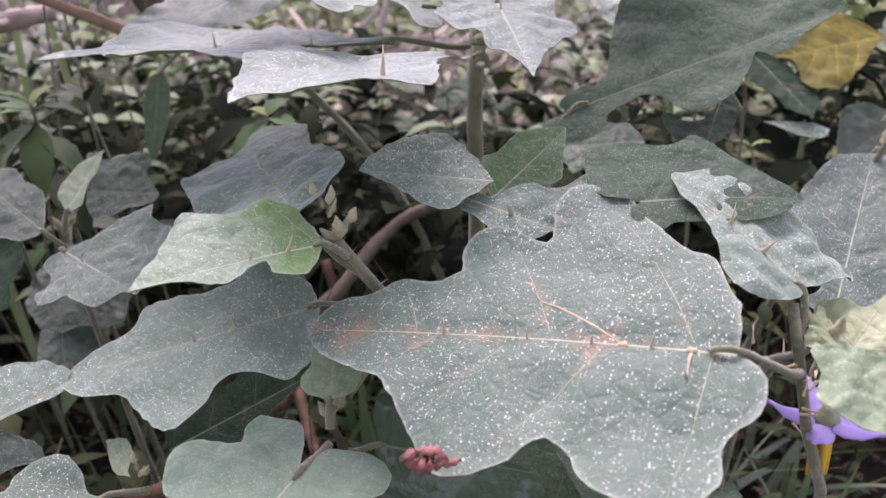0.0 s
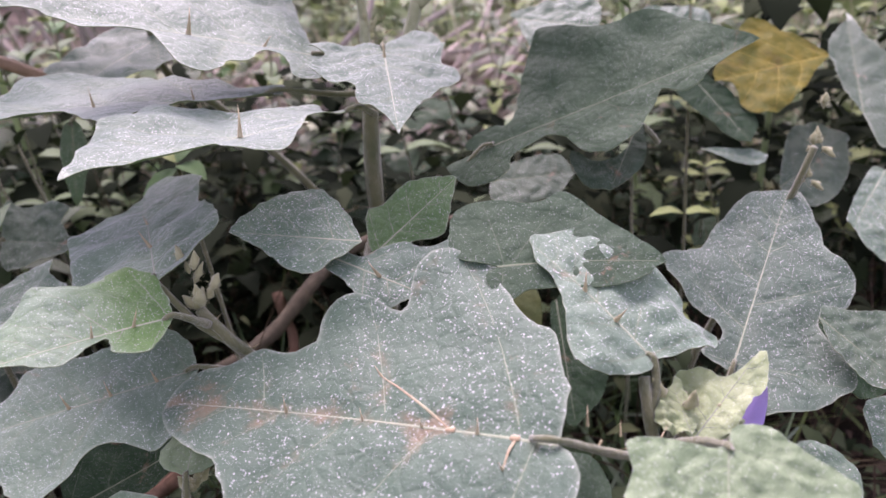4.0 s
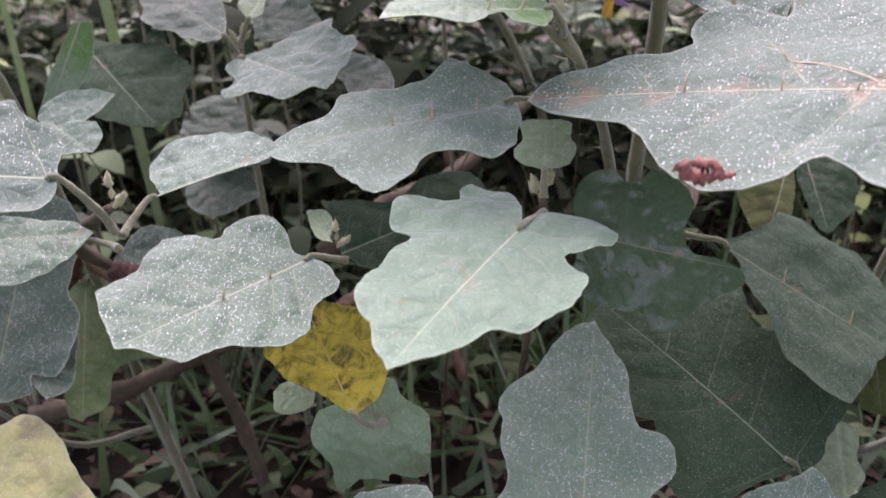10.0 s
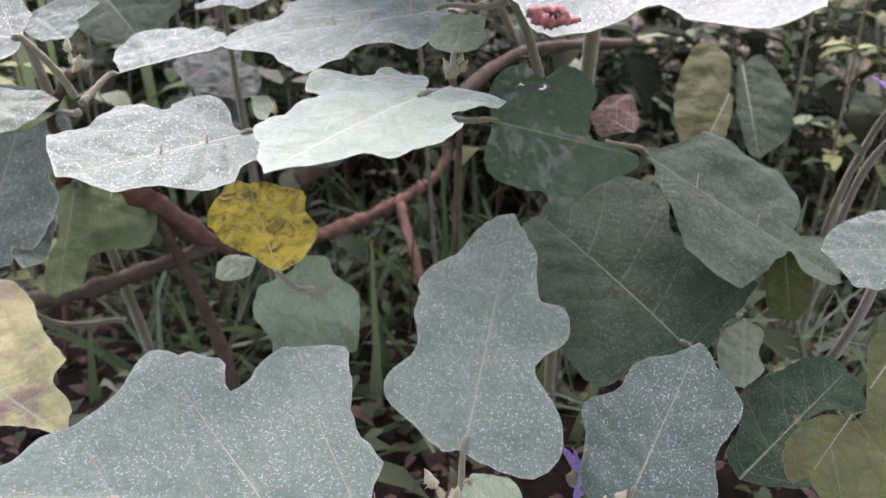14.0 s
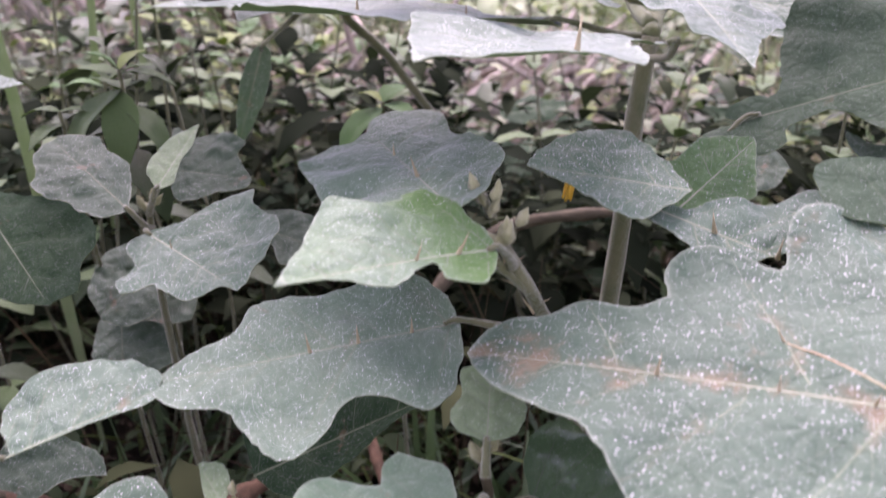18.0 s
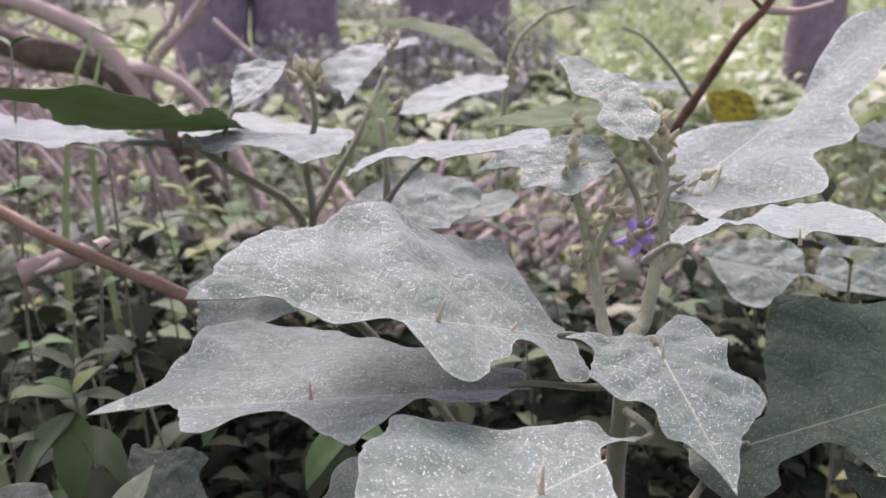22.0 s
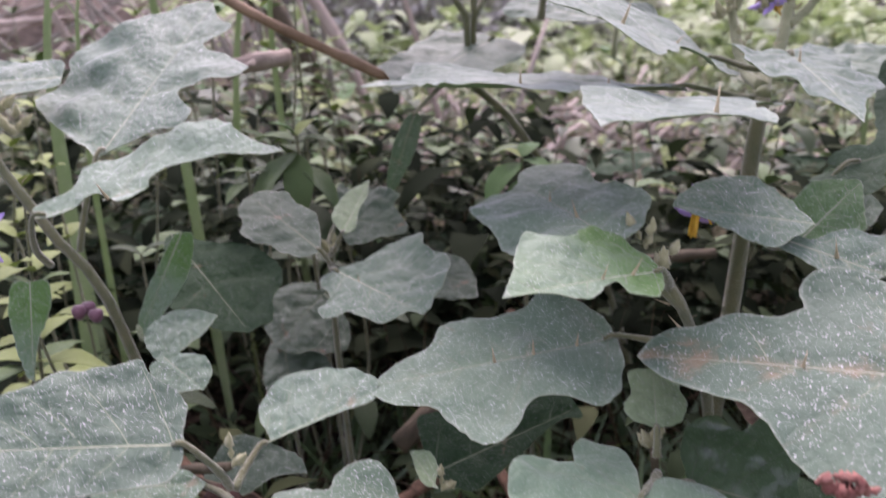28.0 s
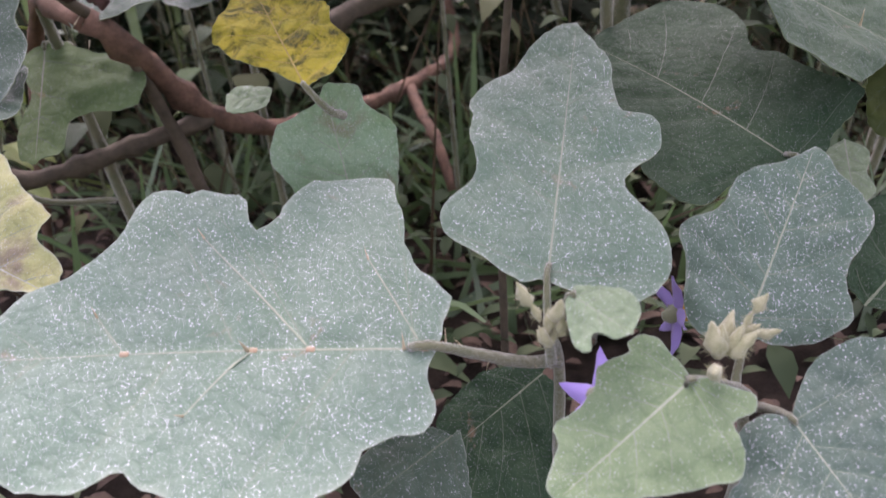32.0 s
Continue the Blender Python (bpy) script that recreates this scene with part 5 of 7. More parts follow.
leaf(back_right_shoot, (0.1202, 0.4817, 0.3404), (0.1213, 0.3979, 0.2985), (0.000, -0.447, 0.894),
     [(-0.108, 0.134), (0.122, 0.264), (0.499, 0.288), (0.795, 0.208)],
     [(0.069, -0.048), (0.579, -0.101), (0.949, -0.066)],
     fold=(0, 0), arch=0, coat=DEEP, seed=68)
leaf(front_right_shoot, (0.1248, 0.3243, 0.2675), (0.1308, 0.3080, 0.2309), (-0.000, -0.914, 0.406),
     [(0.053, 0.179), (0.335, 0.34), (0.789, 0.271), (1.005, 0.073)],
     [(0.135, -0.23), (0.514, -0.31), (0.867, -0.247)],
     fold=(0, 0), arch=0, coat=OLIVE, seed=69)
leaf(front_right_shoot, (0.1034, 0.3008, 0.2342), (0.0992, 0.2611, 0.2144), (0.000, -0.447, 0.894),
     [(0.167, 0.229), (0.505, 0.16), (0.728, 0.22)],
     [(0.261, -0.262), (0.599, -0.321), (0.968, -0.219)],
     fold=(0, 0), arch=0, coat=LIME, seed=70)
leaf(low_shoot, (-0.1684, 0.2611, 0.2678), (-0.1884, 0.2561, 0.2653), (0.000, -0.447, 0.894),
     [(0.127, 0.347), (0.616, 0.439), (0.979, 0.28)],
     [(0.008, -0.19), (0.526, -0.44), (0.948, -0.272)],
     fold=(0, 0), arch=0, coat=LIME, seed=71)
leaf(low_shoot, (-0.2778, 0.5178, 0.3389), (-0.3038, 0.4713, 0.3156), (0.000, -0.447, 0.894),
     [(0.23, 0.37), (0.649, 0.492), (0.947, 0.375), (1.022, 0.079)],
     [(-0.137, -0.025), (0.036, -0.469), (0.34, -0.604), (0.802, -0.384)],
     fold=(0, 0), arch=0, coat=DARK, seed=72)
leaf(low_shoot, (0.0421, 0.4097, 0.3078), (0.0165, 0.4281, 0.3170), (0.000, -0.447, 0.894),
     [(0.16, 0.148), (0.428, 0.508), (0.97, 0.208)],
     [(0.127, -0.336), (0.739, -0.84), (1.06, -0.424)],
     fold=(0, 0), arch=0, coat=LITTER, label="shrivelled brown leaf", seed=73)
leaf(left_low_shoot, (-0.3342, 0.2147, 0.2234), (-0.2426, 0.1795, 0.2058), (0.000, -0.447, 0.894),
     [(-0.346, 0.298), (-0.207, 0.4), (-0.081, 0.516), (0.148, 0.49), (0.3, 0.416), (0.471, 0.358), (0.647, 0.308), (0.713, 0.18), (0.875, 0.136)],
     [(0.345, -0.296), (0.511, -0.25), (0.701, -0.095)],
     fold=(0, 0), arch=0, coat=WITHERED, label="withered yellowish leaf with brown spots", seed=74)
leaf(front_shoot, (-0.0781, 0.1624, 0.1572), (-0.1109, 0.1365, 0.1443), (0.000, -0.447, 0.894),
     [(-0.078, 0.027), (0.135, 0.426), (0.384, 0.666)],
     [(0.124, -0.183), (0.492, -0.391), (0.942, -0.275)],
     fold=(0, 0), arch=0, coat=DARK, seed=75)
leaf(front_shoot, (-0.0405, 0.2350, 0.1346), (-0.0849, 0.1968, 0.1155), (0.000, -0.447, 0.894),
     [(0.002, 0.258), (0.521, 0.697), (0.741, 0.779), (1.118, 0.403)],
     [(-0.069, -0.073), (0.374, -0.329), (0.877, -0.254)],
     fold=(0, 0), arch=0, coat=DEEP, seed=76)
leaf(front_shoot, (-0.0355, 0.1459, 0.2355), (-0.0163, 0.1334, 0.2292), (0.000, -0.447, 0.894),
     [(-0.019, 0.162), (0.287, 0.401), (0.58, 0.514), (0.876, 0.402)],
     [(0.045, -0.196), (0.487, -0.624), (0.708, -0.555), (0.593, -0.323), (0.864, -0.195)],
     fold=(0, 0), arch=0, coat=LIME, node=(-0.040, 0.160, 0.196), seed=77)
leaf(left_low_shoot, (-0.3098, 0.2448, 0.3558), (-0.2570, 0.2505, 0.3587), (0.000, -0.447, 0.894),
     [(0.131, 0.203), (0.417, 0.2), (0.762, 0.135)],
     [(0.167, -0.427), (0.487, -0.46), (0.726, -0.336), (0.878, -0.198)],
     fold=(0, 0), arch=0, coat=PALE, seed=78)
leaf(left_low_shoot, (-0.3564, 0.3146, 0.2734), (-0.3177, 0.2686, 0.2503), (-0.000, -0.447, 0.894),
     [(0.035, 0.142), (0.493, 0.407), (0.765, 0.342), (1.016, 0.186)],
     [(-0.271, -0.281), (0.363, -0.392), (0.615, -0.125)],
     fold=(0, 0), arch=0, coat=DARK, seed=79)
leaf(low_shoot, (-0.1560, 0.2732, 0.3454), (-0.1720, 0.2898, 0.3537), (0.000, -0.447, 0.894),
     [(0.314, 0.18)],
     [(0.139, -0.028), (0.368, -0.245), (0.747, -0.299)],
     fold=(0, 0), arch=0, coat=LIME, seed=80)
leaf(left_low_shoot, (-0.2448, 0.3480, 0.2955), (-0.2978, 0.3272, 0.2851), (0.000, -0.447, 0.894),
     [(0.07, -0.249), (0.483, -0.613), (0.778, -0.624), (1.049, -0.299), (0.981, 0.076)],
     [(0.336, -0.07), (0.636, 0.015)],
     fold=(0, 0), arch=0, coat=DARK, seed=81)
leaf(mid_shoot, (-0.2951, 0.5392, 0.3158), (-0.2764, 0.4979, 0.2951), (-0.000, -0.447, 0.894),
     [(0.043, 0.27), (0.464, 0.509), (0.981, 0.403)],
     [(-0.07, -0.173), (0.035, -0.555), (0.492, -0.668), (0.911, -0.072)],
     fold=(0, 0), arch=0, coat=DARK, seed=82)
leaf(back_right_shoot, (0.3679, 0.6604, 0.4521), (0.2696, 0.6426, 0.4432), (-0.000, -0.447, 0.894),
     [(0.249, 0.18), (0.431, 0.337), (0.756, 0.506), (0.924, 0.383), (0.886, 0.112)],
     [(0.144, -0.372), (0.373, -0.622), (0.593, -0.488), (0.939, -0.13)],
     fold=(0, 0), arch=0, coat=OCHRE, label="yellow leaf with dark blotches", seed=83)
leaf(back_right_shoot, (0.3674, 0.5927, 0.4205), (0.3961, 0.6987, 0.4735), (0.000, -0.447, 0.894),
     [(0.258, 0.106), (0.665, 0.157)],
     [(-0.291, -0.086), (0.043, -0.357), (0.473, -0.289), (0.814, -0.089), (1.067, -0.007)],
     fold=(0, 0), arch=0, coat=DARK, seed=84)
leaf(back_right_shoot, (0.3631, 0.5439, 0.3927), (0.3230, 0.5000, 0.3707), (-0.000, -0.447, 0.894),
     [(-0.192, 0.132), (0.432, 0.564), (1.163, 0.57), (1.204, 0.247)],
     [(0.092, -0.141), (0.878, -0.104)],
     fold=(0, 0), arch=0, coat=GREY, seed=85)
leaf(back_right_shoot, (0.3118, 0.5972, 0.3642), (0.3799, 0.6367, 0.3839), (0.000, -0.447, 0.894),
     [(0.321, 0.24), (0.706, 0.459), (0.99, 0.336), (1.067, 0.052)],
     [(-0.062, -0.188), (0.152, -0.406), (0.614, -0.3)],
     fold=(0, 0), arch=0, coat=DARK, seed=86)
leaf(back_right_shoot, (0.2564, 0.6517, 0.4423), (0.2812, 0.5834, 0.4081), (0.000, -0.447, 0.894),
     [(-0.029, 0.148), (0.291, 0.207), (0.757, 0.221)],
     [(0.07, -0.266), (0.615, -0.183), (0.904, -0.119)],
     fold=(0, 0), arch=0, coat=DEEP, seed=87)
leaf(back_right_shoot, (0.2457, 0.5910, 0.4033), (0.2896, 0.5742, 0.3948), (0.000, -0.447, 0.894),
     [(0.504, 0.153), (0.975, 0.19)],
     [(0.549, -0.139), (0.889, -0.125)],
     fold=(0, 0), arch=0, coat=GREY, seed=88)
leaf(right_shoot, (0.2012, 0.2960, 0.3490), (0.2318, 0.2857, 0.3439), (-0.000, -0.447, 0.894),
     [(-0.046, 0.068), (0.165, 0.432), (0.526, 0.504), (0.906, 0.291)],
     [(0.247, -0.784), (0.976, -0.544)],
     fold=(0, 0), arch=0, coat=GREY, seed=89)
leaf(right_shoot, (0.2955, 0.3200, 0.3456), (0.2504, 0.3147, 0.3429), (0.000, -0.447, 0.894),
     [(0.056, 0.529), (0.521, 0.643), (0.859, 0.441), (0.972, 0.066)],
     [(-0.187, -0.351), (0.367, -0.458), (0.857, -0.452)],
     fold=(0, 0), arch=0, coat=GREY, seed=90)
leaf(back_right_shoot, (0.2632, 0.4139, 0.3531), (0.2998, 0.3855, 0.3388), (0.000, -0.447, 0.894),
     [(-0.098, 0.127), (0.119, 0.189), (0.506, 0.09), (0.913, 0.209)],
     [(0.402, -0.548), (0.793, -0.689), (1.013, -0.476), (1.029, -0.068)],
     fold=(0, 0), arch=0, coat=DEEP, seed=91)
leaf(tall_shoot, (0.0820, 0.5612, 0.4003), (0.1452, 0.5632, 0.4013), (0.000, -0.447, 0.894),
     [(-0.013, 0.074), (0.429, 0.303), (0.851, 0.303)],
     [(-0.006, -0.288), (0.254, -0.393), (0.729, -0.323)],
     fold=(0, 0), arch=0, coat=DARK, seed=92)
leaf(left_shoot, (-0.3421, 0.4270, 0.4174), (-0.3650, 0.4002, 0.3601), (0.302, -0.905, 0.302),
     [(-0.013, 0.11), (0.28, 0.198), (0.584, 0.176), (1.033, 0.07)],
     [(0.08, -0.054), (0.504, -0.085), (0.907, -0.065)],
     fold=(0, 0), arch=0, coat=FRESH, seed=93)
leaf(left_shoot, (-0.3729, 0.3172, 0.4256), (-0.3707, 0.3013, 0.3762), (0.206, -0.928, 0.309),
     [(0.006, 0.166), (0.264, 0.186), (0.603, 0.066)],
     [(0.022, -0.166), (0.363, -0.203), (0.882, -0.08)],
     fold=(0, 0), arch=0, coat=FRESH, seed=94)
leaf(far_shoot, (-0.1107, 0.7153, 0.6059), (-0.0251, 0.7918, 0.6212), (-0.000, -0.196, 0.981),
     [(0.213, 0.164), (0.458, 0.224), (0.832, 0.289), (1.112, 0.12)],
     [(-0.05, -0.039), (0.005, -0.182), (0.254, -0.164), (0.536, -0.064), (0.88, -0.1)],
     fold=(0, 0), arch=0, coat=PALE, seed=95)
leaf(far_shoot, (0.0886, 0.7381, 0.6007), (-0.0453, 0.7088, 0.5949), (-0.000, -0.196, 0.981),
     [(0.213, 0.108), (0.496, 0.168), (0.745, 0.141)],
     [(0.008, -0.243), (0.224, -0.241), (0.485, -0.193), (0.768, -0.155)],
     fold=(0, 0), arch=0, coat=MOSS, seed=96)
leaf(far_shoot, (-0.0297, 0.8213, 0.6391), (-0.1552, 0.9076, 0.6775), (-0.000, -0.406, 0.914),
     [(-0.003, 0.084), (0.186, -0.004), (0.419, -0.028), (0.667, -0.053), (0.851, 0.003)],
     [(0.201, -0.131), (0.492, -0.223), (0.692, -0.189), (0.899, -0.101)],
     fold=(0, 0), arch=0, coat=MOSS, seed=97)
leaf(far_shoot, (-0.1607, 0.7860, 0.5802), (-0.3193, 0.7956, 0.5812), (0.000, -0.100, 0.995),
     [(-0.01, 0.282), (0.258, 0.284), (0.578, 0.236), (0.811, 0.2)],
     [(0.017, -0.069), (0.253, -0.216), (0.605, -0.457), (0.891, -0.546), (1.001, -0.378), (1.034, -0.071)],
     fold=(0, 0), arch=0, coat=PALE, seed=98)
leaf(far_shoot, (-0.1189, 0.6503, 0.5850), (-0.1200, 0.6587, 0.6251), (-0.000, -0.979, 0.206),
     [(0.153, 0.235), (0.34, 0.129), (0.44, 0.249), (0.576, 0.088), (0.725, 0.235), (0.815, 0.105)],
     [(0.07, -0.148), (0.227, -0.301), (0.326, -0.209), (0.511, -0.333), (0.565, -0.172), (0.705, -0.246), (0.871, -0.138)],
     fold=(0, 0), arch=0, coat=YOUNG, label="pale yellow-green toothed young leaf", seed=99)
leaf(far_shoot, (-0.0862, 0.6395, 0.5326), (-0.0203, 0.6751, 0.5445), (-0.000, -0.316, 0.949),
     [(0.064, 0.076), (0.313, 0.224), (0.622, 0.226), (0.96, 0.151)],
     [(0.047, -0.084), (0.36, -0.157), (0.703, -0.188)],
     fold=(0, 0), arch=0, coat=PALE, seed=100)
leaf(far_shoot, (0.2834, 1.1364, 0.5460), (0.2858, 1.1551, 0.5881), (-0.000, -0.914, 0.406),
     [(0.081, 0.474), (0.772, 0.715), (0.927, 0.159)],
     [(0.068, -0.473), (0.324, -0.664), (0.817, -0.476)],
     fold=(0, 0), arch=0, coat=YELLOW, seed=101)
leaf(left_low_shoot, (-0.3472, 0.2639, 0.2474), (-0.3435, 0.3446, 0.3399), (0.100, -0.752, 0.652),
     [(0.12, 0.041), (0.203, 0.25), (0.608, 0.407), (0.893, 0.322), (0.976, 0.182)],
     [(0.037, -0.09), (0.063, -0.171), (0.148, -0.151), (0.145, -0.264), (0.249, -0.312), (0.428, -0.3), (0.529, -0.246), (0.663, -0.244), (0.775, -0.273), (0.935, -0.174)],
     fold=(0, 0), arch=0, coat=DARK, node=(-0.300, 0.330, 0.180), seed=102)
leaf(left_low_shoot, (-0.2666, 0.2618, 0.3491), (-0.3061, 0.2441, 0.3387), (-0.000, -0.507, 0.862),
     [(0.302, 0.141), (0.586, 0.123), (0.807, 0.055)],
     [(0.239, -0.094), (0.414, -0.334), (0.633, -0.487), (0.878, -0.394)],
     fold=(0, 0), arch=0, coat=MOSS, node=(-0.242, 0.242, 0.355), seed=103)
leaf(right_shoot, (0.1436, 0.2451, 0.4110), (0.1749, 0.2723, 0.4285), (-0.101, -0.453, 0.886),
     [(0.008, 0.107), (0.253, 0.368), (0.438, 0.432), (0.572, 0.299), (0.585, 0.149), (0.69, 0.055)],
     [(0.06, -0.114), (0.249, -0.2), (0.544, -0.18), (0.753, -0.202), (1.011, -0.06)],
     fold=(0, 0), arch=0, coat=YOUNG, wave=3.4, label="crumpled pale young leaf", seed=104)
leaf(right_shoot, (0.1423, 0.2443, 0.4129), (0.1393, 0.2618, 0.4229), (0.204, -0.458, 0.865),
     [(0.057, 0.032), (0.108, 0.448), (0.444, 0.542), (0.805, 0.299)],
     [(0.296, -0.23), (0.858, -0.229), (1.162, -0.119)],
     fold=(0, 0), arch=0, coat=YOUNG, wave=3.4, label="crumpled pale young leaf", seed=105)
leaf(right_shoot, (0.1454, 0.2475, 0.4089), (0.1608, 0.2549, 0.4122), (-0.000, -0.406, 0.914),
     [(0.358, 0.319), (0.938, 0.358), (1.24, 0.089)],
     [(0.158, -0.248), (0.582, -0.283), (1.104, -0.221)],
     fold=(0, 0), arch=0, coat=YOUNG, wave=3.4, label="crumpled pale young leaf", seed=106)


# ---- buds and flowers ----
def bud_mesh(seed, count=7, size=0.004, tall=1.0):
    """A woolly cluster of pointed buds."""
    rnd = random.Random(seed)
    verts, faces = [], []
    for b in range(count):
        c = Vector((rnd.gauss(0, 1), rnd.gauss(0, 1), rnd.gauss(0.3, 0.9) * tall)) * size * 0.75
        d = (c + Vector((0, 0, size * 1.2))).normalized()
        r, ln = size * rnd.uniform(0.35, 0.6), size * rnd.uniform(1.0, 1.7)
        q = d.to_track_quat("Z", "Y")
        o = len(verts)
        for i, (h, w) in enumerate(((-0.5, 0.3), (-0.2, 0.85), (0.1, 1.0), (0.45, 0.75), (0.8, 0.35), (1.0, 0.1))):
            for k in range(7):
                g = 6.2832 * k / 7
                j = 1 + rnd.uniform(-0.4, 0.4)
                verts.append(c + q @ Vector((math.cos(g) * r * w * j, math.sin(g) * r * w * j, h * ln)))
            if i:
                p = o + 7 * (i - 1)
                faces += [(p + k, p + (k + 1) % 7, p + 7 + (k + 1) % 7, p + 7 + k) for k in range(7)]
        faces.append(tuple(range(o + 35, o + 42)))
        for h in range(34):
            a = c + q @ Vector((rnd.uniform(-1, 1), rnd.uniform(-1, 1), rnd.uniform(-0.5, 1))).normalized() * r * 1.0
            w = (a - c).normalized() * size * rnd.uniform(0.25, 0.7)
            s = w.orthogonal().normalized() * 0.00010
            p = len(verts)
            verts += [a - s, a + s, a + w]
            faces.append((p, p + 1, p + 2))
    return mesh("bud", verts, faces, [WOOL])


BUDS = [bud_mesh(s, n, z, t) for s, n, z, t in ((1, 7, 0.0042, 1.0), (2, 5, 0.0036, 1.6), (3, 9, 0.0050, 1.0), (4, 6, 0.0040, 2.6))]


def bud(plant, place, kind=0, size=1.0, tilt=(0, 0, 0)):
    return part("bud", BUDS[kind], plant, "pale woolly bud cluster", Matrix.LocRotScale(Vector(place), Euler([radians(a) for a in tilt]), (size, size, size)))


def petal_mesh():
    v, f = [], []
    for i, (s, w) in enumerate(((0.0, 0.20), (0.2, 0.40), (0.45, 0.42), (0.7, 0.30), (0.88, 0.15), (1.0, 0.02))):
        for k in (-1, -0.4, 0, 0.4, 1):
            v.append((s, k * w * 0.52, 0.10 * k * k * (1 if i < 4 else 0.4) - 0.16 * s * s + 0.02 * math.sin(9 * s + 3 * k)))
        if i:
            p = 5 * (i - 1)
            f += [(p + k, p + k + 1, p + 6 + k, p + 5 + k) for k in range(4)]
    n = len(v)
    v += [(a, b, c - 0.025) for a, b, c in v]
    f += [tuple(n + i for i in reversed(q)) for q in f]
    return mesh("petal", v, f, [PETAL])


def anther_mesh():
    v, f = tube([(0, 0, 0), (0.02, 0, 0.5), (0.0, 0, 1.0)], 0.13, 0.05, 7, 6, 0.05)
    return mesh("anther", v, f, [ANTHER])


PETAL_ME, ANTHER_ME = petal_mesh(), anther_mesh()
CALYX_ME = mesh("calyx", *tube([(0, 0, -0.25), (0, 0, -0.1), (0, 0, 0.02)], 0.10, 0.24, 8, 5, 0.2), [STEM_PALE])


def flower(plant, place, way, size=0.013, petals=(0, 1, 2, 3, 4), twist=0):
    """A violet star of five petals round a yellow cone; way: where its mouth points."""
    m = Matrix.LocRotScale(Vector(place), Vector(way).to_track_quat("Z", "X"), (size, size, size))
    c = part("flower", CALYX_ME, plant, "violet star-shaped flower with yellow anthers", m)
    for k in petals:
        part("petal", PETAL_ME, c, "", m @ pose(0, 0, 0, 0, 8 * ((k * 7) % 3) - 6, 72 * k + twist))
    for k in range(5):
        part("anther", ANTHER_ME, c, "", m @ pose(0.10 * math.cos(1.257 * k), 0.10 * math.sin(1.257 * k), 0, 4 * math.cos(k), 4 * math.sin(k), 72 * k) @ Matrix.Diagonal((0.75, 0.75, 1.1, 1)))
    return c


bud(bud_shoot, (-0.0635, 0.3335, 0.4475), 1, 1.1, (-25, -30, 0))
bud(bud_shoot, (-0.054, 0.322, 0.441), 0, 1.1, (0, 20, 40))
bud(low_shoot, (-0.0605, 0.279, 0.373), 0, 0.9)
bud(low_shoot, (-0.156, 0.279, 0.342), 1, 0.8)
bud(right_shoot, (0.139, 0.256, 0.413), 1, 1.2, (0, -30, 0))
bud(right_shoot, (0.148, 0.256, 0.405), 0, 1.2, (0, 10, 0))
bud(back_right_shoot, (0.276, 0.473, 0.424), 3, 1.1)
bud(back_right_shoot, (0.284, 0.482, 0.443), 3, 1.2)
bud(left_low_shoot, (-0.240, 0.240, 0.378), 1, 0.9)
bud(mid_shoot, (-0.247, 0.440, 0.404), 0, 0.9)
bud(tall_shoot, (0.001, 0.497, 0.546), 0, 1.0)
bud(tall_shoot, (-0.003, 0.507, 0.581), 3, 1.3)
bud(tall_shoot, (-0.001, 0.512, 0.599), 3, 1.0)
bud(tall_shoot, (0.014, 0.506, 0.573), 1, 1.2, (0, 40, 0))
bud(tall_shoot, (0.035, 0.523, 0.548), 0, 1.0)
bud(tall_shoot, (0.046, 0.537, 0.597), 2, 1.2)
bud(tall_shoot, (0.062, 0.532, 0.577), 1, 1.3, (0, 60, 0))
bud(tall_shoot, (0.051, 0.540, 0.608), 3, 0.9)
for px, py, pz, k, z in ((0.012, 0.494, 0.527, 1, 0.8), (0.008, 0.505, 0.553, 0, 0.7), (0.004, 0.503, 0.565, 1, 0.9), (-0.004, 0.506, 0.592, 2, 0.9), (0.044, 0.512, 0.545, 1, 0.8), (0.048, 0.523, 0.562, 0, 0.8), (0.050, 0.533, 0.582, 1, 1.0), (0.040, 0.530, 0.575, 1, 1.0), (0.020, 0.512, 0.566, 1, 0.9), (0.047, 0.545, 0.612, 2, 1.0)):
    bud(tall_shoot, (px, py, pz), k, z, (20 * math.sin(900 * px), 35 * math.cos(700 * pz), 0))
bud(front_shoot, (-0.045, 0.143, 0.224), 1, 1.2, (0, -30, 0))
bud(front_shoot, (-0.041, 0.142, 0.220), 0, 0.8)
bud(front_right_shoot, (0.015, 0.145, 0.214), 2, 1.1)
bud(front_right_shoot, (0.022, 0.150, 0.221), 1, 1.0, (0, 25, 0))
bud(left_shoot, (-0.413, 0.371, 0.507), 0, 1.2)
bud(left_shoot, (-0.402, 0.369, 0.497), 0, 1.1)
bud(left_shoot, (-0.429, 0.365, 0.525), 2, 1.2)

flower(right_shoot, (0.148, 0.256, 0.375), (-0.05, -0.10, -1.0), 0.024, twist=10)
flower(tall_shoot, (-0.022, 0.392, 0.452), (0.1, -0.9, -0.4), 0.015, twist=40)
flower(tall_shoot, (-0.017, 0.437, 0.431), (-0.2, -0.6, -0.7), 0.014, twist=10)
flower(tall_shoot, (0.036, 0.524, 0.552), (0.6, 0.6, -0.5), 0.015, twist=25)
flower(front_right_shoot, (0.012, 0.206, 0.190), (0.95, 0.25, 0.10), 0.019, twist=0)
flower(front_shoot, (-0.024, 0.146, 0.193), (0.6, 0.3, -0.7), 0.018, twist=30)
flower(right_shoot, (0.171, 0.274, 0.383), (0.25, 0.85, -0.40), 0.026, (0, 1, 2, 3, 4), twist=20)
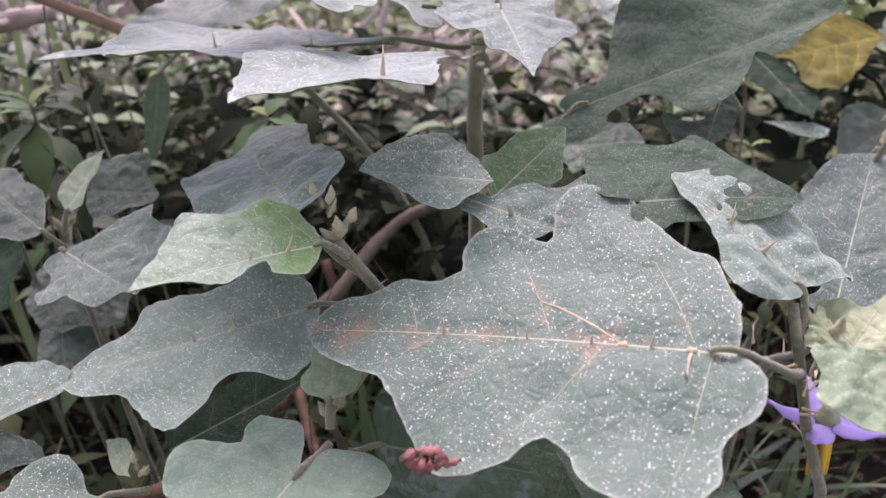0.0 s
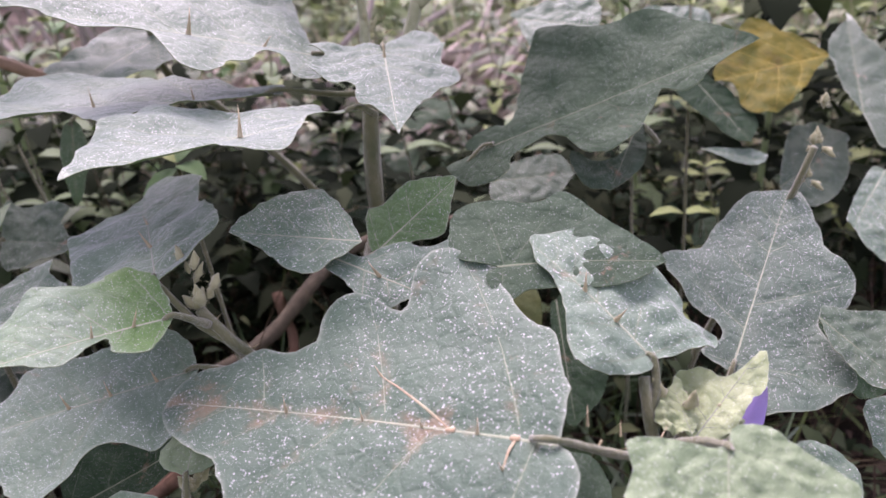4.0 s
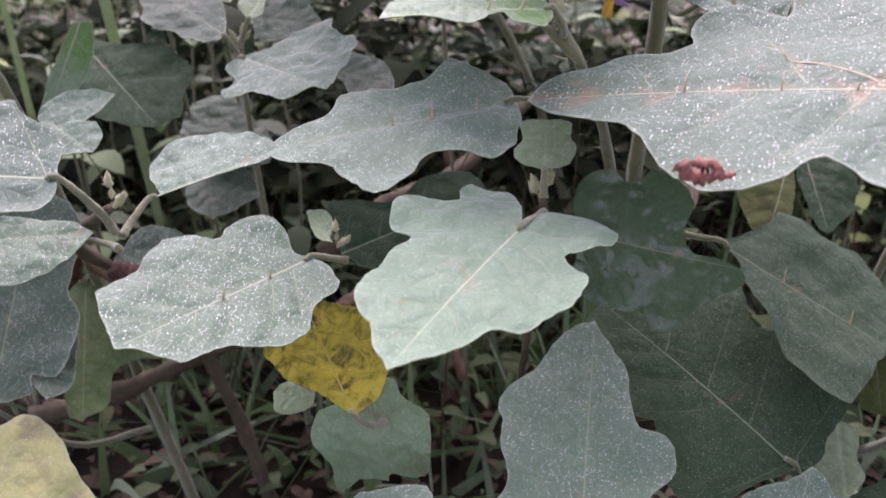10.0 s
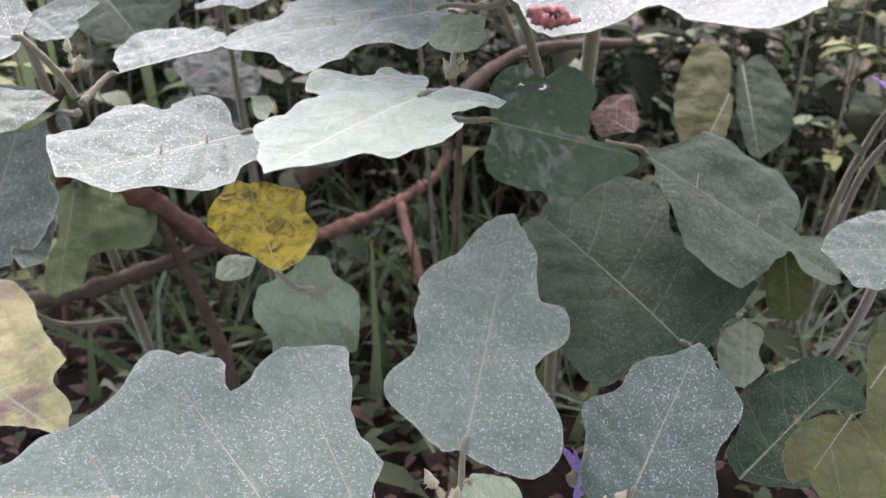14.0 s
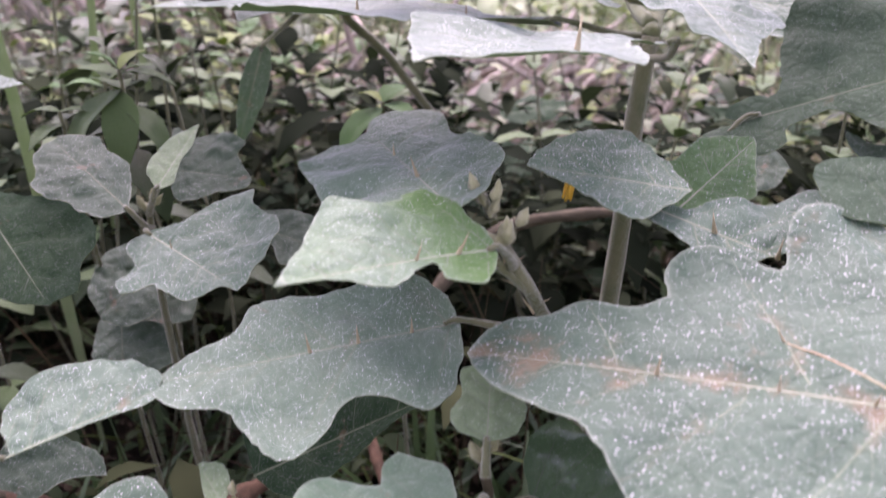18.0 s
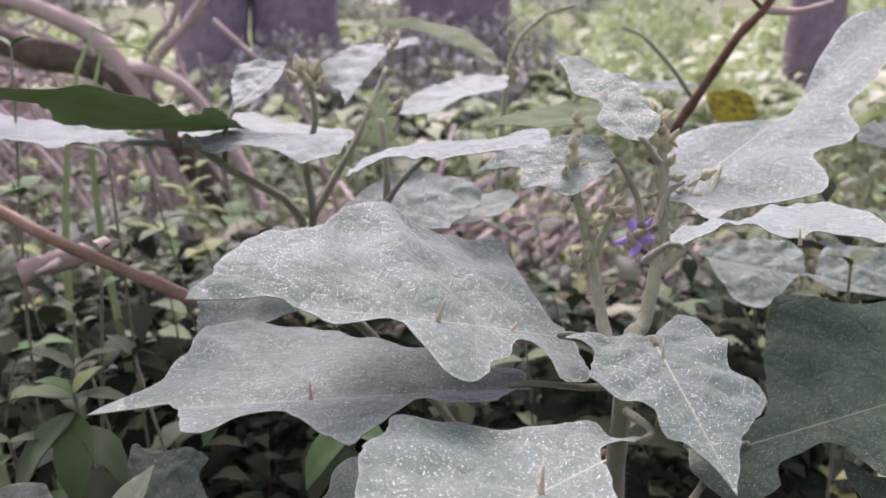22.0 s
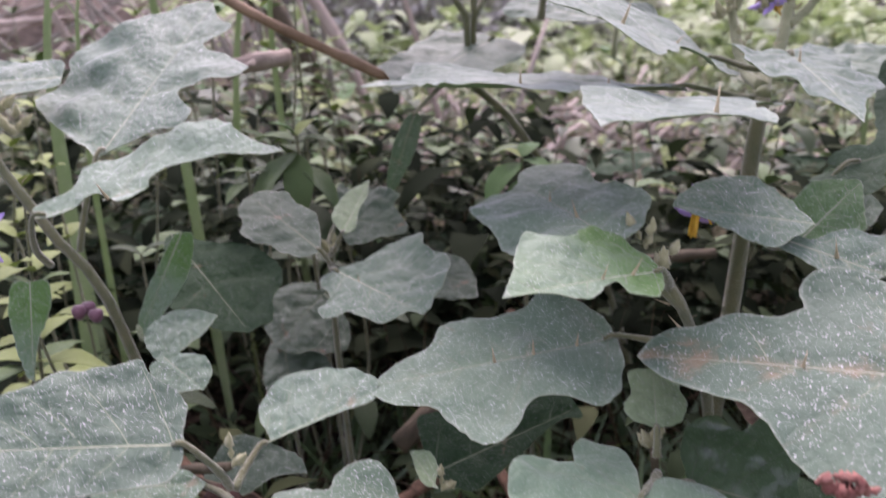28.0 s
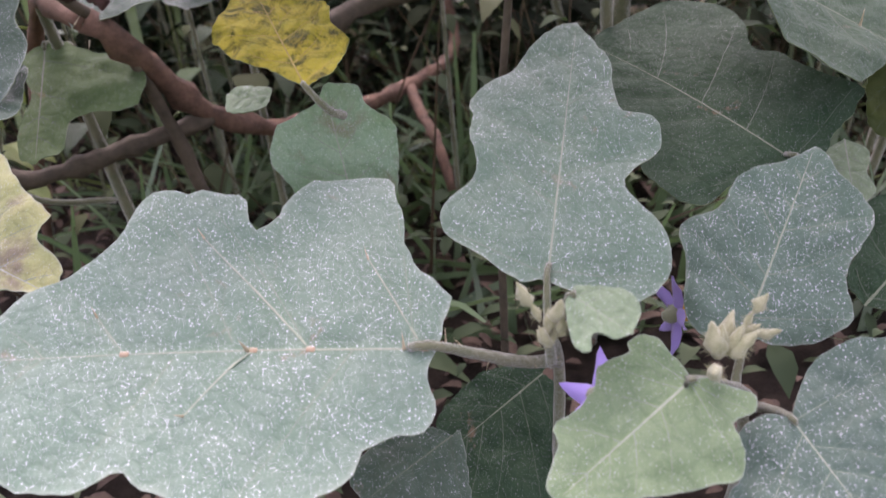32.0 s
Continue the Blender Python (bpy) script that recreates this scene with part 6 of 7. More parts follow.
flower(left_shoot, (-0.406, 0.320, 0.448), (0.25, -0.8, 0.35), 0.022, twist=15)
for px, k in (((-0.365, 0.341, 0.398), 0.75), ((-0.356, 0.342, 0.396), 0.65), ((-0.363, 0.347, 0.398), 0.6)):
    v, f = tube([(0, 0, -0.006 * k), (0, 0, -0.004 * k), (0, 0, 0.0), (0.0, 0, 0.004 * k), (0, 0, 0.005 * k)], 0.0018, 0.0022, 9, 5, 0.05)
    me = mesh("berry", [(p.x * (2.0 - 60000 * p.z * p.z), p.y * (2.0 - 60000 * p.z * p.z), p.z) if abs(p.z) < 0.0045 else p for p in map(Vector, v)], f, [BERRY])
    part("berry", me, left_shoot, "small dark purple berry", Matrix.Translation(px))
rod("scab", right_shoot, [(-0.021, 0.199, 0.4145), (-0.018, 0.197, 0.4115), (-0.0135, 0.196, 0.4105), (-0.010, 0.197, 0.4115), (-0.0095, 0.198, 0.4135), (-0.013, 0.199, 0.4148), (-0.017, 0.199, 0.4140)], 0.0020, 0.0012, SCAB, "dried red-brown gall curled on the leaf edge", rough=0.9)
rod("scab", right_shoot, [(-0.0105, 0.1970, 0.4115), (-0.006, 0.1968, 0.4110), (-0.003, 0.198, 0.4118)], 0.0015, 0.0006, SCAB, "dried red-brown gall curled on the leaf edge", rough=0.9)
# plug added in the ring's hole, dark to stand for its shade
rod("gall", right_shoot, [(-0.0150, 0.1985, 0.4122), (-0.0135, 0.198, 0.4124), (-0.0115, 0.1985, 0.4126)], 0.0013, 0.0010, GALL, "dark plug painting the shade in the curled gall's hole", rough=0.8)


# ---- thorns along the stems ----
def stem_thorns(plant, a, b, count, size, seed):
    rnd = random.Random(seed)
    a, b = Vector(a), Vector(b)
    d = (b - a).normalized()
    for i in range(count):
        out = d.orthogonal().normalized()
        out.rotate(Matrix.Rotation(rnd.uniform(0, 6.28), 3, d))
        thorn(plant, a.lerp(b, (i + 0.5) / count) + out * 0.0015, out + d * 0.3, size * rnd.uniform(0.6, 1.1))


stem_thorns(tall_shoot, (0.012, 0.441, 0.42), (0.016, 0.446, 0.50), 7, 0.8, 1)
stem_thorns(tall_shoot, (0.020, 0.460, 0.51), (0.044, 0.520, 0.625), 16, 0.7, 2)
stem_thorns(tall_shoot, (0.010, 0.462, 0.52), (-0.002, 0.505, 0.60), 12, 0.6, 3)
stem_thorns(bud_shoot, (-0.022, 0.352, 0.36), (-0.056, 0.318, 0.438), 14, 0.9, 4)
stem_thorns(right_shoot, (0.126, 0.242, 0.385), (0.126, 0.228, 0.425), 9, 0.9, 5)
stem_thorns(right_shoot, (0.122, 0.230, 0.420), (0.100, 0.233, 0.428), 4, 0.8, 6)
stem_thorns(left_shoot, (-0.381, 0.360, 0.430), (-0.440, 0.373, 0.523), 12, 0.8, 7)
stem_thorns(front_shoot, (-0.036, 0.187, 0.178), (-0.083, 0.156, 0.204), 6, 0.9, 8)

# ---- twigs, sticks and logs ----
bramble = thing("bramble_branch", (-0.255, 0.390, 0.214), "crooked reddish-brown thorny branch under the leaves", "branch")
rod("branch", bramble, [(-0.46, 0.46, 0.03), (-0.400, 0.420, 0.20), (-0.345, 0.372, 0.285), (-0.318, 0.345, 0.290), (-0.292, 0.331, 0.285)], 0.0040, 0.0046, TWIG, seed=20, knots=0.3, rough=0.28)
rod("branch", bramble, [(-0.292, 0.331, 0.287), (-0.278, 0.346, 0.269), (-0.271, 0.368, 0.244), (-0.255, 0.390, 0.215), (-0.231, 0.437, 0.189), (-0.204, 0.492, 0.179), (-0.154, 0.578, 0.180), (-0.122, 0.667, 0.192), (-0.138, 0.702, 0.247)], 0.0068, 0.0048, TWIG, seed=21, knots=0.35, rough=0.28)
rod("branch", bramble, [(-0.154, 0.578, 0.179), (-0.138, 0.531, 0.170), (-0.118, 0.475, 0.165), (-0.106, 0.452, 0.136)], 0.0048, 0.0036, TWIG, seed=22, knots=0.2, rough=0.2)
rod("branch", bramble, [(-0.371, 0.319, 0.195), (-0.340, 0.334, 0.194), (-0.297, 0.357, 0.204), (-0.255, 0.389, 0.213)], 0.0058, 0.0050, BARK, seed=23, knots=0.3, rough=0.28)
rod("branch", bramble, [(-0.213, 0.464, 0.239), (-0.173, 0.503, 0.262), (-0.117, 0.560, 0.271), (-0.047, 0.656, 0.310), (0.060, 0.706, 0.313)], 0.0075, 0.0050, BARK, seed=24, knots=0.15, rough=0.2)
stem_thorns(bramble, (-0.204, 0.492, 0.179), (-0.154, 0.578, 0.180), 8, 1.0, 9)
stem_thorns(bramble, (-0.154, 0.578, 0.180), (-0.122, 0.667, 0.192), 6, 1.0, 10)
stem_thorns(bramble, (-0.138, 0.531, 0.170), (-0.118, 0.475, 0.165), 5, 0.9, 12)
stem_thorns(bramble, (-0.296, 0.319, 0.289), (-0.257, 0.390, 0.216), 10, 0.8, 11)
long_stick = thing("bare_stick", (-0.235, 0.576, 0.502), "long bare tan stick leaning over the weeds", "stick")
rod("stick", long_stick, [(-0.601, 0.650, 0.721), (-0.508, 0.617, 0.645), (-0.410, 0.591, 0.589), (-0.327, 0.577, 0.543), (-0.224, 0.575, 0.495)], 0.0032, 0.0044, STICK, seed=31, knots=0.12)
rod("side_twig", long_stick, [(-0.590, 0.624, 0.628), (-0.519, 0.614, 0.621), (-0.472, 0.604, 0.621)], 0.0018, 0.0022, STICK, seed=32)
rod("side_twig", long_stick, [(-0.404, 0.592, 0.589), (-0.410, 0.621, 0.620), (-0.403, 0.657, 0.668), (-0.407, 0.677, 0.700)], 0.0022, 0.0012, TWIG, seed=33)
log = thing("fallen_log", (-0.366, 0.675, 0.502), "short weathered grey-pink log lying in the weeds", "log")
rod("log", log, [(-0.395, 0.651, 0.496), (-0.370, 0.664, 0.502), (-0.349, 0.697, 0.504)], 0.0085, 0.0075, LOG, seed=34, sides=12, rough=0.2)
rod("branch_stub", log, [(-0.370, 0.664, 0.502), (-0.368, 0.643, 0.502), (-0.371, 0.632, 0.501)], 0.004, 0.002, LOG, seed=38, rough=0.2)
bare_branch = thing("bare_branch", (0.134, 0.863, 0.566), "forked bare brown branch rising behind the leaves", "branch")
rod("branch", bare_branch, [(0.123, 0.885, 0.535), (0.157, 0.867, 0.596), (0.184, 0.838, 0.654), (0.202, 0.830, 0.677), (0.224, 0.825, 0.714)], 0.0052, 0.0036, TWIG, seed=35, knots=0.12)
rod("branch", bare_branch, [(0.202, 0.830, 0.677), (0.232, 0.836, 0.675), (0.270, 0.850, 0.683)], 0.0036, 0.0022, LOG, seed=36)
rod("branch", bare_branch, [(0.202, 0.830, 0.677), (0.187, 0.828, 0.691), (0.177, 0.831, 0.706)], 0.0022, 0.0014, TWIG, seed=37)
rod("branch", bare_branch, [(0.157, 0.867, 0.596), (0.139, 0.880, 0.625), (0.114, 0.897, 0.655), (0.093, 0.909, 0.666)], 0.0024, 0.0014, STEM, seed=39)
rod("stem", far_shoot, [(0.03, 0.76, 0.02), (-0.05, 0.70, 0.30), (-0.130, 0.645, 0.445), (-0.170, 0.629, 0.489), (-0.174, 0.624, 0.545), (-0.212, 0.600, 0.580), (-0.229, 0.575, 0.604)], 0.0052, 0.0026, STEM, seed=41)
rod("stem", far_shoot, [(-0.170, 0.631, 0.497), (-0.167, 0.635, 0.547), (-0.171, 0.643, 0.578), (-0.164, 0.651, 0.606), (-0.168, 0.658, 0.631)], 0.0034, 0.0020, STEM, seed=42)
rod("stem", far_shoot, [(-0.167, 0.632, 0.539), (-0.153, 0.651, 0.564), (-0.138, 0.669, 0.591), (-0.120, 0.714, 0.638)], 0.0030, 0.0018, STEM, seed=43)
rod("stem", far_shoot, [(-0.112, 0.604, 0.538), (-0.111, 0.613, 0.571), (-0.116, 0.633, 0.607)], 0.0030, 0.0020, STEM, seed=44)
rod("stem", far_shoot, [(-0.112, 0.608, 0.554), (-0.097, 0.584, 0.575), (-0.081, 0.558, 0.592)], 0.0022, 0.0016, STEM, seed=47)
rod("stem", far_shoot, [(-0.214, 0.599, 0.578), (-0.217, 0.616, 0.603), (-0.217, 0.642, 0.619)], 0.0022, 0.0016, STEM, seed=45)
rod("stem", far_shoot, [(-0.033, 0.843, 0.487), (-0.027, 0.857, 0.575), (-0.016, 0.872, 0.644), (0.012, 0.882, 0.676), (0.045, 0.887, 0.687)], 0.0034, 0.0018, STEM_PALE, seed=46)
bud(far_shoot, (-0.172, 0.659, 0.635), 2, 1.4)
bud(far_shoot, (-0.164, 0.658, 0.630), 0, 1.2)
bud(far_shoot, (-0.112, 0.635, 0.613), 1, 1.2)
bud(far_shoot, (-0.019, 0.870, 0.639), 3, 1.4)
bud(far_shoot, (-0.022, 0.864, 0.618), 2, 1.1)
bud(far_shoot, (0.001, 0.878, 0.662), 3, 1.2, (0, 40, 0))
bud(far_shoot, (-0.123, 0.739, 0.652), 1, 1.2)


# ---- undergrowth ----
def spread(x, y, rnd):
    return Vector((x, y, ground_height(x, y)))


def leaflet(verts, faces, base, way, up, length, width):
    """A small pointed leaf, folded along its middle."""
    way = way.normalized()
    side = way.cross(up)
    side = side.normalized() if side.length > 0.01 else way.orthogonal().normalized()
    up = side.cross(way)
    o = len(verts)
    for s, w, h in ((0, 0.08, 0), (0.3, 0.9, 0.10), (0.6, 0.85, 0.06), (1.0, 0.0, -0.15)):
        c = base + way * s * length + up * h * length
        if w:
            verts.extend([c - side * w * width / 2 + up * 0.12 * width, c, c + side * w * width / 2 + up * 0.12 * width])
        else:
            verts.append(c)
    for i in (0, 1):
        p = o + 3 * i
        faces.extend([(p, p + 1, p + 4, p + 3), (p + 1, p + 2, p + 5, p + 4)])
    faces.extend([(o + 6, o + 7, o + 9), (o + 7, o + 8, o + 9)])


def foliage(name, label, count, place, size, material, seed, height=0.12, category="undergrowth"):
    rnd = random.Random(seed)
    verts, faces = [], []
    for i in range(count):
        x, y = place(rnd)
        c = spread(x, y, rnd)
        top = rnd.random() ** 0.7 * height * (0.6 + 0.8 * abs(noise.noise(Vector((x * 3, y * 3, 7)))) * 1.4)
        yaw, lean = rnd.uniform(0, 6.283), rnd.uniform(-0.5, 0.7)
        way = Vector((math.cos(yaw) * math.cos(lean), math.sin(yaw) * math.cos(lean), math.sin(lean)))
        ln = size * math.exp(rnd.gauss(-0.08, 0.42)) * (1 + 0.25 * max(0, y - 1.5))
        leaflet(verts, faces, c + Vector((0, 0, top)), way, Vector((0, 0, 1)), ln, ln * rnd.uniform(0.35, 0.6))
    return tagged(new(name, mesh(name, verts, faces, [material])), label, category, kind="stuff")


def stalks(name, label, count, place, length, r, material, seed, lean=0.5, category="grass", bend=0.3):
    rnd = random.Random(seed)
    verts, faces = [], []
    for i in range(count):
        x, y = place(rnd)
        c = spread(x, y, rnd)
        yaw, tip = rnd.uniform(0, 6.283), rnd.uniform(0.0, lean)
        d = Vector((math.cos(yaw) * math.sin(tip), math.sin(yaw) * math.sin(tip), math.cos(tip)))
        ln = length * rnd.uniform(0.5, 1.3)
        side = d.cross(Vector((math.sin(yaw * 3), math.cos(yaw * 2), 0.3))).normalized() * r * rnd.uniform(0.6, 1.3)
        fall = Vector((d.x, d.y, -0.6 * tip)) * bend * ln
        o = len(verts)
        for k in range(5):
            g = k / 4
            p = c + d * ln * g + fall * g * g
            s = side * (1 - 0.85 * g)
            verts.extend([p - s, p + s])
            if k:
                faces.append((o + 2 * k - 2, o + 2 * k - 1, o + 2 * k + 1, o + 2 * k))
    return tagged(new(name, mesh(name, verts, faces, [material])), label, category, kind="stuff")


def band(x0, x1, y0, y1):
    return lambda rnd: (rnd.uniform(x0, x1), rnd.uniform(y0, y1))


def fan(y0, y1, spread_x=0.9, power=1.6):
    """More of them near than far, in a widening field."""
    def pick(rnd):
        y = y0 + (y1 - y0) * rnd.random() ** power
        return rnd.uniform(-1, 1) * (0.35 + spread_x * y), y
    return pick


foliage("low_weeds", "dense low green weeds growing behind the bush", 4800, fan(1.08, 3.2), 0.042, FOLIAGE, 51, 0.36)
foliage("shaded_weeds", "small leaves under the bush, coloured dark for the shade there", 700, band(-0.85, 0.75, 0.40, 1.1), 0.026, FOLIAGE_SHADE, 52, 0.22)
# leaf mass added to fill the hollow with painted shade
foliage("deep_undergrowth", "dense tangle of leaves filling the hollow of the bush, coloured near black as its shade", 3400, band(-0.9, 0.8, 0.68, 1.12), 0.042, HOLLOW_SHADE, 58, 0.38)
foliage("ground_sprouts", "small seedlings and low herbs on the soil", 1600, band(-0.6, 0.5, 0.05, 0.75), 0.019, SPROUT, 63, 0.07)
stalks("shaded_stalks", "thin stems standing in the hollow, coloured dark for shade", 280, band(-0.7, 0.6, 0.52, 0.95), 0.28, 0.0014, TWIG_SHADE, 59, 0.9, "stems")
stalks("fallen_twigs", "thin dead twigs lying across each other under the bush", 220, band(-0.7, 0.6, 0.42, 0.95), 0.22, 0.0017, TWIG_SHADE, 64, 1.5, "twigs", 0.1)
foliage("field_weeds", "green field of weeds reaching into the distance, its colour paled for haze", 16000, fan(3.0, 20, 0.8, 1.5), 0.075, FOLIAGE_FAR, 53, 0.5)
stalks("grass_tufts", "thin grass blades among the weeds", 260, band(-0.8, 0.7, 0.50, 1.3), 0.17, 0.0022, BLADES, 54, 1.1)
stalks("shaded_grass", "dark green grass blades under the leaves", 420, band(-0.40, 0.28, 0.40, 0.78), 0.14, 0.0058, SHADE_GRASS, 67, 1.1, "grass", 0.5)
stalks("field_grass", "tall grass behind the bush, its colour paled for haze", 2000, fan(1.9, 6), 0.32, 0.0028, FOLIAGE_FAR, 55, 0.7)
stalks("dry_stems", "dry straw-coloured stems lying between the weeds", 1500, fan(1.35, 3.2, 0.8), 0.34, 0.0032, DRY, 56, 1.5, "straw", 0.0)
foliage("leaf_litter", "dead brown leaves and bits on the soil", 7000, band(-0.9, 0.9, -0.1, 1.2), 0.015, LITTER, 57, 0.015, "litter")


def ring(r0, r1):
    """All round the bush, thinner outwards, but not where it grows itself."""
    def pick(rnd):
        g = rnd.uniform(0, 6.283)
        r = r0 + (r1 - r0) * rnd.random() ** 1.4
        x, y = r * math.cos(g), 0.3 + r * math.sin(g)
        return (x, y) if abs(x) > 0.5 or y < -0.9 or y > 1.2 else (x, -1.0 - r)
    return pick


foliage("meadow_weeds", "low green weeds round the bush", 9000, ring(1.3, 7.0), 0.045, FOLIAGE, 65, 0.10)
stalks("meadow_grass", "short grass growing round the bush", 6000, ring(1.2, 6.0), 0.12, 0.0026, BLADES, 66, 0.9)


def stalk_mesh(seed):
    v, f = tube([(-0.5, 0, 0), (0, 0, 0.02), (0.5, 0, 0)], 0.014, 0.006, 6, 5, 0.15, seed)
    return mesh("stalk", v, f, [STRAW])


STALKS = [stalk_mesh(s) for s in range(6)]


def straw_heap(cx, cy, w, h, count, seed, long=1.0):
    """Dry stalks thrown on a heap, all leaning much the same way."""
    rnd = random.Random(seed)
    ob = thing("straw_heap", (cx, cy, ground_height(cx, cy)), "heap of dry pinkish-brown stalks and brushwood", "straw heap", "straw heaps")
    for i in range(count):
        a = rnd.uniform(0, 6.283)
        rr = rnd.random() ** 0.5
        x, y = math.cos(a) * rr * w, math.sin(a) * rr * w * 0.6
        z = ground_height(cx, cy) + 0.02 + h * (1 - rr * rr) * rnd.uniform(0.1, 1.0)
        ln = rnd.uniform(0.35, 0.95) * long
        m = pose(cx + x, cy + y, z, 0, math.degrees(rnd.gauss(-0.35, 0.35)), math.degrees(rnd.gauss(0.5, 0.7)))
        part("stalk", STALKS[i % 6], ob, "", m @ Matrix.Diagonal((ln, rnd.uniform(0.5, 1.1), rnd.uniform(0.5, 1.1), 1)))
    heap_core(ob, cx, cy, w * 0.95, h * 0.72, seed)
    return ob


def heap_core(ob, cx, cy, w, h, seed):
    """The matted inside of a heap."""
    v, f = [], []
    for i in range(13):
        g = i / 12
        for k in range(28):
            u = 6.2832 * k / 28
            d = Vector((math.cos(u), math.sin(u), g * 2))
            r = (1 - g) * (1 + 0.22 * noise.noise(d * 2.1 + Vector((seed, 0, 0))))
            v.append((math.cos(u) * r * w, math.sin(u) * r * w * 0.6, h * (1 - (1 - g) ** 2) + 0.05 * h * noise.noise(d * 5)))
        if i:
            o = 28 * (i - 1)
            f += [(o + k, o + (k + 1) % 28, o + 28 + (k + 1) % 28, o + 28 + k) for k in range(28)]
    part("heap_core", mesh("heap_core", v, f, [HEAP]), ob, "matted dark straw inside the heap", Matrix.Translation((cx, cy, ground_height(cx, cy) - 0.02)))


straw_heap(-1.80, 2.6, 0.85, 0.80, 270, 61)
straw_heap(-0.15, 1.85, 0.62, 0.20, 200, 62, 0.7)


# ---- small weeds, each a plant ----
def weed_leaf_mesh(material, wide):
    """A pointed oval leaf with a sunken midrib."""
    v, f = [], []
    rows = ((0.0, 0.10), (0.12, 0.62), (0.3, 0.95), (0.5, 1.0), (0.7, 0.78), (0.87, 0.42), (1.0, 0.0))
    for i, (s, w) in enumerate(rows):
        for k in (-1, -0.5, 0, 0.5, 1):
            v.append((s, k * w * wide / 2, 0.10 * abs(k) * w * wide + 0.10 * math.sin(3.1 * s) - 0.12 * s * s + 0.012 * math.sin(14 * s + 2 * k)))
        if i:
            p = 5 * (i - 1)
            f += [(p + k, p + k + 1, p + 6 + k, p + 5 + k) for k in range(4)]
    n = len(v)
    v += [(a, b, c - 0.012) for a, b, c in v]
    f += [tuple(n + i for i in reversed(q)) for q in f]
    return mesh("leaf", v, f, [material])


# "shade" leaves have their shade in the material's colour
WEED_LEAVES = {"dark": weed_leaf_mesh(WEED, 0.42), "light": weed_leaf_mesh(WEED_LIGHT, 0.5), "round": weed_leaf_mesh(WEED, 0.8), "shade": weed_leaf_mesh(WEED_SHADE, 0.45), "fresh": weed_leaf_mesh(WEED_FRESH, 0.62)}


def weed(x, y, top, kind, size, pairs, seed, lean=(0, 0), label="small leafy weed with pairs of pointed green leaves"):
    rnd = random.Random(seed)
    z = ground_height(x, y) - 0.005
    ob = thing("weed", (x, y, z), label, "weed", "small weeds")
    h = top - z
    tipp = Vector((x + lean[0], y + lean[1], top))
    mid = Vector((x, y, z)).lerp(tipp, 0.5) + Vector((rnd.uniform(-0.04, 0.04), rnd.uniform(-0.02, 0.02), 0))
    rod("stem", ob, [(x, y, z), mid, tipp], 0.0017, 0.0010, STEM, sides=6, seed=seed)
    for i in range(pairs):
        g = 1 - 0.85 * (i / max(1, pairs)) ** 1.1
        c = mid.lerp(tipp, (g - 0.5) * 2) if g > 0.5 else Vector((x, y, z)).lerp(mid, g * 2)
        s = size * (0.55 + 0.5 * min(1, i / 2)) * rnd.uniform(0.8, 1.2)
        turn = i * 1.57 + rnd.uniform(-0.4, 0.4)
        for side in (0, math.pi):
            m = Matrix.Translation(c) @ Euler((0, -0.5 + 0.25 * min(i, 3) + rnd.uniform(-0.2, 0.2), turn + side)).to_matrix().to_4x4() @ Matrix.Diagonal((s, s, s, 1))
            part("leaf", WEED_LEAVES[kind], ob, "", m)
    return ob


# sprouts in the dark of the bush use the shade-coloured leaf
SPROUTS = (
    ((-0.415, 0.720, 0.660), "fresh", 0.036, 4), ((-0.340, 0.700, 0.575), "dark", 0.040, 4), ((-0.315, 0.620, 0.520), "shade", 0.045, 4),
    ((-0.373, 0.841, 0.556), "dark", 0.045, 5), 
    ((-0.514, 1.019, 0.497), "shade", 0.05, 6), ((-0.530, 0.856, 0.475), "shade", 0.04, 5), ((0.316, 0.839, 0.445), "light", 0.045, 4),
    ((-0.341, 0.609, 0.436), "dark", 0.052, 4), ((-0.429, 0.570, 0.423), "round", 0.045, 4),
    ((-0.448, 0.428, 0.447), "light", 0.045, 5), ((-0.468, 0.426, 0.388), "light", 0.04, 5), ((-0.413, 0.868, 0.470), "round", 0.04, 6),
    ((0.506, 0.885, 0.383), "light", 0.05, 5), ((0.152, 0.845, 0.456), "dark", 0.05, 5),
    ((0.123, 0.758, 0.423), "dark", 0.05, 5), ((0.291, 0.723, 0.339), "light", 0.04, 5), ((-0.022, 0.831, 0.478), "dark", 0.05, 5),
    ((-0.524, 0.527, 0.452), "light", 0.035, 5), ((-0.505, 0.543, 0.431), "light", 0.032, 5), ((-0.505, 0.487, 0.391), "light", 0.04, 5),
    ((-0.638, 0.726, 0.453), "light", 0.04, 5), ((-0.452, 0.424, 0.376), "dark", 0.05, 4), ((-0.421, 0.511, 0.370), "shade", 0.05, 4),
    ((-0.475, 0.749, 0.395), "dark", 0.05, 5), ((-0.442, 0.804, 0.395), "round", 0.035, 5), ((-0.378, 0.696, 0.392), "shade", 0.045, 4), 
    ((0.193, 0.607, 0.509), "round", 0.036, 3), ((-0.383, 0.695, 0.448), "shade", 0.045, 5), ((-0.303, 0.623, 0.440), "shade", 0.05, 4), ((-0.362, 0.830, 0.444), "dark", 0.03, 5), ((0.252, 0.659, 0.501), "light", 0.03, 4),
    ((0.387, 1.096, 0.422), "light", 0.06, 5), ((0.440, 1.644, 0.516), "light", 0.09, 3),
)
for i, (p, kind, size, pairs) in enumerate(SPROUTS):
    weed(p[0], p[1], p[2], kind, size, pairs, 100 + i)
_rnd = random.Random(71)
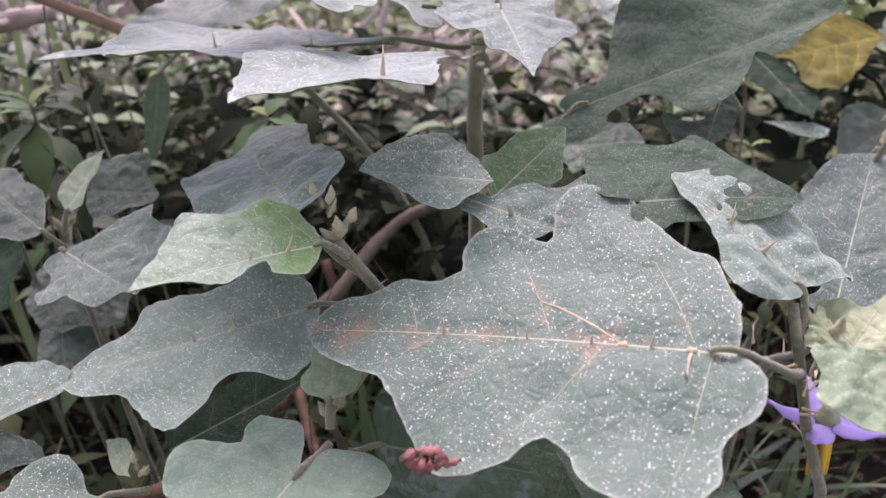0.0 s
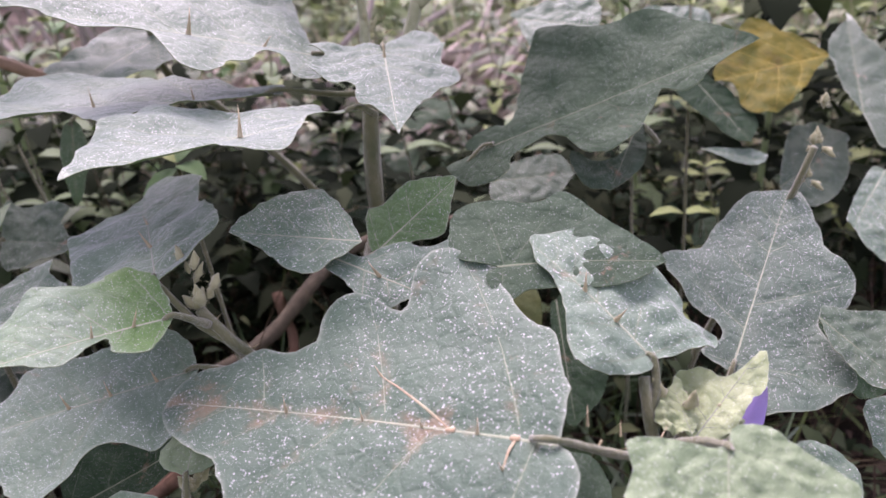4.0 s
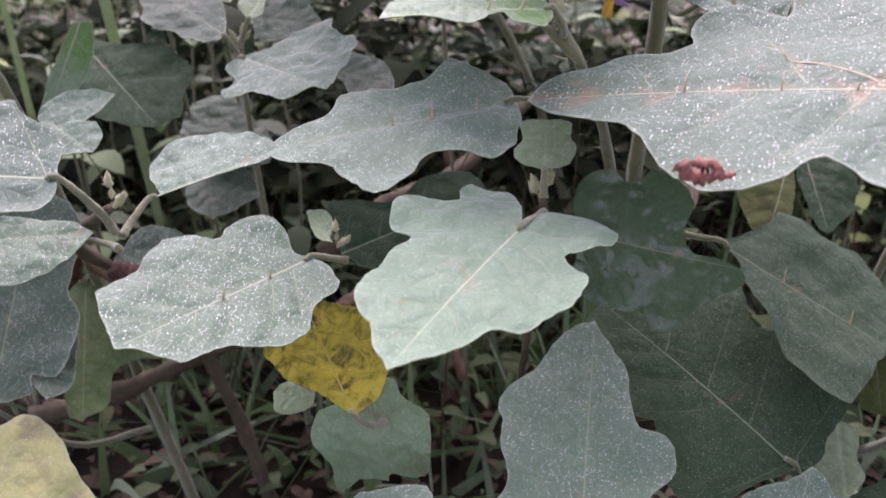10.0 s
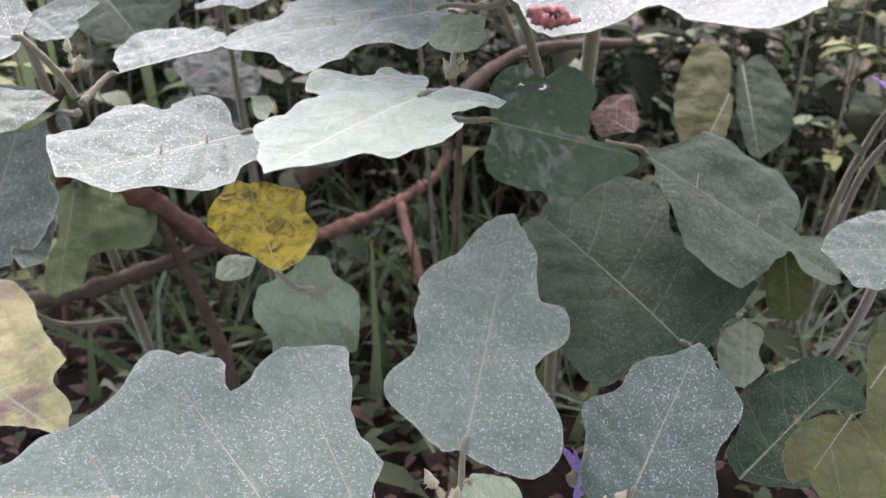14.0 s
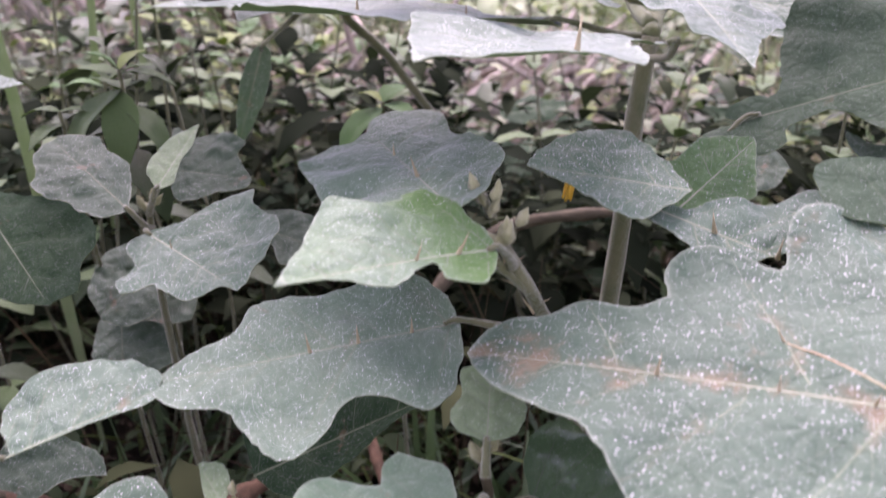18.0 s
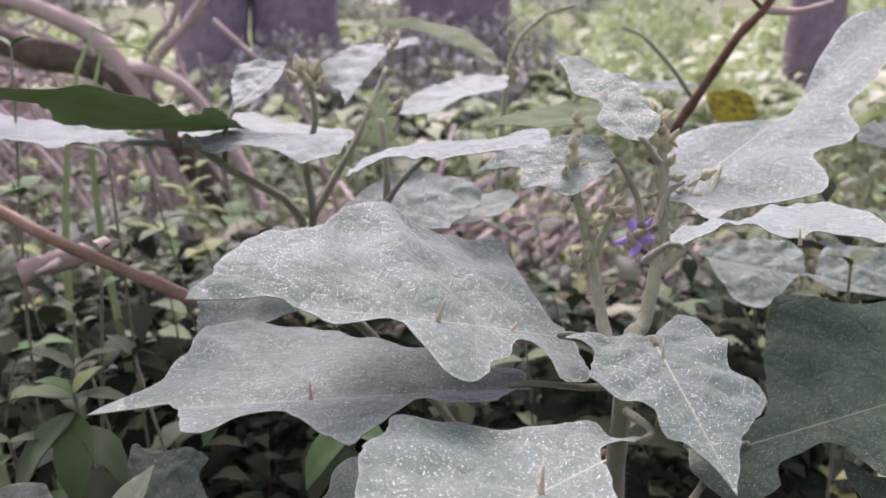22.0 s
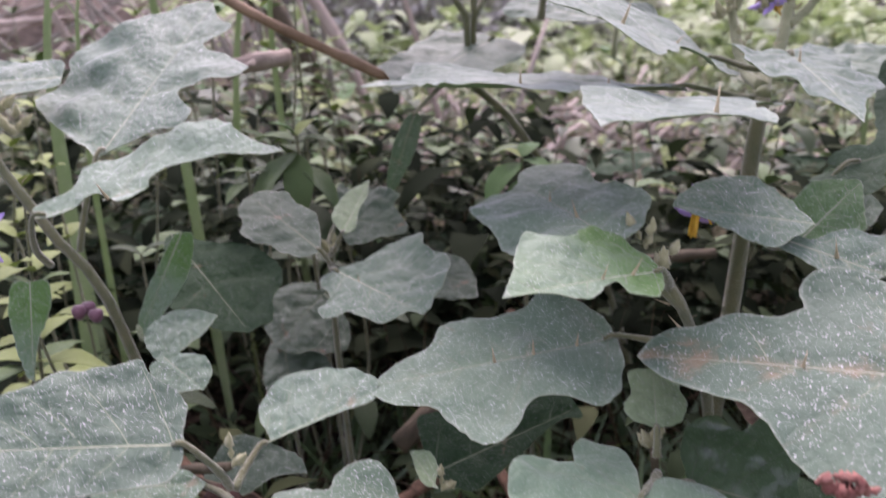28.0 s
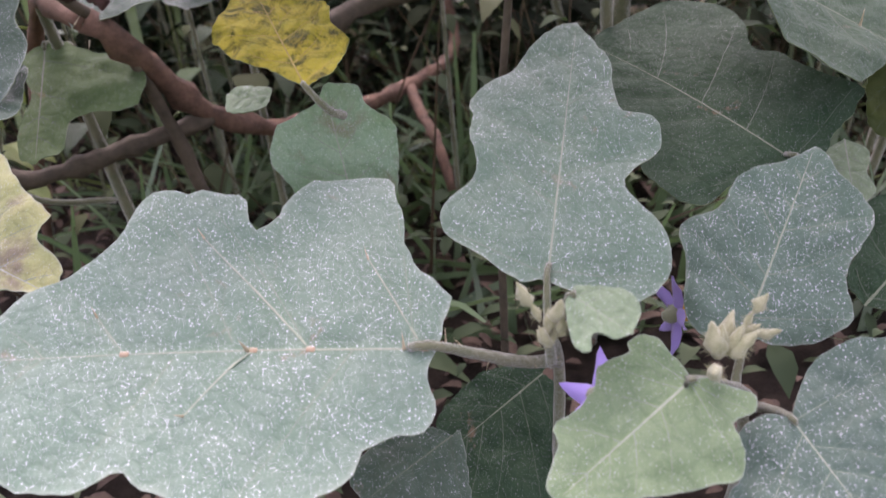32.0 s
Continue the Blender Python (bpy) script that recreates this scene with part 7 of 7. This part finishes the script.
for i in range(150):
    y = 0.93 + 1.6 * _rnd.random() ** 1.3
    x = _rnd.uniform(-1, 1) * (0.3 + 0.70 * y)
    # nearer weeds mix in leaves with shade put into their colour
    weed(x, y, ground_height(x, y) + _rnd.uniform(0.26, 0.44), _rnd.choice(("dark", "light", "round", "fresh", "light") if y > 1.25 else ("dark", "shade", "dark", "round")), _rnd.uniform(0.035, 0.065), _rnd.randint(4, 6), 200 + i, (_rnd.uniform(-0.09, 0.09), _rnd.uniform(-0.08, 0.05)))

for px, py, pz, yaw, tip, size, kind in ((-0.472, 0.604, 0.622, 200, -15, 0.034, "dark"), (-0.468, 0.602, 0.620, 330, 5, 0.032, "shade"), (-0.466, 0.603, 0.624, 80, -60, 0.036, "fresh"), (-0.470, 0.602, 0.626, 250, -70, 0.026, "light"), (-0.462, 0.600, 0.616, 280, 20, 0.034, "dark"), (-0.520, 0.616, 0.655, 60, -75, 0.022, "light")):
    part("leaf", WEED_LEAVES[kind], long_stick, "small green leaf sprouting on the stick", pose(px, py, pz, 0, tip, yaw) @ Matrix.Diagonal((size, size, size, 1)))


def grass_blade(points, width, material, label):
    """One arching blade, folded along its middle, from the soil to its tip."""
    line = smooth_line(points, 18)
    v, f = [], []
    for i, c in enumerate(line):
        d = (line[min(i + 1, 17)] - line[max(i - 1, 0)]).normalized()
        side = d.cross(Vector((0.25, -0.9, 0.35))).normalized()
        up = side.cross(d)
        g = i / 17
        r = width / 2 * min(1, 0.35 + 2.2 * g) * max(0.02, 1 - g ** 3)
        v += [c - side * r + up * 0.3 * r, c, c + side * r + up * 0.3 * r]
        if i:
            p = 3 * i - 3
            f += [(p, p + 1, p + 4, p + 3), (p + 1, p + 2, p + 5, p + 4)]
    n = len(v)
    v += [q - Vector((0, 0, 0.0004)) for q in v]
    f += [tuple(n + k for k in reversed(q)) for q in f]
    o = Vector(points[0])
    ob = thing("grass_blade", o, label, "grass", "arching grass blades")
    part("blade", mesh("blade", [Vector(q) - o for q in v], f, [material]), ob, "", Matrix.Translation(o))


for points, width in (
        (((-0.47, 0.82, 0.05), (-0.45, 0.81, 0.45), (-0.40, 0.80, 0.657), (-0.372, 0.80, 0.664), (-0.343, 0.80, 0.652), (-0.317, 0.80, 0.626)), 0.009),
        (((-0.53, 0.64, 0.05), (-0.525, 0.63, 0.40), (-0.504, 0.62, 0.565), (-0.482, 0.62, 0.570), (-0.459, 0.62, 0.560), (-0.441, 0.62, 0.540)), 0.007),
        (((-0.545, 0.60, 0.05), (-0.530, 0.60, 0.48), (-0.520, 0.60, 0.55), (-0.508, 0.60, 0.605)), 0.017),
        (((-0.43, 0.66, 0.05), (-0.437, 0.63, 0.50), (-0.446, 0.60, 0.676), (-0.462, 0.59, 0.712)), 0.011),
        (((-0.36, 0.78, 0.05), (-0.385, 0.76, 0.50), (-0.357, 0.75, 0.658), (-0.320, 0.75, 0.655), (-0.290, 0.75, 0.631)), 0.008),
        (((-0.60, 0.72, 0.05), (-0.60, 0.70, 0.42), (-0.565, 0.68, 0.56), (-0.53, 0.67, 0.53)), 0.009),
        (((0.27, 0.90, 0.05), (0.25, 0.88, 0.40), (0.22, 0.86, 0.52), (0.17, 0.85, 0.50)), 0.009),
        (((0.36, 0.80, 0.05), (0.37, 0.78, 0.42), (0.34, 0.76, 0.55), (0.30, 0.75, 0.53)), 0.009)):
    grass_blade(points, width, GRASS_PALE, "pale green grass blade arching over the weeds")

brush = thing("brushwood_pile", (-0.78, 1.65, ground_height(-0.78, 1.65)), "pile of dark dead branches and dry stalks in the weeds", "brushwood")
for i, (points, r0, r1, coat) in enumerate((
        (((-1.10, 1.62, 0.735), (-0.93, 1.60, 0.662), (-0.74, 1.62, 0.590), (-0.58, 1.70, 0.30), (-0.52, 1.74, 0.06)), 0.030, 0.024, BARK),
        (((-0.98, 1.60, 0.765), (-0.85, 1.60, 0.722), (-0.75, 1.60, 0.650), (-0.68, 1.64, 0.45), (-0.66, 1.70, 0.06)), 0.018, 0.016, LOG),
        (((-0.54, 1.60, 0.765), (-0.606, 1.60, 0.687), (-0.69, 1.62, 0.600), (-0.82, 1.68, 0.30), (-0.90, 1.72, 0.05)), 0.009, 0.013, LOG),
        (((-0.60, 1.62, 0.77), (-0.64, 1.62, 0.690), (-0.70, 1.62, 0.600), (-0.74, 1.66, 0.06)), 0.006, 0.010, STRAW),
        (((-0.545, 1.60, 0.705), (-0.468, 1.60, 0.631), (-0.40, 1.62, 0.56), (-0.28, 1.70, 0.06)), 0.005, 0.008, LOG),
        (((-1.16, 1.60, 0.70), (-1.00, 1.60, 0.650), (-0.80, 1.60, 0.62), (-0.60, 1.62, 0.56), (-0.40, 1.66, 0.10)), 0.014, 0.012, LOG))):
    rod("branch", brush, points, r0, r1, coat, seed=700 + i, rough=0.2)
_rnd = random.Random(77)
for i in range(28):
    x, y = _rnd.uniform(-1.15, -0.50), _rnd.uniform(1.55, 1.85)
    a, ln = _rnd.gauss(2.3, 0.45), _rnd.uniform(0.45, 0.85)
    top = Vector((x + math.cos(a) * ln * 0.7, y + _rnd.uniform(-0.1, 0.1), _rnd.uniform(0.40, 0.74)))
    rod("stalk", brush, [(x, y, 0.03), Vector((x, y, 0.03)).lerp(top, 0.5) + Vector((0, 0, _rnd.uniform(0.0, 0.06))), top], _rnd.uniform(0.005, 0.011), 0.004, STRAW, sides=6, seed=720 + i)

for i in range(34):
    y = 1.08 + 0.45 * _rnd.random()
    x = _rnd.uniform(-1.15, -0.38)
    weed(x, y, _rnd.uniform(0.40, 0.54), _rnd.choice(("dark", "light", "fresh", "round", "light")), _rnd.uniform(0.040, 0.065), _rnd.randint(4, 6), 900 + i, (_rnd.uniform(-0.08, 0.08), _rnd.uniform(-0.06, 0.04)))

def herb(top, leaves, label):
    """A small herb whose leaves all stand near its tip: turn, droop, length and kind of each, and how far below the tip."""
    x, y, z = top
    low = ground_height(x, y) - 0.005
    ob = thing("herb", (x + 0.02, y + 0.03, low), label, "weed")
    rod("stem", ob, [(x + 0.02, y + 0.03, low), (x + 0.008, y + 0.012, 0.6 * z), (x, y, z)], 0.0020, 0.0013, STEM, sides=7, seed=int(1000 * z))
    for yaw, droop, size, kind, below in leaves:
        part("leaf", WEED_LEAVES[kind], ob, "", pose(x, y, z - below, 0, droop, yaw) @ Matrix.Diagonal((size, size, size, 1)))
    return ob


herb((-0.288, 0.514, 0.464), ((172, 0, 0.044, "dark", 0.004), (8, 6, 0.034, "dark", 0.003), (205, -35, 0.022, "fresh", 0.0), (60, -30, 0.022, "light", 0.0), (228, 42, 0.060, "dark", 0.012), (285, 52, 0.052, "dark", 0.014), (335, 34, 0.046, "dark", 0.022), (120, 5, 0.040, "dark", 0.012), (190, 30, 0.056, "shade", 0.035), (320, 40, 0.055, "shade", 0.050)), "green herb with a rosette of pointed, insect-eaten leaves")
herb((-0.322, 0.500, 0.440), ((180, 5, 0.026, "dark", 0.0), (20, 5, 0.024, "dark", 0.0), (250, 15, 0.028, "dark", 0.008), (95, 0, 0.022, "shade", 0.006)), "small dull herb in the shade of the bush")
herb((-0.124, 0.499, 0.452), ((215, 38, 0.040, "fresh", 0.004), (60, -20, 0.024, "fresh", 0.0), (330, 10, 0.026, "fresh", 0.002), (150, -15, 0.018, "light", 0.0), (270, 45, 0.030, "fresh", 0.016)), "bright green seedling with toothed oval leaves")

# ---- leaves inside the bush, coloured dark for its shade ----
SIMPLE = [(0.10, 0.26), (0.22, 0.36), (0.36, 0.27), (0.52, 0.33), (0.66, 0.22), (0.82, 0.14)]
_rnd = random.Random(81)
models = {}


def inner_leaf(plant, base, way, length, kind, nd, seed):
    """A leaf whose dark coat stands for shade; those of one kind share their meshes."""
    if kind not in models:
        r = random.Random(kind)
        lf = [(s, w * r.uniform(0.85, 1.15)) for s, w in SIMPLE]
        rt = [(s, -w * r.uniform(0.85, 1.15)) for s, w in SIMPLE]
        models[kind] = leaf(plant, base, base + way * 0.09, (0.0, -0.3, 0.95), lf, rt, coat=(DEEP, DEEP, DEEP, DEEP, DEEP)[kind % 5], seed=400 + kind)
        return
    src = models[kind]
    ex = way.normalized()
    nz = Vector((0.0, -0.3, 0.95))
    nz = (nz - nz.dot(ex) * ex).normalized()
    m = Matrix((ex, nz.cross(ex), nz)).transposed().to_4x4() @ Matrix.Diagonal((length / 0.09,) * 3 + (1,))
    m.translation = base
    blade = part("leaf", src.data, plant, "", m)
    part("vein_network", src.children[0].data, blade, "", m)
    rod("petiole", plant, [nd, base.lerp(Vector(nd), 0.4), base], 0.0018, 0.0011, STEM, sides=5, seed=seed)


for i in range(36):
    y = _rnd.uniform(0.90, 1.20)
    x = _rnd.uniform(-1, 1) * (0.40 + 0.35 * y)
    ob = plant_at("nightshade_shrub", x, y, "nightshade shoot deep in the bush, its leaves coloured dark for the shade")
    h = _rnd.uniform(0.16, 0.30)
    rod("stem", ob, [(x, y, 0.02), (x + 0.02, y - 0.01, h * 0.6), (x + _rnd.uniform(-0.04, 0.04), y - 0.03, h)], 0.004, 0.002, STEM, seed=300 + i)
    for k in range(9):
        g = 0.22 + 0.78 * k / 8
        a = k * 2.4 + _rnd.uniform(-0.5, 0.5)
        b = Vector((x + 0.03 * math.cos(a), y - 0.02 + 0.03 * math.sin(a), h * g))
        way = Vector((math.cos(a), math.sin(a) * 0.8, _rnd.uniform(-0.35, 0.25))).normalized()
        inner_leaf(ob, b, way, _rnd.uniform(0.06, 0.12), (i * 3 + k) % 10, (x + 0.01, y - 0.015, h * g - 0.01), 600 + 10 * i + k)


# ---- distance ----
def trunk(x, y, r, h, lean, seed, label):
    ob = thing("tree", (x, y, ground_height(x, y) - 0.1), label, "tree", "dark trunks behind the field edge")
    rnd = random.Random(seed)
    z0 = ground_height(x, y) - 0.1
    pts = [(x + lean * g + rnd.uniform(-0.3, 0.3) * r * (g > 0), y, z0 + h * g) for g in (0, 0.15, 0.35, 0.6, 1.0)]
    rod("trunk", ob, pts, r * 1.25, r * 0.8, TRUNK, sides=16, seed=seed, rough=0.08)
    for k in range(5):
        a = rnd.uniform(0, 6.28)
        s = Vector(pts[3]) + Vector((0, 0, rnd.uniform(0, 0.3) * h))
        e = s + Vector((math.cos(a), math.sin(a), 0.7)) * h * 0.3
        rod("limb", ob, [s, s.lerp(e, 0.5) + Vector((0, 0, 0.05)), e], r * 0.3, r * 0.1, TRUNK, seed=seed + k)
    verts, faces = [], []
    for k in range(260):
        c = Vector(pts[4]) + Vector((rnd.gauss(0, 0.9), rnd.gauss(0, 0.9), rnd.gauss(0.2, 0.6)))
        leaflet(verts, faces, c, Vector((rnd.uniform(-1, 1), rnd.uniform(-1, 1), rnd.uniform(-0.7, 0.4))), Vector((0, 0, 1)), rnd.uniform(0.08, 0.16), rnd.uniform(0.04, 0.07))
    part("crown", mesh("crown", verts, faces, [DUSK]), ob, "", Matrix.Identity(4))
    return ob


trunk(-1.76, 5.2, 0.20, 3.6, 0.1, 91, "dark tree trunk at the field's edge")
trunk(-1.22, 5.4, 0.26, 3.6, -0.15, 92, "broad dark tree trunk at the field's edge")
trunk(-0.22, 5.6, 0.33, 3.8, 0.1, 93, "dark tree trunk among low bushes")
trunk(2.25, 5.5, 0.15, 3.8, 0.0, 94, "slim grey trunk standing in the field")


def bush(x, y, r, seed, coat, label):
    rnd = random.Random(seed)
    big = max(1, r / 0.55)
    ob = thing("bush", (x, y, ground_height(x, y)), label, "bush", "bushes at the field's edge")
    for k in range(6):
        e = Vector((x + rnd.uniform(-1, 1) * r, y + rnd.uniform(-1, 1) * r * 0.6, ground_height(x, y) + r * rnd.uniform(0.8, 1.4)))
        rod("branch", ob, [(x, y, ground_height(x, y) - 0.02), Vector((x, y, 0)).lerp(e, 0.5) + Vector((0, 0, 0.1 * r)), e], 0.012, 0.004, BARK, seed=seed + k)
    verts, faces = [], []
    for k in range(900):
        d = Vector((rnd.gauss(0, 1), rnd.gauss(0, 1), rnd.gauss(0, 1))).normalized() * r * rnd.uniform(0.5, 1.05)
        c = Vector((x + d.x, y + d.y * 0.7, ground_height(x, y) + 0.55 * r + abs(d.z) * 0.8))
        leaflet(verts, faces, c, d + Vector((rnd.uniform(-1, 1), rnd.uniform(-1, 1), -0.2)) * r, Vector((0, 0, 1)), rnd.uniform(0.05, 0.10) * big, rnd.uniform(0.025, 0.05) * big)
    part("crown", mesh("crown", verts, faces, [coat]), ob, "", Matrix.Identity(4))


for i, (x, y, r) in enumerate(((-0.75, 3.9, 0.45), (-0.1, 4.1, 0.42), (-1.1, 4.6, 0.55), (0.35, 4.6, 0.34), (-0.4, 4.7, 0.60), (0.1, 5.0, 0.60))):
    bush(x, y, r, 500 + 20 * i, DUSK if i != 3 else FOLIAGE, "low dusky bush in front of the trunks, its colour paled for haze" if i != 3 else "low green bush at the field's edge")
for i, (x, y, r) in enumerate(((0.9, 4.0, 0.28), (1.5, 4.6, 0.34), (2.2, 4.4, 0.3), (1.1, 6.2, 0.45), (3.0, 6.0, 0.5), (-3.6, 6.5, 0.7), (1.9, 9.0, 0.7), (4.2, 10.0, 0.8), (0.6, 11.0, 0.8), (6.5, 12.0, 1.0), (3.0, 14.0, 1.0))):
    bush(x, y, r, 800 + 20 * i, FOLIAGE_FAR, "green clump of tall weeds in the field, its colour paled for haze")
# far hedge, hazy only through its pale leaf colours
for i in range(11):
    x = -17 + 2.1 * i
    bush(x, 19 + 2.5 * math.sin(3.1 * i), 1.7 + 0.5 * math.sin(5.3 * i), 1100 + 20 * i, HAZE, "hedge bush far across the field, haze painted into its grey-green")
